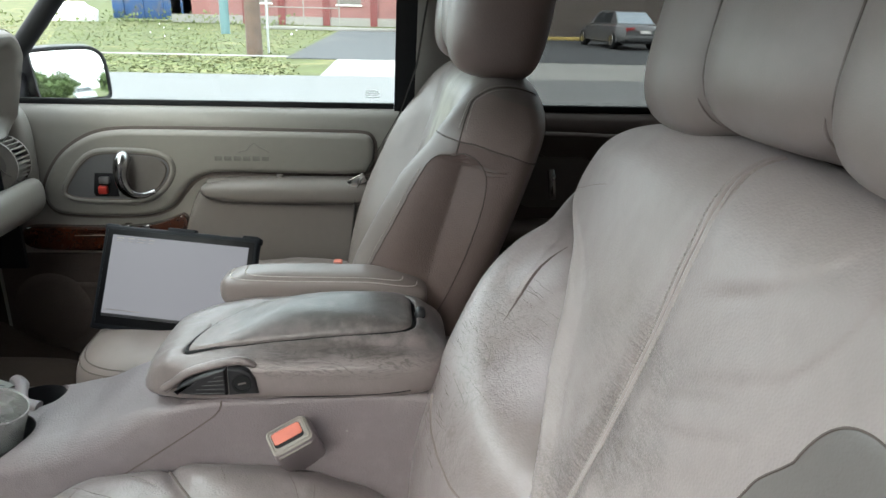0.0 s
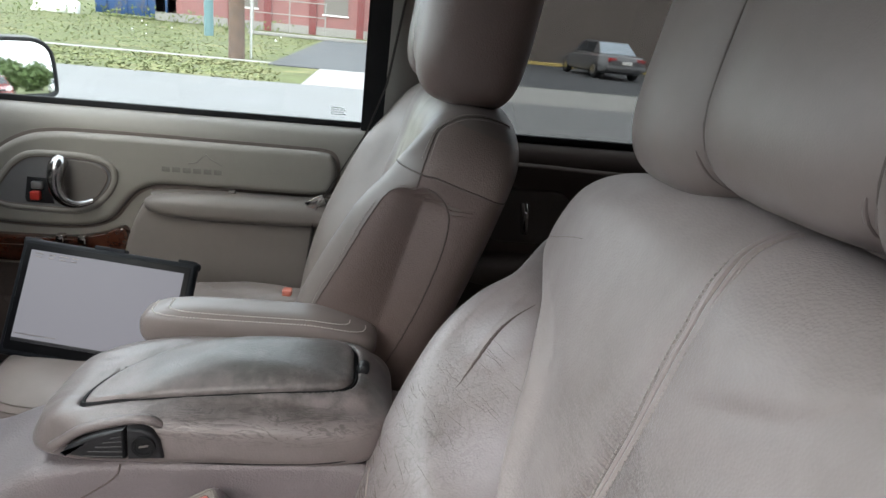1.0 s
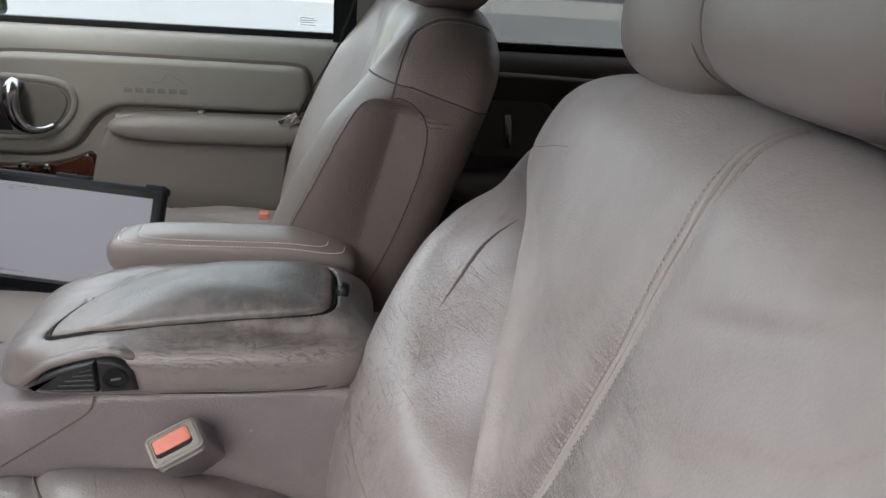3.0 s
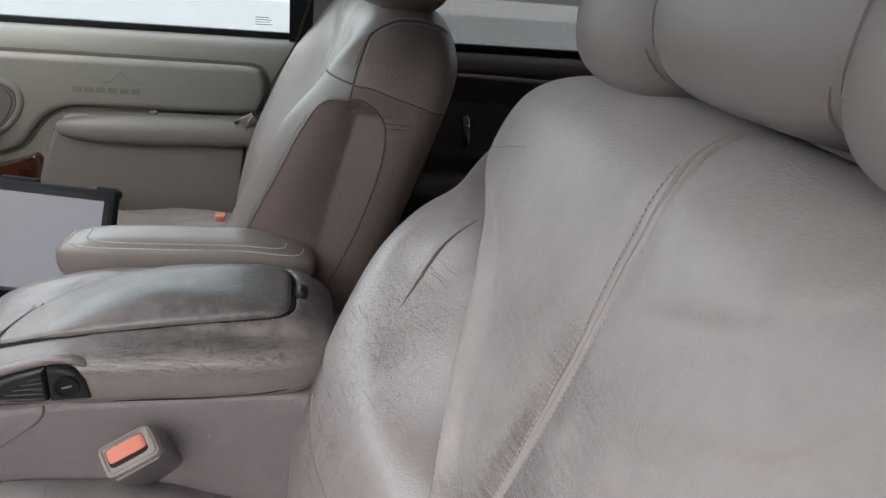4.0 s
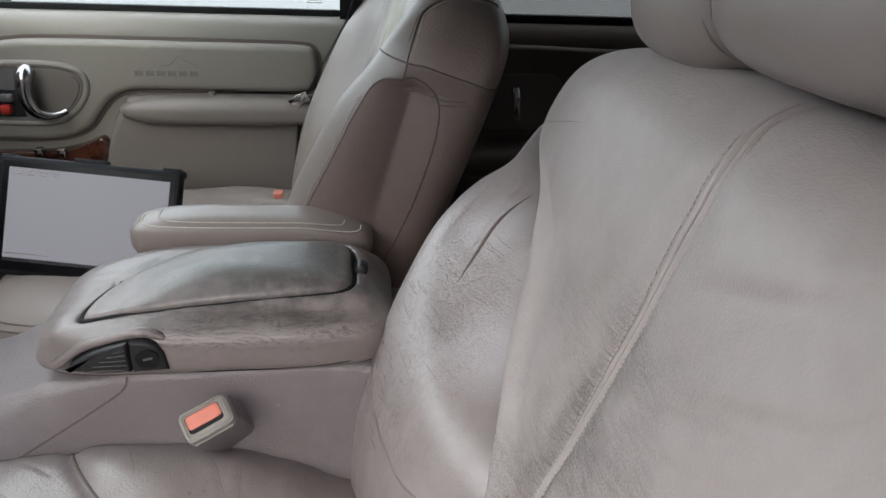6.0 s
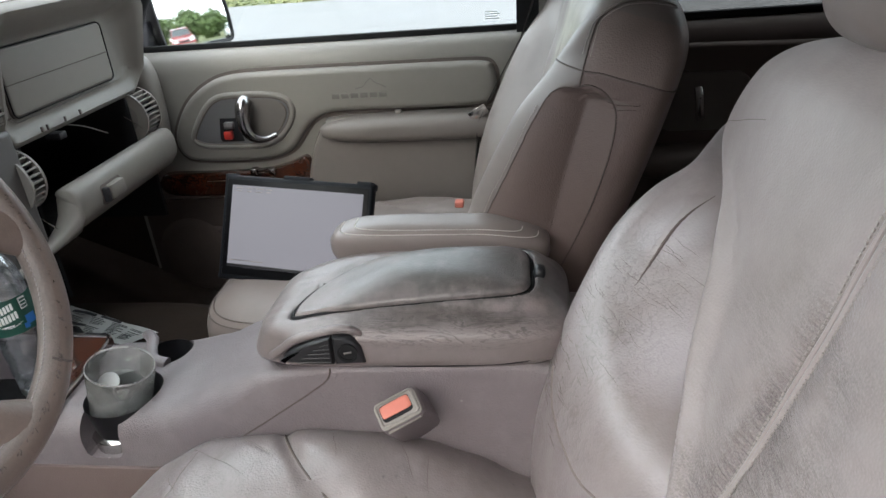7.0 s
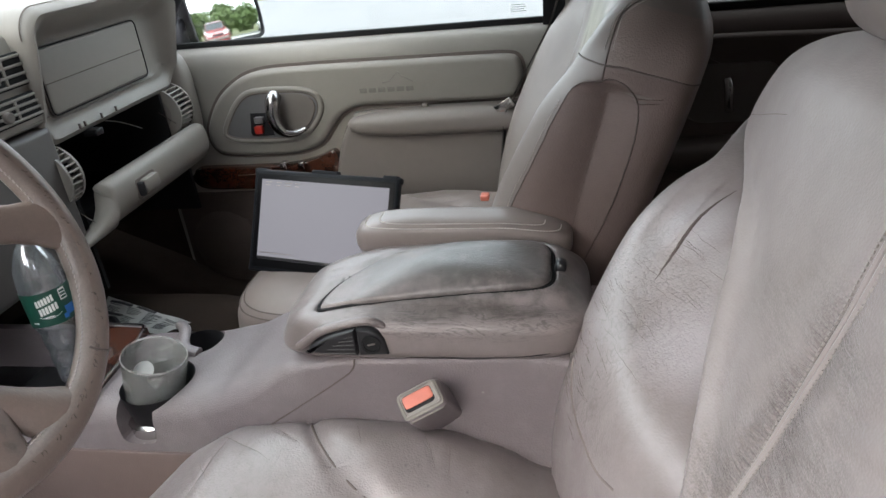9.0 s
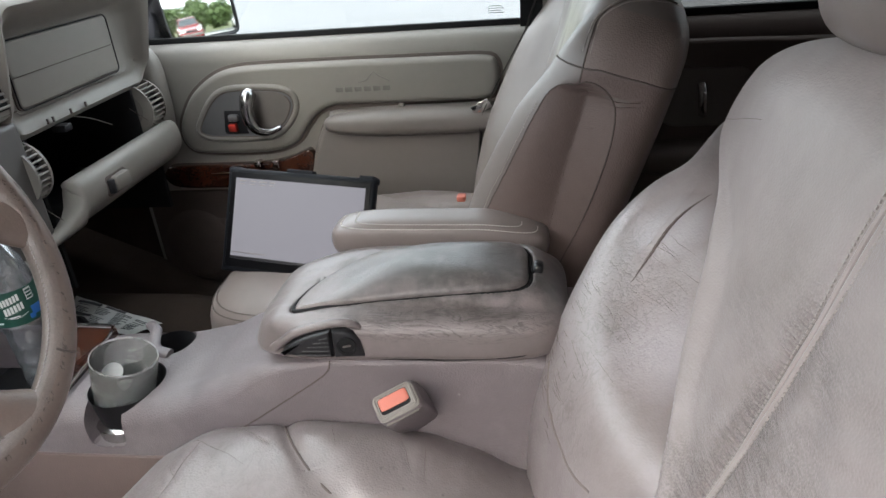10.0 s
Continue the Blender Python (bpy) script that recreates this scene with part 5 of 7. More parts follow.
part("case", tab_box(-0.001, TWID + 0.001, -0.001, THEI + 0.001, -0.013, 0.0045, 0.0055), CASEBLACK, tablet, "black rubber case")
part("bezel", tab_box(0.006, TWID - 0.006, 0.006, THEI - 0.006, -0.002, 0.0049, 0.0008), GLOSSBLACK, tablet, "glossy black border")
part("screen", tab_box(0.016, TWID - 0.015, 0.021, THEI - 0.016, 0.0, 0.0053, 0.0003), SCREEN, tablet, "pale lit screen")
part("task_bar", tab_box(0.016, TWID - 0.015, 0.0212, 0.026, 0.001, 0.0058, 0.0002), BLACK, tablet)
for k, (u, w) in enumerate([(0.024, 0.012), (0.045, 0.010), (0.062, 0.014), (0.082, 0.010)]):
    part("text_bar", tab_box(u, u + w, THEI - 0.0215, THEI - 0.0197, 0.001, 0.0057, 0.0002), GREYP, tablet)
    part("text_bar", tab_box(u, u + w * 0.8, THEI - 0.0265, THEI - 0.0249, 0.001, 0.0057, 0.0002), GREYP, tablet)
part("text_bar", tab_box(0.020, 0.085, 0.0320, 0.0334, 0.001, 0.0057, 0.0002), GREYP, tablet)
for cx_ in (0.0, TWID):
    for cy_ in (0.0, THEI):
        part("corner_bumper", tab_box(cx_ - 0.003 if cx_ == 0 else cx_ - 0.022, cx_ + 0.022 if cx_ == 0 else cx_ + 0.003, cy_ - 0.003 if cy_ == 0 else cy_ - 0.010, cy_ + 0.010 if cy_ == 0 else cy_ + 0.003, -0.0145, 0.0025, 0.0045), CASEBLACK, tablet)
part("clip", tab_box(0.11, 0.16, THEI - 0.003, THEI + 0.006, -0.012, 0.002, 0.002), CASEBLACK, tablet)
part("clip", tab_box(TWID - 0.03, TWID - 0.003, THEI - 0.003, THEI + 0.005, -0.012, 0.002, 0.002), CASEBLACK, tablet)

# ---- buckle ----
buckle = root("seat_belt_buckle", "taupe seat belt buckle with an orange-red button", "buckle")
BM = pose(-0.112, -0.132, 0.449, 38, -20, 20) @ Matrix.Scale(1.12, 4)
def bk(c, h, e=0.25):
    return pillow(c, h, e, e, 28, 16, None, BM)
part("housing", pillow((0, 0, -0.034), (0.0232, 0.0155, 0.062), 0.22, 0.30, 40, 30, lambda p: (p.x * (1 - 0.10 * sstep(0.0, -0.05, p.z)) + 0.004 * sstep(0.0, -0.05, p.z), p.y, p.z), BM), VINYL_DARK, buckle)
part("button_frame", bk((-0.001, 0, 0.0250), (0.0212, 0.0132, 0.0030)), DASH_VINYL, buckle, "pale raised frame")
part("button_well", bk((-0.002, 0.0015, 0.0262), (0.0160, 0.0085, 0.0022)), RUBBER, buckle)
part("button", bk((-0.002, 0.0030, 0.0268), (0.0148, 0.0062, 0.0024)), ORANGE, buckle, "orange-red push button")
part("frame_rim", tube([BM @ Vector((x, y, 0.0278)) for x, y in rounded(-0.0198, 0.0172, -0.0095, 0.0122, 0.003, 3) + rounded(-0.0198, 0.0172, -0.0095, 0.0122, 0.003, 3)[:1]], 0.0016, 6), DASH_VINYL, buckle)
part("front_lip", tube([BM @ Vector((x, -0.0140, 0.0215)) for x in (-0.018, -0.006, 0.006, 0.016)], 0.0022, 8), DASH_VINYL, buckle)
part("stalk", tube([BM @ Vector((0.004, 0, -0.05)), BM @ Vector((0.012, 0, -0.09)), BM @ Vector((0.018, 0, -0.15))], [0.017, 0.014, 0.013], 14, True, 0.6), VINYL_DARK, buckle)

# ---- front passenger door ----
door = root("door_1", "closed front door with padded vinyl trim", "door", "structure")
DY = 0.745
# inner skin, swelling to the window ledge
prof = [(0.790, 0.700), (0.780, 0.699), (0.764, 0.694), (0.752, 0.680), (0.747, 0.655), (0.745, 0.60), (0.745, 0.44), (0.748, 0.30), (0.752, 0.05), (0.80, 0.05)]
xs = [-0.92, -0.6, -0.3, 0.0, 0.045]
part("door_skin", loft([[Vector((x, y, z)) for y, z in prof] for x in xs]), VINYL, door, "beige vinyl inner door skin")
insert = [(-0.525, 0.652), (-0.40, 0.652), (-0.276, 0.651), (-0.15, 0.650), (-0.072, 0.648), (-0.050, 0.636), (-0.044, 0.605), (-0.052, 0.573), (-0.079, 0.558), (-0.18, 0.556), (-0.287, 0.557), (-0.385, 0.557), (-0.418, 0.553),
          (-0.450, 0.538), (-0.475, 0.512), (-0.506, 0.476), (-0.556, 0.457), (-0.632, 0.453), (-0.735, 0.457), (-0.770, 0.472), (-0.780, 0.508), (-0.765, 0.549), (-0.729, 0.597), (-0.673, 0.634), (-0.615, 0.649)]
ins = [(p.x, p.y) for p in spline([(x, z, 0) for x, z in insert], 5, True)]
part("groove", pad(inset(ins, -0.007), DY, 0.0015, 0.001, None, 2), CREASE, door)
part("insert_panel", pad(ins, DY, 0.015, 0.014, None, 7), VINYL, door, "padded upper insert of beige vinyl")
bez = [(-0.731, 0.515), (-0.718, 0.541), (-0.689, 0.579), (-0.657, 0.601), (-0.610, 0.606), (-0.535, 0.603), (-0.500, 0.590), (-0.492, 0.564), (-0.506, 0.533), (-0.538, 0.503), (-0.580, 0.491), (-0.688, 0.493), (-0.722, 0.501)]
bz = [(p.x, p.y) for p in spline([(x, z, 0) for x, z in bez], 5, True)]
part("bezel_rim", tube([Vector((x, DY - 0.0135, z)) for x, z in bz + bz[:1]], 0.0075, 10), VINYL, door, "raised vinyl bead round the handle")
# dark ring paints the shade in the gap round the handle surround
part("bezel_gap_shade", tube([Vector((x, DY - 0.0185, z)) for x, z in inset(bz, 0.0055) + inset(bz, 0.0055)[:1]], 0.0016, 6), CREASE, door)
part("handle_bezel", pad(inset(bz, 0.004), DY - 0.012, 0.0065, 0.002), BEZEL, door, "grey plastic handle surround")
cupo = [(p.x, p.y) for p in spline([(x, z, 0) for x, z in ((-0.610, 0.590), (-0.570, 0.597), (-0.525, 0.592), (-0.505, 0.570), (-0.515, 0.540), (-0.540, 0.515), (-0.585, 0.505), (-0.615, 0.520))], 5, True)]
part("handle_cup", pad(cupo, DY - 0.0165, 0.0025, 0.002), GREYP, door, "hollow behind the handle")
part("cup_edge", tube([Vector((x, DY - 0.0188, z)) for x, z in cupo[12:34]], 0.0014, 6), CREASE, door)
hp = [Vector(p) for p in [(-0.590, 0.716, 0.594), (-0.591, 0.703, 0.586), (-0.594, 0.697, 0.562), (-0.590, 0.696, 0.537), (-0.577, 0.698, 0.518), (-0.555, 0.703, 0.512), (-0.530, 0.713, 0.519)]]
part("pull_handle", tube(spline(hp, 5), [0.0165 - 0.0030 * sstep(4, 14, k) - 0.0075 * sstep(14, 28, k) for k in range(31)], 18), CHROME_DIM, door, "chrome pull handle")
part("lock_frame", pad([(-0.660, 0.557), (-0.619, 0.556), (-0.612, 0.503), (-0.664, 0.503), (-0.668, 0.512)], DY - 0.016, 0.0045, 0.002), BLACK, door)
part("lock_button", box2(-0.653, -0.634, 0.712, 0.728, 0.511, 0.529, 0.003), RED, door, "red lock marker")
part("lock_button", box2(-0.650, -0.628, 0.714, 0.728, 0.534, 0.549, 0.003), BEZEL, door)
# moulded emblem: a peak line over plain bars
E3 = DY - 0.0152
pk = [(-0.345, 0.606), (-0.328, 0.609), (-0.318, 0.620), (-0.309, 0.627), (-0.301, 0.618), (-0.292, 0.614), (-0.277, 0.606)]
part("emblem_line", tube([(x, E3 + 0.0002, z) for x, z in pk], 0.0012, 6), EMBOSS, door, "moulded mountain outline")
for k in range(6):
    part("emblem_bar", box2(-0.398 + 0.0208 * k, -0.382 + 0.0208 * k, E3 - 0.0004, E3 + 0.002, 0.586, 0.5965, 0.0006), EMBOSS, door)

low = [(-0.04, 0.549), (-0.38, 0.547), (-0.42, 0.532), (-0.448, 0.495), (-0.475, 0.42), (-0.48, 0.36), (-0.40, 0.30), (0.02, 0.30), (0.03, 0.40), (0.02, 0.53)]
lw = [(p.x, p.y) for p in spline([(x, z, 0) for x, z in low], 4, True)]
part("armrest", pillow((-0.205, 0.722, 0.522), (0.226, 0.040, 0.029), 0.75, 0.5, 80, 36), VINYL_LOW, door, "long padded door armrest")
part("pull_tab", box2(-0.264, -0.250, 0.722, 0.738, 0.5475, 0.5560, 0.003), VINYL_LOW, door)
part("lower_panel", pad(lw, DY, 0.030, 0.014, None, 6), VINYL_LOW, door, "lower padded panel")
part("panel_groove", pad(inset(lw, -0.004), DY, 0.0015, 0.001, None, 2), CREASE, door)
wd = [(-0.842, 0.402), (-0.834, 0.421), (-0.813, 0.431), (-0.70, 0.430), (-0.59, 0.432), (-0.53, 0.443), (-0.498, 0.455), (-0.480, 0.461), (-0.471, 0.45), (-0.469, 0.421), (-0.474, 0.384), (-0.60, 0.374), (-0.70, 0.374), (-0.812, 0.378)]
wdp = [(p.x, p.y) for p in spline([(x, z, 0) for x, z in wd], 4, True)]
part("wood_trim", pad(wdp, DY + 0.003, 0.026, 0.006), WOOD, door, "glossy dark red-brown wood trim")
for x in (-0.598, -0.555):
    part("window_switch", box2(x - 0.008, x + 0.008, 0.703, 0.722, 0.426, 0.444, 0.003), CHROME, door, "chrome window switch")
part("trim_line", tube([(-0.72, 0.7165, 0.413), (-0.62, 0.7165, 0.415)], 0.0014, 6), CHROME, door)
part("lower_carpet", pad(rounded(-0.91, 0.03, 0.055, 0.362, 0.02), DY + 0.010, 0.014, 0.006), DOOR_CARPET, door, "dark carpeted lower door")
part("map_pocket", pad(rounded(-0.88, -0.45, 0.12, 0.29, 0.05), DY + 0.002, 0.014, 0.01), DOOR_CARPET, door)
part("speaker_grille", turned([(0.002, 0.012), (0.07, 0.010), (0.085, 0.004), (0.09, 0.0)], (-0.80, DY - 0.010, 0.225), 40, (0, -1, 0)), DOOR_CARPET, door, "round speaker grille")
# belt rubber, frame and glass
part("window_seal", box2(-0.87, 0.0, 0.779, 0.792, 0.694, 0.711, 0.003), RUBBER, door, "black rubber window seal")
part("window_pane", loft([[Vector((x, y, z)) for x, y, z in ((-0.84, 0.800, 0.69), (0.0, 0.800, 0.69), (0.005, 0.730, 1.08), (-0.55, 0.730, 1.08))],
                          [Vector((x, y + 0.004, z)) for x, y, z in ((-0.84, 0.800, 0.69), (0.0, 0.800, 0.69), (0.005, 0.730, 1.08), (-0.55, 0.730, 1.08))]]), PANE, door, "clear side window", False).visible_shadow = False
part("frame_rear", loft([[Vector((x, y, 0.69)) for x, y in ((0.0, 0.77), (0.066, 0.77), (0.066, 0.83), (0.0, 0.83))], [Vector((x, y, 1.12)) for x, y in ((0.008, 0.695), (0.074, 0.695), (0.074, 0.755), (0.008, 0.755))]]), RUBBER, door, "black rear window frame", False)
part("frame_front", tube([(-0.90, 0.80, 0.70), (-0.80, 0.785, 0.82), (-0.70, 0.765, 0.93), (-0.53, 0.73, 1.10)], 0.020, 10), RUBBER, door, "black front window frame")
part("sail_panel", loft([[Vector((x, y, z)) for x, z in ((-0.93, 0.69), (-0.855, 0.69), (-0.80, 0.80), (-0.82, 0.82))] for y in (0.775, 0.80)]), RUBBER, door, "black mirror sail panel", False)
for k in range(4):
    part("sticker_bar", box2(-0.066, -0.034 - 0.005 * (k % 2), 0.7915, 0.7920, 0.722 + 0.0045 * k, 0.7236 + 0.0045 * k, 0.0), STICKER, door, "", False)

# ---- rear door and body ----
rear = root("door_2", "closed rear door, its brown trim coloured darker for shade", "door", "structure")
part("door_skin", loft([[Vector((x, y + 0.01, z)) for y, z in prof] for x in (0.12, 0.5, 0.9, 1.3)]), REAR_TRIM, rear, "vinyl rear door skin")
ri = [(0.30, 0.655), (0.60, 0.650), (0.95, 0.645), (1.0, 0.60), (0.98, 0.42), (0.30, 0.40), (0.24, 0.50), (0.26, 0.62)]
rip = [(p.x, p.y) for p in spline([(x, z, 0) for x, z in ri], 5, True)]
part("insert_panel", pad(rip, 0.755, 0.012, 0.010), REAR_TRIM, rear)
part("handle_bezel", pad(rounded(0.28, 0.47, 0.48, 0.60, 0.04), 0.745, 0.008, 0.004), GREYP, rear, "dark handle surround")
part("pull_handle", tube(spline([(0.360, 0.722, 0.572), (0.362, 0.712, 0.555), (0.364, 0.712, 0.53), (0.368, 0.72, 0.51)], 5), 0.009, 12), CHROME, rear, "chrome pull handle")
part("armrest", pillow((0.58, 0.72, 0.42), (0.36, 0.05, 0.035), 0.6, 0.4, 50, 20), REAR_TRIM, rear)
part("window_seal", box2(0.12, 1.25, 0.779, 0.795, 0.697, 0.712, 0.003), RUBBER, rear, "black rubber window seal")
part("window_pane", loft([[Vector((x, y + d, z)) for x, y, z in ((0.12, 0.80, 0.69), (1.25, 0.80, 0.69), (1.2, 0.730, 1.08), (0.12, 0.730, 1.08))] for d in (0, 0.004)]), PANE_TINT, rear, "tinted rear side window", False).visible_shadow = False

pillar = root("pillar_1", "dark upright door pillar with a belt", "pillar", "structure")
part("pillar_trim", loft([[Vector((x, y, 0.0)) for x, y in ((0.045, 0.775), (0.13, 0.775), (0.13, 0.84), (0.045, 0.84))], [Vector((x, y, 0.69)) for x, y in ((0.045, 0.765), (0.13, 0.765), (0.13, 0.84), (0.045, 0.84))], [Vector((x, y, 1.16)) for x, y in ((0.055, 0.69), (0.14, 0.69), (0.14, 0.76), (0.055, 0.76))]]), HEADLINER, pillar, "", False)
belt = root("seat_belt", "dark grey belt hanging beside the passenger seat", "seat belt")
part("webbing", loft([[Vector((x, y - 0.020, z)), Vector((x + 0.0015, y - 0.020, z)), Vector((x + 0.006, y + 0.020, z)), Vector((x + 0.0045, y + 0.020, z))] for x, y, z in ((0.085, 0.700, 1.05), (0.045, 0.712, 0.80), (0.010, 0.715, 0.70), (-0.025, 0.715, 0.64), (-0.060, 0.710, 0.58), (-0.085, 0.705, 0.53), (-0.100, 0.70, 0.40), (-0.112, 0.70, 0.30))]), mat("belt_webbing", (0.06, 0.055, 0.05), 0.8, var=0.1, vscale=60, bump=0.3, bscale=300), belt)
part("tongue", box(0.040, 0.004, 0.022, pose(-0.082, 0.690, 0.552, 0, -30, 0), 0.003), CHROME, belt, "steel latch tongue")
part("orange_button", box(0.017, 0.02, 0.012, pose(-0.112, 0.50, 0.430, 0, 0, 0), 0.003), ORANGE, belt, "orange button")

floor = tagged(part("floor", joined(box2(-0.72, 1.95, -0.80, 0.80, 0.02, 0.06, 0.0), box(0.75, 1.6, 0.04, pose(-1.02, 0, 0.20, 0, 25, 0), 0.0)), CARPET, None, "", False), "dark brown carpeted footwell", "floor", "", "structure")
for k in range(14):
    part("mat_rib", tube([(-0.70, 0.16 + 0.025 * k, 0.067), (-0.42, 0.16 + 0.025 * k, 0.067)], 0.005, 6), RUBBER, floor)
ceiling = tagged(part("ceiling", box2(-0.55, 1.9, -0.72, 0.72, 1.17, 1.22, 0.01), HEADLINER, None, "", False), "plain beige headliner", "ceiling", "", "structure")
# both rails are out of view, added to stop light leaking under the roof
roof_rail = tagged(part("trim_1", box2(-0.55, 1.90, 0.64, 0.78, 1.075, 1.205, 0.02), HEADLINER, None, "", False), "unseen beige roof rail added over the passenger doors to stop light", "trim", "", "structure")
roof_rail_2 = tagged(part("trim_2", box2(-0.55, 1.90, -0.78, -0.66, 1.10, 1.205, 0.02), HEADLINER, None, "", False), "unseen beige roof rail added over the open doorway to stop light", "trim", "", "structure")
wall_rear = tagged(part("wall_rear", box2(1.9, 1.95, -0.8, 0.8, 0.02, 0.75, 0.01), VINYL_DARK, None, "", False), "rear trim below the back window", "wall", "", "structure")
kick = tagged(part("wall_right_front", box2(-1.32, -0.90, 0.752, 0.80, 0.0, 0.86, 0.0), CARPET, None, "", False), "kick panel in front of the door", "wall", "", "structure")
kick_left = tagged(part("wall_left_front", box2(-1.32, -0.80, -0.80, -0.752, 0.0, 0.86, 0.0), VINYL_DARK, None, "", False), "kick panel of the driver's side", "wall", "", "structure")
wall_left = tagged(part("wall_left", joined(box2(0.14, 1.9, -0.84, -0.79, 0.02, 0.70, 0.01), box2(0.14, 0.26, -0.84, -0.74, 0.70, 1.18, 0.01), box2(1.1, 1.2, -0.84, -0.74, 0.70, 1.18, 0.01)), VINYL_DARK, None, "", False), "trim of the driver's side behind the doorway", "wall", "", "structure")
wall_right = tagged(part("wall_right", joined(box2(1.3, 1.9, 0.76, 0.84, 0.02, 0.70, 0.01), box2(1.2, 1.32, 0.70, 0.78, 0.70, 1.18, 0.01)), VINYL_DARK, None, "", False), "trim behind the rear door", "wall", "", "structure")
glass_left = tagged(part("window_2", box2(0.26, 1.1, -0.80, -0.795, 0.70, 1.17, 0.0), PANE_DARK, None, "", False), "tinted rear window of the driver's side", "window", "", "structure")
glass_rear = tagged(part("window_3", box2(1.91, 1.915, -0.75, 0.75, 0.75, 1.18, 0.0), PANE_DARK, None, "", False), "tinted tailgate window", "window", "", "structure")
glass_far = tagged(part("window_4", box2(1.32, 1.9, 0.76, 0.765, 0.70, 1.17, 0.0), PANE_DARK, None, "", False), "tinted rear quarter window", "window", "", "structure")
windscreen = tagged(part("window_5", loft([[Vector(p) for p in ((-1.22, -0.72, 0.86), (-1.22, 0.72, 0.86), (-0.55, 0.66, 1.18), (-0.55, -0.66, 1.18))], [Vector(p) for p in ((-1.225, -0.72, 0.865), (-1.225, 0.72, 0.865), (-0.555, 0.66, 1.185), (-0.555, -0.66, 1.185))]]), PANE, None, "", False), "raked clear windscreen", "window", "", "structure")
firewall = tagged(part("wall_front", box2(-1.32, -1.28, -0.8, 0.8, 0.0, 0.85, 0.0), BLACK, None, "", False), "dark firewall behind the dashboard", "wall", "", "structure")
rear_seat = root("rear_seat", "taupe leather rear bench in the shade", "seat")
part("cushion", pillow((0.85, 0.0, 0.28), (0.30, 0.68, 0.11), 0.5, 0.4, 60, 24), LEATHER, rear_seat)
part("backrest", pillow((1.15, 0.0, 0.55), (0.12, 0.68, 0.32), 0.5, 0.4, 60, 24), LEATHER, rear_seat)

# ---- dashboard ----
dash = root("dashboard", "beige dashboard with an open glove box", "dashboard")
def lip_x(z):
    return -0.788 + 0.046 * sstep(0.655, 0.745, z)


hood = []
for (y0, y1, z0, z1, r), back, whole in (((0.228, 0.690, 0.640, 0.868, 0.050), None, -1.10), ((0.230, 0.686, 0.640, 0.864, 0.048), -0.055, 0), ((0.233, 0.681, 0.641, 0.859, 0.045), -0.016, 0), ((0.237, 0.677, 0.644, 0.854, 0.043), -0.004, 0),
                                 ((0.243, 0.671, 0.650, 0.847, 0.040), 0.0, 0), ((0.250, 0.664, 0.660, 0.839, 0.037), -0.004, 0), ((0.256, 0.657, 0.667, 0.831, 0.033), -0.013, 0), ((0.262, 0.649, 0.672, 0.822, 0.030), -0.026, 0),
                                 ((0.270, 0.634, 0.676, 0.811, 0.026), -0.042, 0), ((0.276, 0.618, 0.678, 0.804, 0.022), None, -0.794), ((0.282, 0.606, 0.680, 0.798, 0.018), None, -0.798)):
    hood.append([Vector((whole if back is None else max(-0.796, lip_x(z) + back) if back > -0.05 else lip_x(z) + back, y, z)) for y, z in rounded(y0, y1, z0, z1, r, 10)])
part("dash_pad", loft(hood), DASH_VINYL, dash, "padded dash frame with a hooded recess")
ROT = Matrix(((0, -1, 0, 0), (1, 0, 0, 0), (0, 0, 1, 0), (0, 0, 0, 1)))
part("cover_gap", pad(rounded(0.288, 0.588, 0.683, 0.795, 0.012), 0.7975, 0.003, 0.001, ROT), CREASE, dash)
part("airbag_cover", pad(rounded(0.291, 0.585, 0.686, 0.792, 0.011), 0.7985, 0.008, 0.004, ROT), DASH_VINYL, dash, "flush airbag cover")
part("cover_edge", tube([Vector((-0.7915, y, z)) for y, z in rounded(0.2895, 0.5865, 0.6845, 0.7935, 0.012) + rounded(0.2895, 0.5865, 0.6845, 0.7935, 0.012)[:1]], 0.0013, 6), RUBBER, dash)
part("cover_seam", tube([(-0.7898, 0.292, 0.737), (-0.7898, 0.584, 0.737)], 0.0009, 5), CREASE, dash)
part("hood_seam", tube([Vector((lip_x(z) - 0.0135, y, z + 0.0006)) for y, z in rounded(0.2325, 0.6815, 0.6405, 0.8595, 0.045, 10)[:22]], 0.0010, 5), CREASE, dash)
part("dash_rest", box2(-1.25, -0.83, -0.76, 0.240, 0.45, 0.852, 0.03, 5), DASH_VINYL, dash, "driver's part of the dash")
part("dash_top", box2(-1.26, -0.80, 0.20, 0.700, 0.80, 0.863, 0.025, 5), DASH_VINYL, dash, "smooth dash top")
part("end_cap", pillow((-0.832, 0.716, 0.600), (0.054, 0.034, 0.110), 0.6, 0.7, 40, 28), DASH_VINYL, dash, "rounded end of the dash")
for y, w in ((0.33, 0.003), (0.345, 0.003), (0.395, 0.003), (0.44, 0.004)):
    part("clip_slot", box2(-0.7865, -0.7825, y, y + w, 0.651, 0.660, 0.0005), CREASE, dash)
part("latch_striker", box2(-0.80, -0.772, 0.352, 0.372, 0.630, 0.642, 0.002), BLACK, dash)


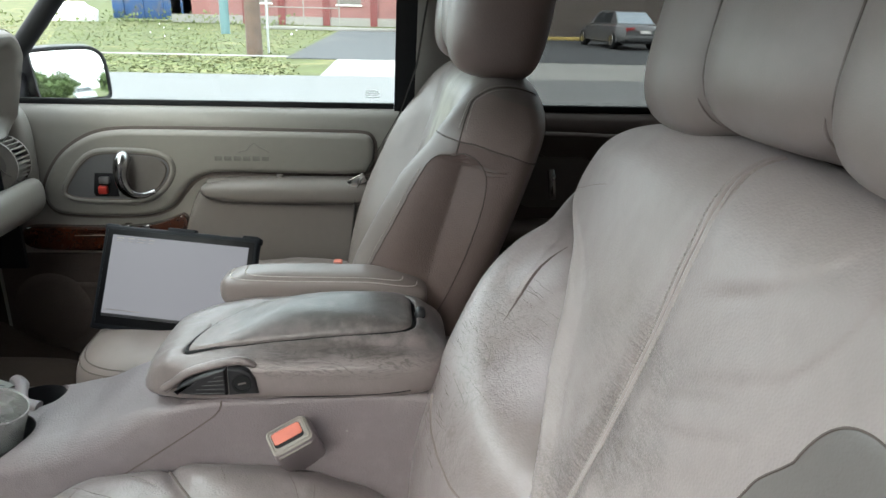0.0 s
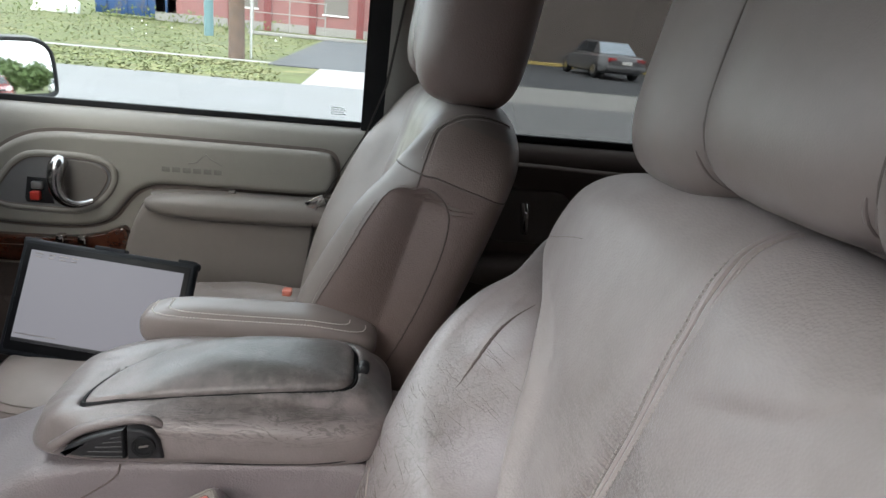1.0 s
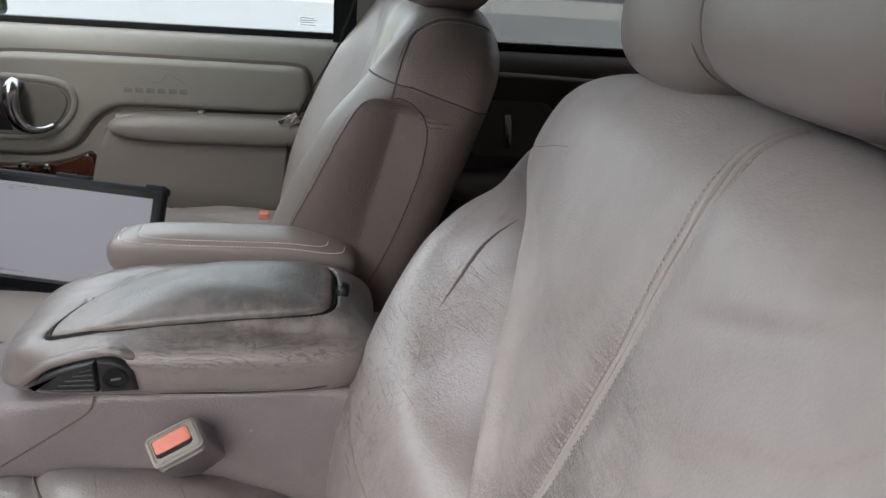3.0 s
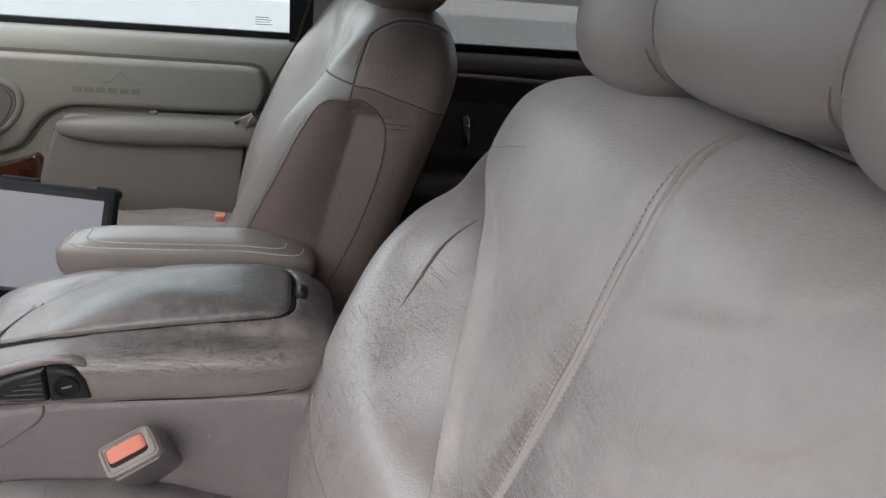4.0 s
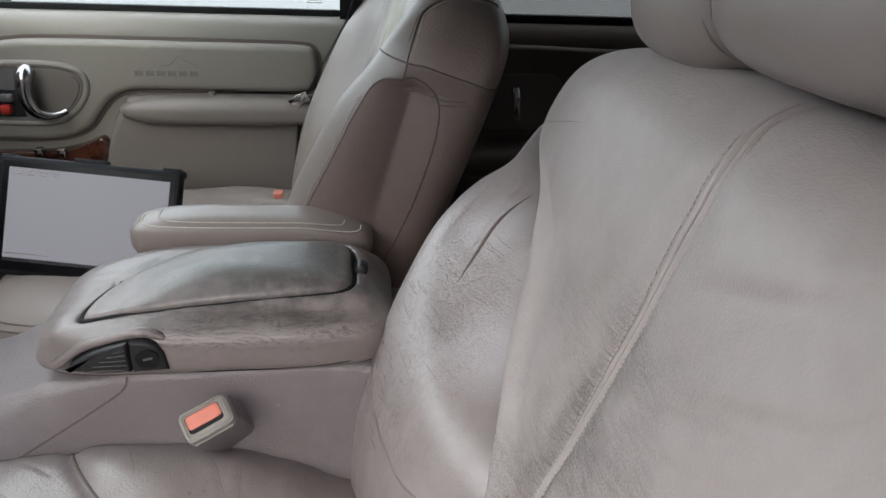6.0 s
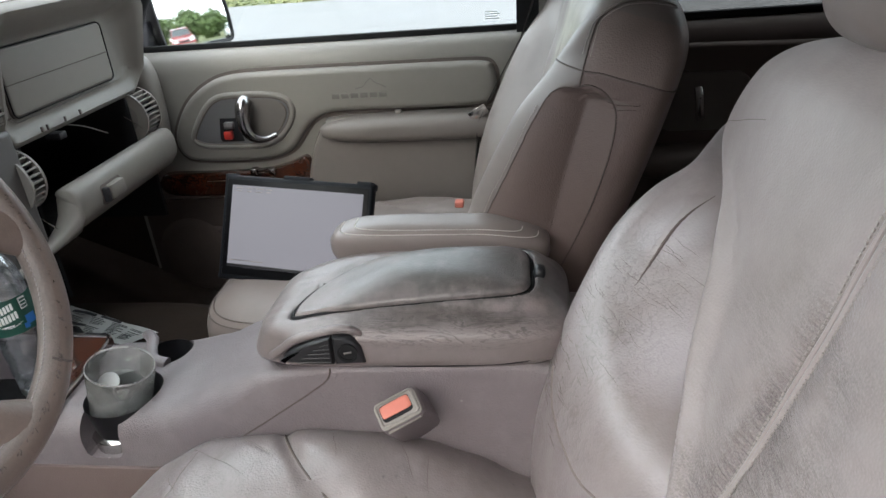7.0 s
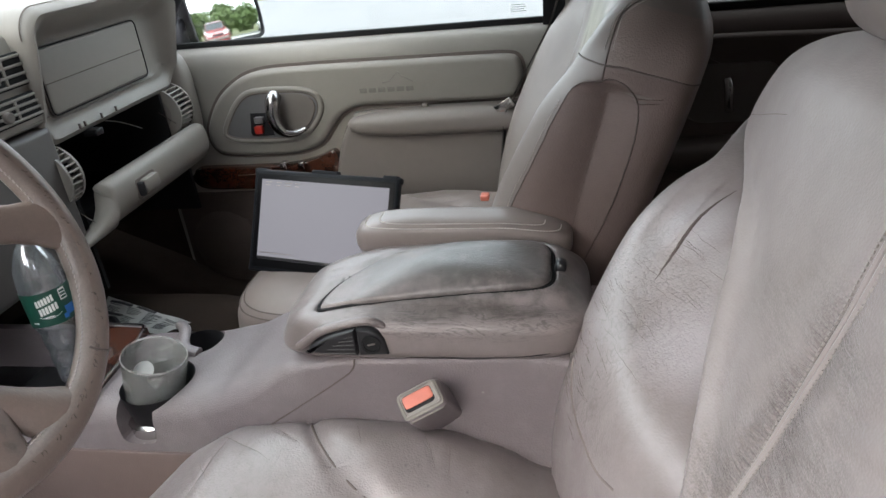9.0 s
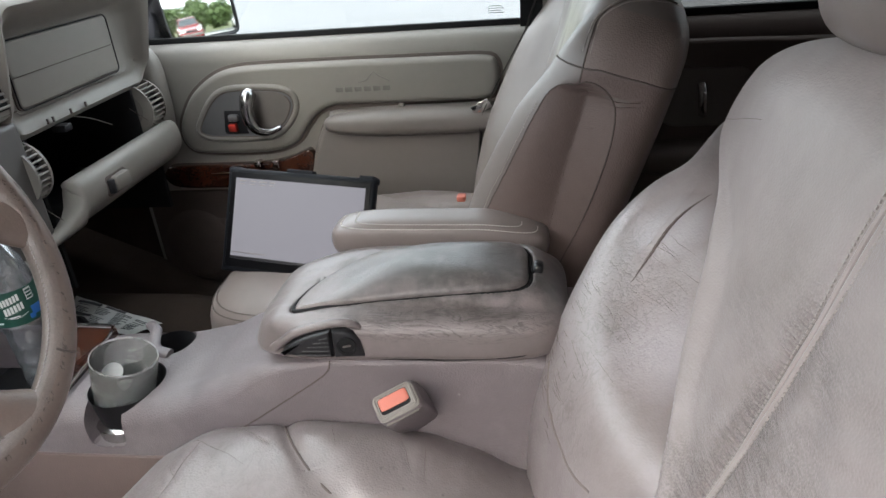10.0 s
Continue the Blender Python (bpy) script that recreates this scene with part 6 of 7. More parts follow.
def drum_vent(cy, cz, w, r):
    """A barrel vent turned to the cabin: a ribbed drum with slats in a chrome-edged mouth."""
    v = part("vent", tube([(-0.815, cy - w * 0.30, cz), (-0.815, cy - w * 0.30 + 0.003, cz), (-0.815, cy + w - 0.004, cz), (-0.815, cy + w, cz)], [r - 0.018, r - 0.012, r - 0.012, r - 0.018], 36), GREYP, dash, "drum-shaped air vent")
    part("mouth", tube([(-0.8135, cy - w * 0.25, cz), (-0.8135, cy + w * 0.8, cz)], r - 0.0112, 36), RUBBER, v)
    for k in range(11):
        a = radians(-58 + 11.8 * k)
        part("slat", box(0.015, w * 1.05, 0.0036, Matrix.Translation((-0.815 + (r - 0.004) * math.cos(a), cy + w * 0.275, cz + (r - 0.004) * math.sin(a))) @ Matrix.Rotation(-a, 4, "Y"), 0.001, 1), DASH_VINYL, v)
    for sg in (-0.25, 0.8):
        part("edge_ring", tube([(-0.814, cy + w * sg - 0.0025, cz), (-0.814, cy + w * sg + 0.0025, cz)], r + 0.0035, 36), DASH_VINYL, v)
    return v


drum_vent(0.628, 0.596, 0.052, 0.050)
drum_vent(0.246, 0.590, 0.030, 0.050)
part("vent_housing", box2(-1.085, -0.792, 0.600, 0.609, 0.50, 0.64, 0.003), RUBBER, dash, "dark wall beside the end vent")
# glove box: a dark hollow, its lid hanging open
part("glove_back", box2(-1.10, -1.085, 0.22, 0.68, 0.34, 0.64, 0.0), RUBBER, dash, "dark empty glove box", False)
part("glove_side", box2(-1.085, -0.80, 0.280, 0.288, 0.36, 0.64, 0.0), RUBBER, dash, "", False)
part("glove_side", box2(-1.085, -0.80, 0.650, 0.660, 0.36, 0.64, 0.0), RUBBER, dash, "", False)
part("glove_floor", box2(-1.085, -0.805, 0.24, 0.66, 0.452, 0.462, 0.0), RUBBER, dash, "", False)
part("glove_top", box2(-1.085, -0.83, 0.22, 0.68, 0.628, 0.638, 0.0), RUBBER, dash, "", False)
lid_ring = [(-0.775, 0.556), (-0.756, 0.562), (-0.742, 0.553), (-0.737, 0.535), (-0.738, 0.510), (-0.748, 0.492), (-0.765, 0.478), (-0.80, 0.460), (-0.81, 0.468), (-0.775, 0.490), (-0.762, 0.51), (-0.764, 0.535), (-0.778, 0.548)]
lid_ring = [(p.x, p.y) for p in spline([(x, z, 0) for x, z in lid_ring], 3, True)]
part("glove_lid", loft([[Vector((x, y, z)) for x, z in inset(lid_ring, i)] for y, i in ((0.297, 0.005), (0.300, 0.0015), (0.306, 0.0), (0.651, 0.0), (0.657, 0.0015), (0.660, 0.005))]), DASH_VINYL, dash, "open padded glove box lid")
part("wire", tube(spline([(-0.93, 0.52, 0.615), (-0.88, 0.56, 0.600), (-0.84, 0.585, 0.575)], 5), 0.0011, 6), WHITE, dash)
part("lid_strut", tube(spline([(-0.80, 0.246, 0.56), (-0.778, 0.262, 0.515), (-0.768, 0.290, 0.480)], 6), 0.0009, 6), CHROME, dash)
part("lid_strut", tube(spline([(-0.800, 0.594, 0.605), (-0.782, 0.606, 0.582), (-0.768, 0.630, 0.556)], 6), 0.0009, 6), CHROME, dash)
tail = []
for y, f, dz in ((0.150, 0.16, -0.004), (0.185, 0.20, -0.002), (0.225, 0.24, 0.0), (0.260, 0.30, 0.0), (0.282, 0.42, 0.0), (0.293, 0.60, 0.0), (0.300, 0.86, 0.0), (0.304, 0.97, 0.0)):
    tail.append([Vector((-0.795 + (x + 0.795) * min(1.0, f + 0.35), y, 0.461 + (z - 0.461) * f + dz)) for x, z in lid_ring])
part("lid_tail", loft(tail), DASH_VINYL, dash, "narrow lower lip of the lid")
part("latch_recess", pad(rounded(0.362, 0.430, 0.502, 0.540, 0.008), 0.7395, 0.003, 0.0015, ROT), CREASE, dash)
part("latch", box2(-0.742, -0.724, 0.378, 0.424, 0.508, 0.536, 0.005), DASH_VINYL, dash, "glove box latch")
part("latch_button", box2(-0.740, -0.727, 0.366, 0.377, 0.507, 0.534, 0.003), BLACK, dash)
# centre stack with two slatted vents
stack_prof = [(-0.90, 0.84), (-0.80, 0.835), (-0.782, 0.822), (-0.776, 0.79), (-0.772, 0.70), (-0.774, 0.691), (-0.782, 0.686), (-0.82, 0.684), (-0.90, 0.684)]
part("stack_panel", loft([[Vector((x, y, z)) for x, z in inset(stack_prof, i)] for y, i in ((-0.12, 0.0), (0.245, 0.0), (0.256, 0.004), (0.260, 0.010))]), DASH_VINYL, dash, "centre panel with slatted vents")
part("centre_panel", box2(-0.90, -0.776, -0.12, 0.256, 0.46, 0.682, 0.012, 4), STACK_PLASTIC, dash, "lower centre panel, its grey darkened for shade")
for z0, z1 in ((0.752, 0.802), (0.702, 0.742)):
    fr = part("vent", pad(rounded(0.095, 0.250, z0, z1, 0.012), 0.773, 0.0035, 0.002, ROT), RUBBER, dash, "rectangular air vent")
    for k in range(4):
        z = z0 + 0.003 + (z1 - z0 - 0.010) * k / 3
        part("slat", box2(-0.785, -0.7670, 0.100, 0.245, z, z + 0.0042, 0.0015), DASH_VINYL, fr)
    part("divider", box2(-0.785, -0.7675, 0.188, 0.194, z0 + 0.003, z1 - 0.003, 0.0015), DASH_VINYL, fr)
    part("thumb_wheel", cyl((-0.772, 0.165, (z0 + z1) / 2 - 0.004), 0.0085, 0.012, 14, None, (1, 0, 0), 0.0015), GREYP, fr, "ribbed thumb wheel")
part("stack_line", tube([(-0.7765, 0.0, 0.694), (-0.774, 0.258, 0.694)], 0.0012, 5), CREASE, dash)

# ---- steering wheel ----
wheel = root("steering_wheel", "worn taupe leather steering wheel with stitched rim", "steering wheel")
WC, WA = Vector((-0.498, -0.312, 0.704)), radians(24)
wu = Vector((-math.sin(WA), 0, math.cos(WA)))
wv = Vector((0, 1, 0))
wn_ = Vector((math.cos(WA), 0, math.sin(WA)))


def wp(r, a, d=0.0):
    return WC + (wv * math.cos(a) + wu * math.sin(a)) * r + wn_ * d


rings = []
for k in range(96):
    a = 2 * math.pi * k / 96
    o = wv * math.cos(a) + wu * math.sin(a)
    rings.append([wp(0.186, a) + o * (0.0165 * math.cos(t)) + wn_ * (0.0145 * math.sin(t)) for t in [2 * math.pi * j / 16 for j in range(16)]])
rings.append(rings[0])
bm = loft(rings, False)
bmesh.ops.remove_doubles(bm, verts=bm.verts, dist=1e-5)
rim = part("rim", bm, WHEEL_LEATHER, wheel, "leather-wrapped rim with worn patches")
# the inner half of the wrap is rubbed to a grey shine, with ragged flecks along its limit
rim.data.materials.append(WHEEL_RUBBED)
for face in rim.data.polygons:
    v = face.center - WC
    if (v - wn_ * v.dot(wn_)).length < 0.1815:
        face.material_index = 1
frayed, flecks = random.Random(8), []
for k in range(84):
    a = radians(frayed.uniform(-100, 100))
    th = radians(100 + frayed.gauss(0, 3.5) + 10 * noise.noise(Vector((a * 3, 2, 0))))
    line = []
    for j in range(4):
        t, aa = th + frayed.uniform(-0.10, 0.10) + 0.06 * j, a + 0.006 * j * frayed.choice((0.3, 1.0, 1.6))
        line.append(wp(0.186 + 0.0166 * math.cos(t), aa, 0.0146 * math.sin(t)))
    flecks.append(tube(line, [0.0001, frayed.uniform(0.0003, 0.0008), frayed.uniform(0.0002, 0.0006), 0.0001], 5))
part("fraying", joined(*flecks), CREASE, wheel, "dark ragged edge of the worn leather")
part("stitching", joined(*[tube([wp(0.1705, a, 0.004), wp(0.1705, a + 0.022, 0.0052)], 0.0009, 5) for a in [radians(-95 + 190 * k / 110) for k in range(110)]]), PIPING, wheel)
part("nick", tube([wp(0.175, radians(-55), 0.0115), wp(0.180, radians(-55.5), 0.0142), wp(0.190, radians(-55), 0.0145), wp(0.1995, radians(-53.5), 0.0085)], 0.0011, 6), CREASE, wheel, "dark split across the rim")
part("hub", pillow((0, 0, 0), (0.05, 0.085, 0.07), 0.6, 0.6, 40, 20, None, Matrix.Translation(WC - wn_ * 0.03) @ Matrix.Rotation(-WA, 4, "Y")), WHEEL_LEATHER, wheel, "padded hub")


def spoke(way):
    """A padded spoke along (across, up, depth, half width) stations in the wheel's plane."""
    rings = []
    pts = [WC + wv * v + wu * u + wn_ * d for v, u, d, h in way]
    for k in range(len(way)):
        along = (pts[min(k + 1, len(way) - 1)] - pts[max(k - 1, 0)]).normalized()
        side = wn_.cross(along).normalized()
        face = along.cross(side).normalized()
        rings.append([pts[k] + side * (way[k][3] * math.cos(t)) + face * (0.013 * math.sin(t)) for t in [2 * math.pi * j / 20 for j in range(20)]])
    return part("spoke", loft(rings), WHEEL_LEATHER, wheel)


for m in (1, -1):
    spoke([(m * v, u, d, h) for v, u, d, h in [(0.040, 0.020, -0.022, 0.030), (0.100, 0.012, -0.019, 0.022), (0.125, 0.004, -0.015, 0.020), (0.145, -0.006, -0.011, 0.0205), (0.160, -0.015, -0.006, 0.024), (0.172, -0.020, -0.003, 0.031), (0.181, -0.024, -0.001, 0.036)]])
    spoke([(m * v, u, d, h) for v, u, d, h in [(-0.015, -0.050, -0.024, 0.030), (-0.010, -0.095, -0.020, 0.022), (0.002, -0.124, -0.015, 0.019), (0.014, -0.141, -0.010, 0.020), (0.024, -0.156, -0.006, 0.024), (0.032, -0.169, -0.003, 0.030), (0.036, -0.178, -0.001, 0.034)]])

# ---- paper in the footwell ----
paper_rows = []
for i in range(13):
    u = i / 12
    row = []
    for j in range(9):
        v = j / 8
        p = Vector((-0.865, 0.350, 0.303)).lerp(Vector((-0.64, 0.262, 0.297)), u)
        q = Vector((-0.835, 0.255, 0.297)).lerp(Vector((-0.685, 0.232, 0.292)), u)
        p = p.lerp(q, v)
        row.append(p + Vector((0, 0, 0.004 * noise.noise(Vector((u * 4, v * 4, 2))))))
    paper_rows.append(row)
bm = loft(paper_rows, False, False)
bmesh.ops.solidify(bm, geom=bm.faces[:], thickness=0.0015)
news = root("newspaper", "crumpled printed paper lying in the footwell", "paper")
part("sheet", bm, PAPER, news)
def on_paper(u, v):
    p = Vector((-0.865, 0.350, 0.303)).lerp(Vector((-0.64, 0.262, 0.297)), u)
    q = Vector((-0.835, 0.255, 0.297)).lerp(Vector((-0.685, 0.232, 0.292)), u)
    return p.lerp(q, v) + Vector((0, 0, 0.004 * noise.noise(Vector((u * 4, v * 4, 2))) + 0.0012))


ink = random.Random(11)
for u0, u1, v, r in [(0.06, 0.34, 0.12, 0.0040), (0.40, 0.62, 0.10, 0.0030), (0.10, 0.30, 0.55, 0.0034)] + [(c + 0.02, c + ink.uniform(0.12, 0.20), 0.20 + 0.05 * k, 0.0009) for c in (0.05, 0.29, 0.53, 0.75) for k in range(14) if ink.random() < 0.85]:
    part("print_bar", tube([on_paper(u0 + (u1 - u0) * t / 4, v) for t in range(5)], r, 4, True, 0.3), INK, news)
hump = tagged(part("floor_hump", pillow((-0.80, 0.20, 0.20), (0.30, 0.24, 0.090), 0.5, 0.5, 40, 16), FLOOR_MAT), "carpeted tunnel hump between the footwells", "floor", "", "structure")
charger = tagged(part("black_cable", tube(spline([(-0.86, 0.27, 0.303), (-0.83, 0.25, 0.304), (-0.80, 0.262, 0.303), (-0.77, 0.235, 0.302), (-0.74, 0.215, 0.300)], 6), 0.008, 8), BLACK), "short black cable lying by the paper", "cable")

# ---- door mirror ----
mirror = root("side_mirror", "black door mirror outside the front window", "mirror")
MN = Vector((0.901, -0.427, 0.074)).normalized()
MU = Vector((0, 0, 1))
MU = (MU - MN * MU.dot(MN)).normalized()
MX = MU.cross(MN)
MC = Vector((-0.778, 0.955, 0.742))
MB = Matrix(((MX.x, MN.x, MU.x, MC.x), (MX.y, MN.y, MU.y, MC.y), (MX.z, MN.z, MU.z, MC.z), (0, 0, 0, 1)))
# outline in the mirror's own plane; +x runs to the car's outer side
ol = [(-0.100, -0.052), (-0.108, 0.052), (-0.098, 0.066), (0.02, 0.068), (0.075, 0.062), (0.105, 0.035), (0.110, -0.03), (0.100, -0.064), (0.04, -0.066), (-0.088, -0.062)]
olp = [(p.x, p.y) for p in spline([(x, z, 0) for x, z in ol], 5, True)]


def shell_rings():
    rr = []
    for d, i in ((-0.004, 0.010), (0.003, 0.004), (0.003, 0.0), (-0.01, -0.005), (-0.06, 0.0), (-0.09, 0.02), (-0.10, 0.05)):
        rr.append([MB @ Vector((x, d, z)) for x, z in inset(olp, i)])
    return rr


part("housing", loft(shell_rings()), BLACK, mirror, "black plastic housing")
part("mirror_glass", loft([[MB @ Vector((x, d, z)) for x, z in inset(olp, 0.009)] for d in (-0.002, -0.0005)]), MIRROR, mirror, "mirror glass", False)
part("arm", box2(-0.93, -0.84, 0.80, 0.90, 0.68, 0.76, 0.015), BLACK, mirror)

# ---- outside ----
G = -0.58
ground = tagged(part("ground", box2(-900, 900, -900, 900, G - 0.3, G - 0.02, 0.0), GRASS, None, "", False), "grassy ground reaching the horizon", "ground", "", "structure")
road = tagged(part("road", box2(-200, 200, -9, 14.4, G - 0.1, G - 0.004, 0.0), ASPHALT, None, "", False), "pale worn asphalt street", "road", "", "structure")
apron = tagged(part("pavement_1", box2(-1.6, 80, 14.4, 19.0, G - 0.1, G, 0.0), CONCRETE, None, "", False), "pale concrete apron along the street", "pavement", "", "structure")
path = tagged(part("pavement_2", box2(-80, -1.6, 19.45, 19.95, G - 0.1, G - 0.006, 0.0), CONCRETE, None, "", False), "narrow concrete footpath through the grass", "pavement", "", "structure")
lot = tagged(part("pavement_3", box2(-3.0, 80, 19.0, 38.5, G - 0.1, G + 0.004, 0.0), ASPHALT_DARK, None, "", False), "dark asphalt parking lot", "parking lot", "", "structure")
kerb = tagged(part("kerb_1", box2(4.0, 80, 33.0, 33.4, G, G + 0.15, 0.03), mat("yellow_painted_kerb", (0.50, 0.38, 0.13), 0.8, var=0.2, vscale=2), None, "", False), "worn yellow kerb by the wall", "kerb", "", "structure")
kerb2 = tagged(part("kerb_2", box2(-7.0, 1.0, 38.3, 38.7, G, G + 0.16, 0.03), CONCRETE, None, "", False), "pale concrete kerb at the lot's edge", "kerb", "", "structure")
verge = random.Random(5)
verts, faces = [], []


def tuft(x, y, hgt):
    """A few blades that lean out from one root."""
    for b in range(3):
        a = verge.uniform(0, 2 * math.pi)
        w, lean = verge.uniform(0.02, 0.05), verge.uniform(0.02, 0.10)
        n0 = len(verts)
        verts.extend([(x - w * math.sin(a), y + w * math.cos(a), G - 0.02), (x + w * math.sin(a), y - w * math.cos(a), G - 0.02), (x + lean * math.cos(a), y + lean * math.sin(a), G + hgt * verge.uniform(0.6, 1.0))])
        faces.append((n0, n0 + 1, n0 + 2))


for k in range(10000):
    near_strip = k % 5 < 3
    x = -1.2 - 24 * verge.random() ** 1.6
    if near_strip:
        y = verge.uniform(14.1, 19.6)
        ragged = 0.5 * noise.noise(Vector((x * 0.9, 3.0, 0))) + 0.25 * noise.noise(Vector((x * 3.1, 8.0, 0)))
        if y < 14.55 + ragged or y > 19.35 + 0.5 * ragged or x > -1.9 + 0.9 * noise.noise(Vector((y * 0.8, 5.0, 1))) - 0.25 * (y - 14.5):
            continue
        tuft(x, y, verge.uniform(0.002, 0.022))
    else:
        y = verge.uniform(20.0, 44)
        x -= 0.10 * (y - 20)
        if x > -3.2 + 0.5 * noise.noise(Vector((y * 0.7, 1.0, 4))) or y < 20.2 + 0.4 * noise.noise(Vector((x * 1.1, 2.0, 0))):
            continue
        tuft(x, y, verge.uniform(0.004, 0.035))
grass_mesh = bpy.data.meshes.new("grass")
grass_mesh.from_pydata(verts, [], faces)
grass_mesh.materials.append(BLADES)
tagged(new("grass", grass_mesh), "uneven mown grass with dry patches on the verge", "grass", "", "stuff")
litter = bmesh.new()
for k in range(12):
    p = Vector((verge.uniform(-20, -4), verge.uniform(22, 40), G + 0.10))
    bmesh.ops.create_icosphere(litter, subdivisions=1, radius=verge.uniform(0.03, 0.06), matrix=Matrix.Translation(p))
tagged(part("litter", litter, WHITE), "white litter scattered on the grass", "litter", "", "stuff")

building = root("building", "low red building across the street", "building")
part("wall", box2(-14, 0.3, 46, 47, G, 5.0, 0.0), BRICKRED, building, "red painted wall", False)
part("plinth", box2(-14, 0.3, 45.9, 46.0, G, G + 0.5, 0.0), CONCRETE, building, "pale plinth", False)
for x in (-9.6, -7.4, -4.6, -1.6):
    part("pilaster", box2(x, x + 0.45, 45.85, 46.05, G, 5.0, 0.0), mat("dark_red_pilaster", (0.17, 0.045, 0.045), 0.85, var=0.15, vscale=1), building, "", False)
for x, w in ((-8.7, 0.9), (-3.7, 1.5)):
    part("window", box2(x, x + w, 45.9, 46.02, G + 1.3, G + 2.9, 0.0), GREYP, building, "pale blind window", False)
    part("window_frame", box2(x - 0.08, x + w + 0.08, 45.88, 45.95, G + 1.2, G + 1.3, 0.0), WHITE, building, "", False)
# unseen wall, added to block low sky light through the open doorway
light_block_wall = tagged(part("unseen_light_block", box2(-30, 30, -5.4, -5.0, G, 2.6, 0.0), GREYWALL, None, "", False), "unseen plain wall added to hold back light at the car's open side", "wall", "", "structure")
hall = root("warehouse", "long brown-grey wall beside the parking lot", "building")
part("wall", box2(0.9, 80, 34.6, 36, G, 3.2, 0.0), GREYWALL, hall, "brown-grey rendered wall", False)
part("coping", box2(0.9, 80, 34.45, 36.1, 3.2, 3.5, 0.0), CONCRETE, hall, "pale coping", False)
part("upper_wall", box2(0.9, 80, 34.9, 36, 3.5, 6.0, 0.0), mat("dull_pink_wall", (0.32, 0.19, 0.18), 0.85, var=0.1, vscale=1), hall, "dull pink wall above the coping", False)
rail = root("pipe_fence", "pale pipe fence in front of the red wall", "fence")
for x in (-7.2, -5.2, -3.2):
    part("post", tube([(x, 41.0, G), (x, 41.0, G + 1.9)], 0.035, 8), CONCRETE, rail)
for z in (G + 1.1, G + 1.85):
    part("rail", tube([(-7.2, 41, z), (-3.2, 41, z)], 0.028, 8), CONCRETE, rail)
bin_ = root("dumpster", "blue steel dumpster at the edge of the grass", "dumpster")
part("body", box2(-17.6, -12.7, 46, 48.5, G + 0.15, G + 2.3, 0.05), BLUEPAINT, bin_)
for x in (-17.0, -15.8, -14.6, -13.4):
    part("rib", box2(x, x + 0.14, 45.92, 46.02, G + 0.2, G + 2.2, 0.02), BLUEPAINT, bin_)
part("rim", box2(-17.7, -12.6, 45.9, 46.1, G + 2.2, G + 2.34, 0.02), BLUEPAINT, bin_)
mound = tagged(part("white_tarp_heap", pillow((-19.3, 44.5, G + 0.3), (1.3, 0.8, 0.75), 0.8, 0.9, 24, 12, lambda p: p + p * 0.25 * noise.noise(p * 2)), WHITE), "white tarp heap lying on the grass", "tarp")
bush = bmesh.new()
for k in range(420):
    p = Vector((verge.uniform(-22, -5.5), verge.uniform(45.2, 46.0) if verge.random() < 0.5 else verge.uniform(36, 45), G + verge.uniform(0, 0.9) * verge.random()))
    a = Vector((verge.uniform(-1, 1), verge.uniform(-1, 1), verge.uniform(-0.4, 1))).normalized() * verge.uniform(0.08, 0.2)
    c = a.cross(Vector((verge.uniform(-1, 1), 1, 0.3))).normalized() * 0.1
    bush.faces.new([bush.verts.new(p - c), bush.verts.new(p + c), bush.verts.new(p + a)])
tagged(part("weeds", bush, WEED, None, "", False), "rough green weeds along the building", "weeds", "", "stuff")
pole = tagged(part("utility_pole", tube([(-4.05, 20.2, G - 0.05), (-4.05, 20.2, 2.5), (-4.0, 20.2, 8)], [0.23, 0.20, 0.16], 18), POLEWOOD), "weathered wooden utility pole on the grass verge", "pole")
post = tagged(part("sign_post", tube([(-3.72, 20.6, G), (-3.72, 20.6, 2.6)], 0.035, 10), mat("galvanised_steel", (0.55, 0.56, 0.55), 0.45, metal=0.6, var=0.1, vscale=5)), "thin pale steel post beside the utility pole", "post")
tealp = tagged(part("teal_post", tube([(-7.55, 32, G), (-7.55, 32, 4)], 0.20, 14), TEAL), "thick teal painted post", "post")


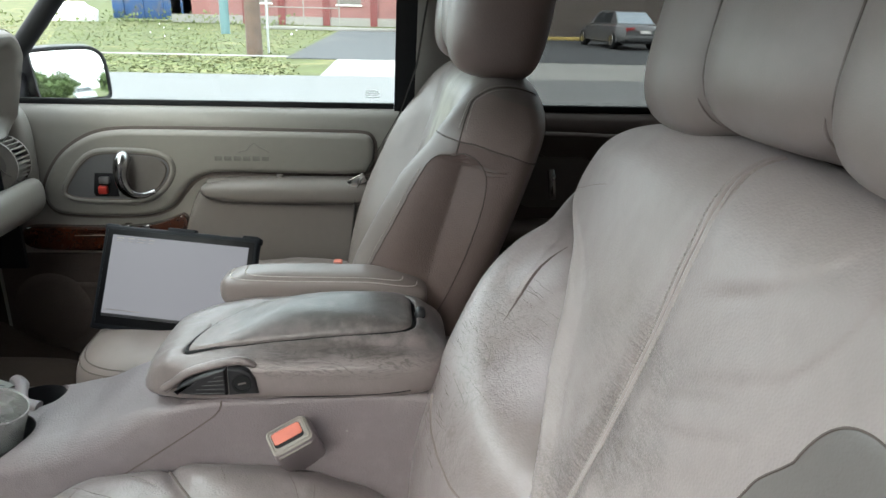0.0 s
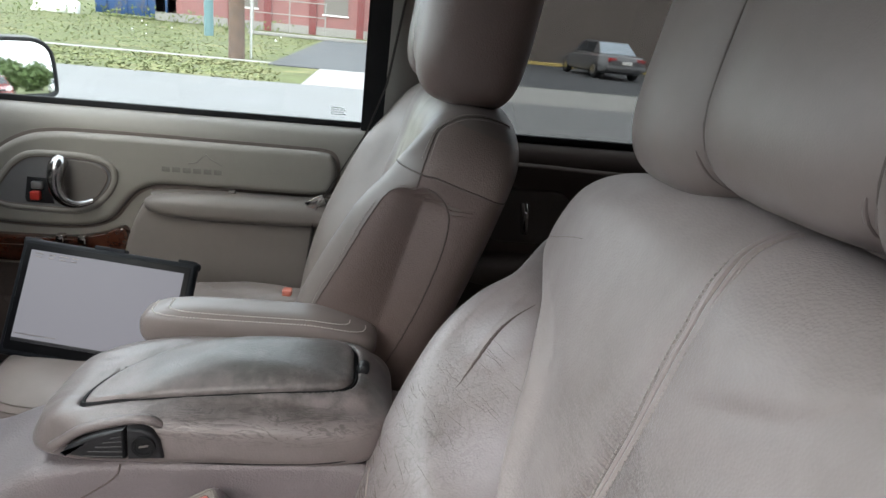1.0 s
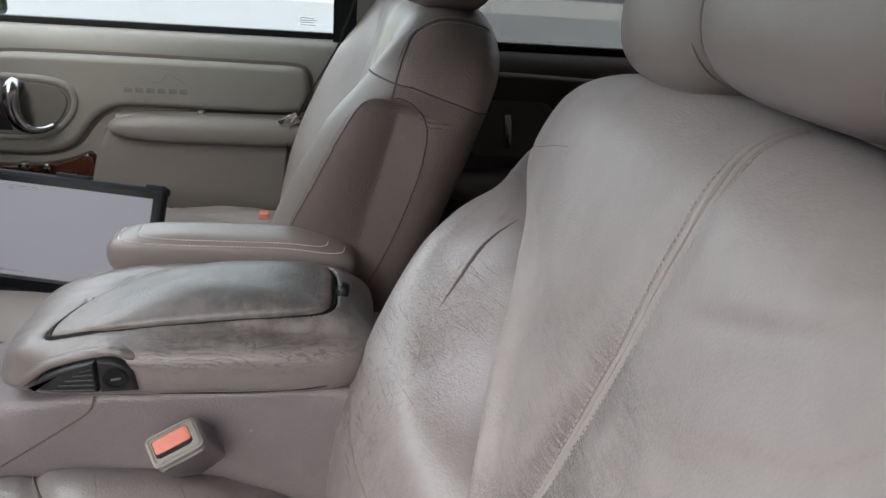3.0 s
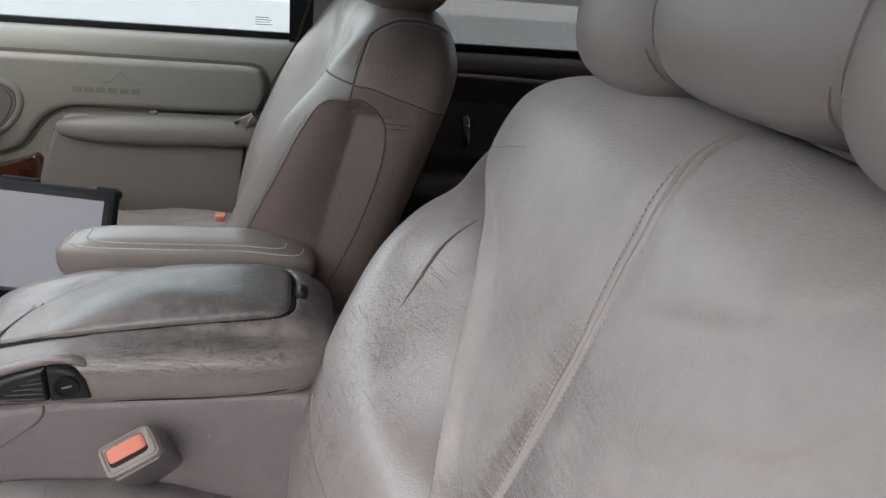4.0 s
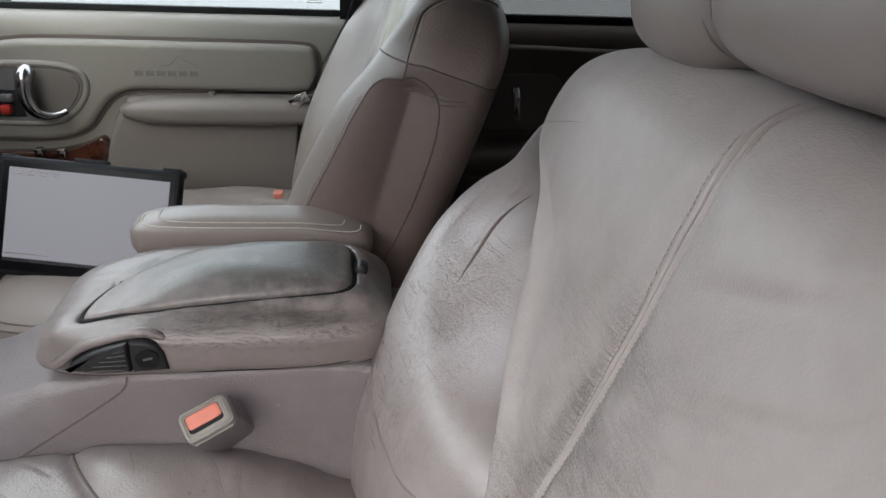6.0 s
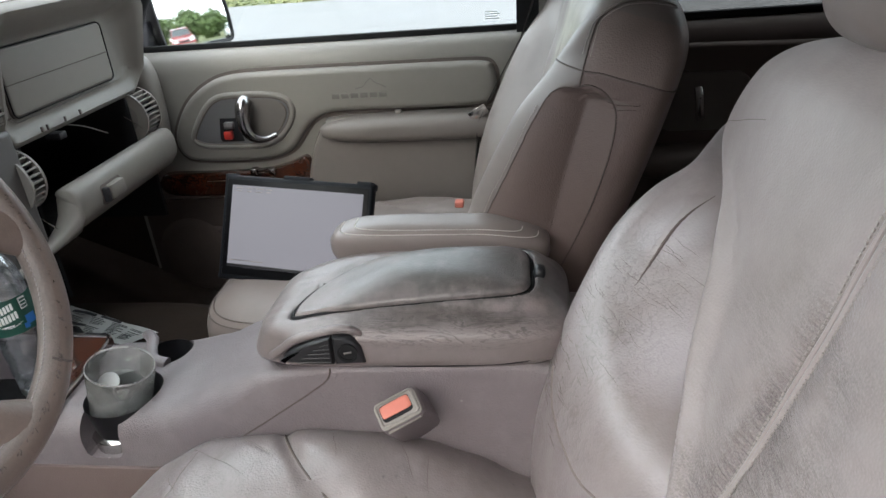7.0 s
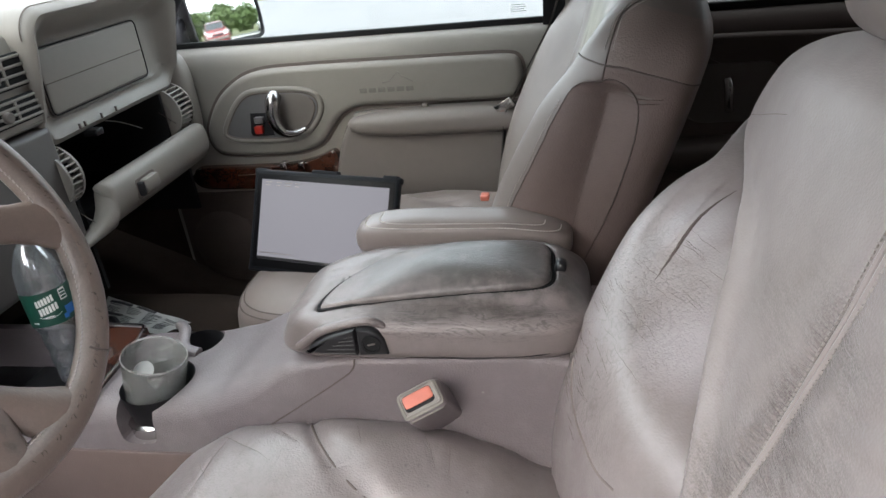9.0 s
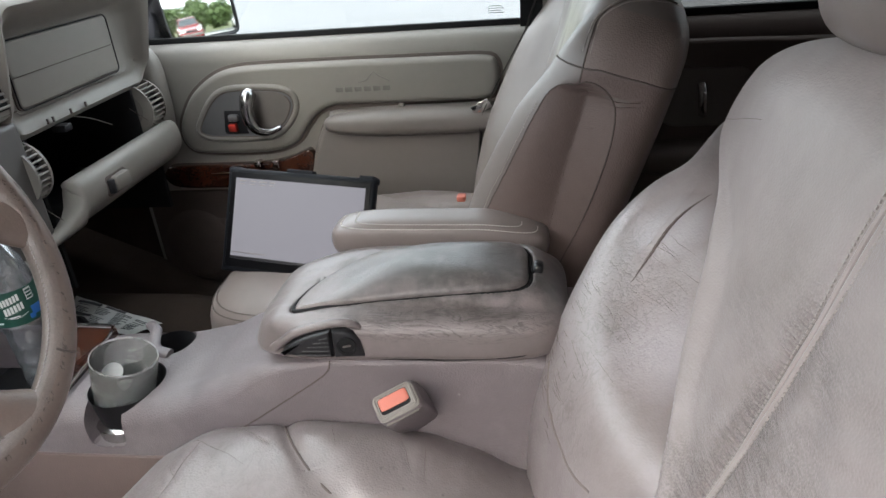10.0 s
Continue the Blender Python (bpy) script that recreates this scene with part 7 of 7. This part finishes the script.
def car(name, label, m, paint, suv=False, group=""):
    """A parked car: nose to -x, wheels on z = 0."""
    r = root(name, label, "car", group=group)
    L, Wd = (4.6, 0.89) if not suv else (4.7, 0.92)
    hb = 0.78 if not suv else 1.0
    roof = 1.42 if not suv else 1.78
    prof = [(-L / 2, 0.32, 0.60), (-L / 2 + 0.05, 0.22, hb - 0.16), (-L / 2 + 0.35, 0.20, hb - 0.05), (-L / 2 + 1.1, 0.20, hb + 0.10), (0.0, 0.20, hb + 0.14), (L / 2 - 0.9, 0.20, hb + 0.16), (L / 2 - 0.2, 0.24, hb + 0.12), (L / 2, 0.34, hb - 0.05)]
    rings = []
    for k, (x, zb, zt) in enumerate(prof):
        w = Wd * (0.86 if k in (0, len(prof) - 1) else 0.95 if k in (1, len(prof) - 2) else 1.0)
        rings.append([m @ Vector((x, y, z)) for y, z in ((-w, zb + 0.08), (-w, zb + 0.3), (-w * 0.98, zt - 0.1), (-w * 0.86, zt), (w * 0.86, zt), (w * 0.98, zt - 0.1), (w, zb + 0.3), (w, zb + 0.08), (w * 0.8, zb), (-w * 0.8, zb))])
    part("body", loft(rings), paint, r)
    zt = hb + 0.12
    back = L / 2 - (0.75 if not suv else 0.12)
    cab = [(-L / 2 + 1.15, zt), (-L / 2 + 1.85, roof - 0.03), (0.1, roof), (back - (0.65 if not suv else 0.25), roof - 0.04), (back, zt)]
    bm = bmesh.new()
    lo = [(x, s * 0.80, z) if z <= zt + 0.001 else (x, s * 0.63, z) for s in (-1, 1) for x, z in cab]
    vs = [bm.verts.new(m @ Vector(p)) for p in lo]
    n = len(cab)
    for k in range(n - 1):
        bm.faces.new((vs[k], vs[k + 1], vs[n + k + 1], vs[n + k]))
    bm.faces.new(vs[:n])
    bm.faces.new(vs[n:][::-1])
    part("cabin", bm, paint, r, "", False)

    def quad(name, a, b, c, d, mt, out):
        o = Vector(out) * 0.012
        bmq = loft([[m @ (Vector(p) + o * k) for p in (a, b, c, d)] for k in (0.3, 1.0)])
        return part(name, bmq, mt, r, "", False)

    (x0, _), (x1, z1), _, (x3, z3), (x4, _) = cab
    def mixp(p, q, t):
        return tuple(p[k] + (q[k] - p[k]) * t for k in range(3))
    f0, f1, f2, f3 = (x0, -0.76, zt), (x1, -0.60, z1), (x1, 0.60, z1), (x0, 0.76, zt)
    quad("windscreen", mixp(f0, f1, 0.1), mixp(f0, f1, 0.92), mixp(f3, f2, 0.92), mixp(f3, f2, 0.1), DARKGLASS, (-0.7, 0, 0.7))
    g0, g1, g2, g3 = (x4, -0.76, zt), (x3, -0.60, z3), (x3, 0.60, z3), (x4, 0.76, zt)
    quad("rear_window", mixp(g0, g1, 0.1), mixp(g0, g1, 0.92), mixp(g3, g2, 0.92), mixp(g3, g2, 0.1), mat("pale_sky_glass", (0.30, 0.36, 0.42), 0.08, var=0.05, vscale=2, spec=1.0) if not suv else DARKGLASS, (0.7, 0, 0.7))
    for s in (-1, 1):
        for xa, xb in ((x1 + 0.02, -0.02), (0.06, x3 - 0.05)):
            quad("side_window", (xa - 0.25 * (xa == x1 + 0.02), s * 0.785, zt + 0.05), (xb + 0.02, s * 0.785, zt + 0.05), (xb, s * 0.645, roof - 0.09), (xa + 0.05, s * 0.645, roof - 0.09), DARKGLASS, (0, s, 0.2))
        for x in (-L / 2 + 0.85, L / 2 - 0.95):
            wob = part("wheel", cyl(m @ Vector((x, s * (Wd - 0.20), 0.32)), 0.32, 0.22, 28, None, (m.to_3x3() @ Vector((0, s, 0))), 0.03), RUBBER, r, "black tyre")
            part("rim", cyl(m @ Vector((x, s * (Wd + 0.012), 0.32)), 0.20, 0.02, 20, None, (m.to_3x3() @ Vector((0, s, 0))), 0.006), CHROME, wob, "pale alloy rim")
        part("tail_light", box(0.05, 0.34, 0.14, m @ pose(L / 2 - 0.03, s * 0.60, hb - 0.02), 0.02), mat("red_lamp_glass", (0.35, 0.02, 0.02), 0.2, var=0.05, vscale=5), r)
        part("head_light", box(0.05, 0.32, 0.14, m @ pose(-L / 2 + 0.02, s * 0.60, hb - 0.22), 0.02), WHITE, r)
    part("rear_bumper", box(0.14, 1.66, 0.20, m @ pose(L / 2 - 0.02, 0, 0.46), 0.05), paint, r)
    part("front_bumper", box(0.14, 1.66, 0.20, m @ pose(-L / 2 + 0.02, 0, 0.46), 0.05), GREYP if suv else paint, r)
    part("plate_bar", box(0.02, 0.42, 0.12, m @ pose(L / 2 + 0.05, 0, hb - 0.12), 0.01), WHITE, r)
    part("grille", box(0.03, 0.9, 0.14, m @ pose(-L / 2 + 0.01, 0, hb - 0.25), 0.01), BLACK, r)
    return r


# nose away from the street, beside the wall
car("sedan", "dark grey sedan parked in the lot across the street", pose(9.0, 28.0, G + 0.01, 0, 0, -82), CARGREY)
car("red_suv", "red sport utility car parked behind on the street", pose(58.0, 13.2, G, 0, 0, 8), CARRED, True)
car("white_car", "white car parked further behind on the street", pose(72.0, 21.5, G, 0, 0, 10), BODY)


def tree(x, y, hgt, seed):
    r = root("tree", "broad green leafy tree far behind the car", "tree", group="trees behind")
    rnd = random.Random(seed)
    part("trunk", tube([(x, y, G - 0.1), (x + 0.1, y, G + hgt * 0.3), (x, y + 0.1, G + hgt * 0.6)], [0.32, 0.24, 0.12], 10), BARK, r)
    limbs = []
    for k in range(6):
        a = rnd.uniform(0, 6.28)
        e = Vector((x + math.cos(a) * hgt * 0.28, y + math.sin(a) * hgt * 0.28, G + hgt * rnd.uniform(0.25, 0.72)))
        limbs.append(e)
        part("limb", tube([(x, y, G + hgt * rnd.uniform(0.25, 0.45)), tuple((Vector((x, y, G + hgt * 0.5)) + e) / 2), tuple(e)], [0.13, 0.09, 0.04], 7), BARK, r)
    bm = bmesh.new()
    for k in range(2600):
        c = rnd.choice(limbs + [Vector((x, y, G + hgt * 0.62)), Vector((x, y, G + hgt * 0.4))])
        p = c + Vector((rnd.gauss(0, 1), rnd.gauss(0, 1), rnd.gauss(0, 0.8))) * hgt * 0.13
        a = Vector((rnd.uniform(-1, 1), rnd.uniform(-1, 1), rnd.uniform(-1, 1))).normalized() * rnd.uniform(0.3, 0.6)
        b_ = a.cross(Vector((rnd.uniform(-1, 1), rnd.uniform(-1, 1), 0.5))).normalized() * 0.28
        bm.faces.new([bm.verts.new(p - b_), bm.verts.new(p + b_), bm.verts.new(p + a)])
    part("crown", bm, LEAF, r, "", False)


for k, (x, y, h) in enumerate(((80, 12, 7.5), (86, 17, 8.5), (92, 22, 9.5), (78, 27, 8), (70, 31, 7), (96, 5, 9), (84, 0, 8), (74, 36, 8), (100, 14, 10), (104, 28, 10), (98, -6, 9), (112, 20, 11))):
    tree(x, y, h * 0.43, k)
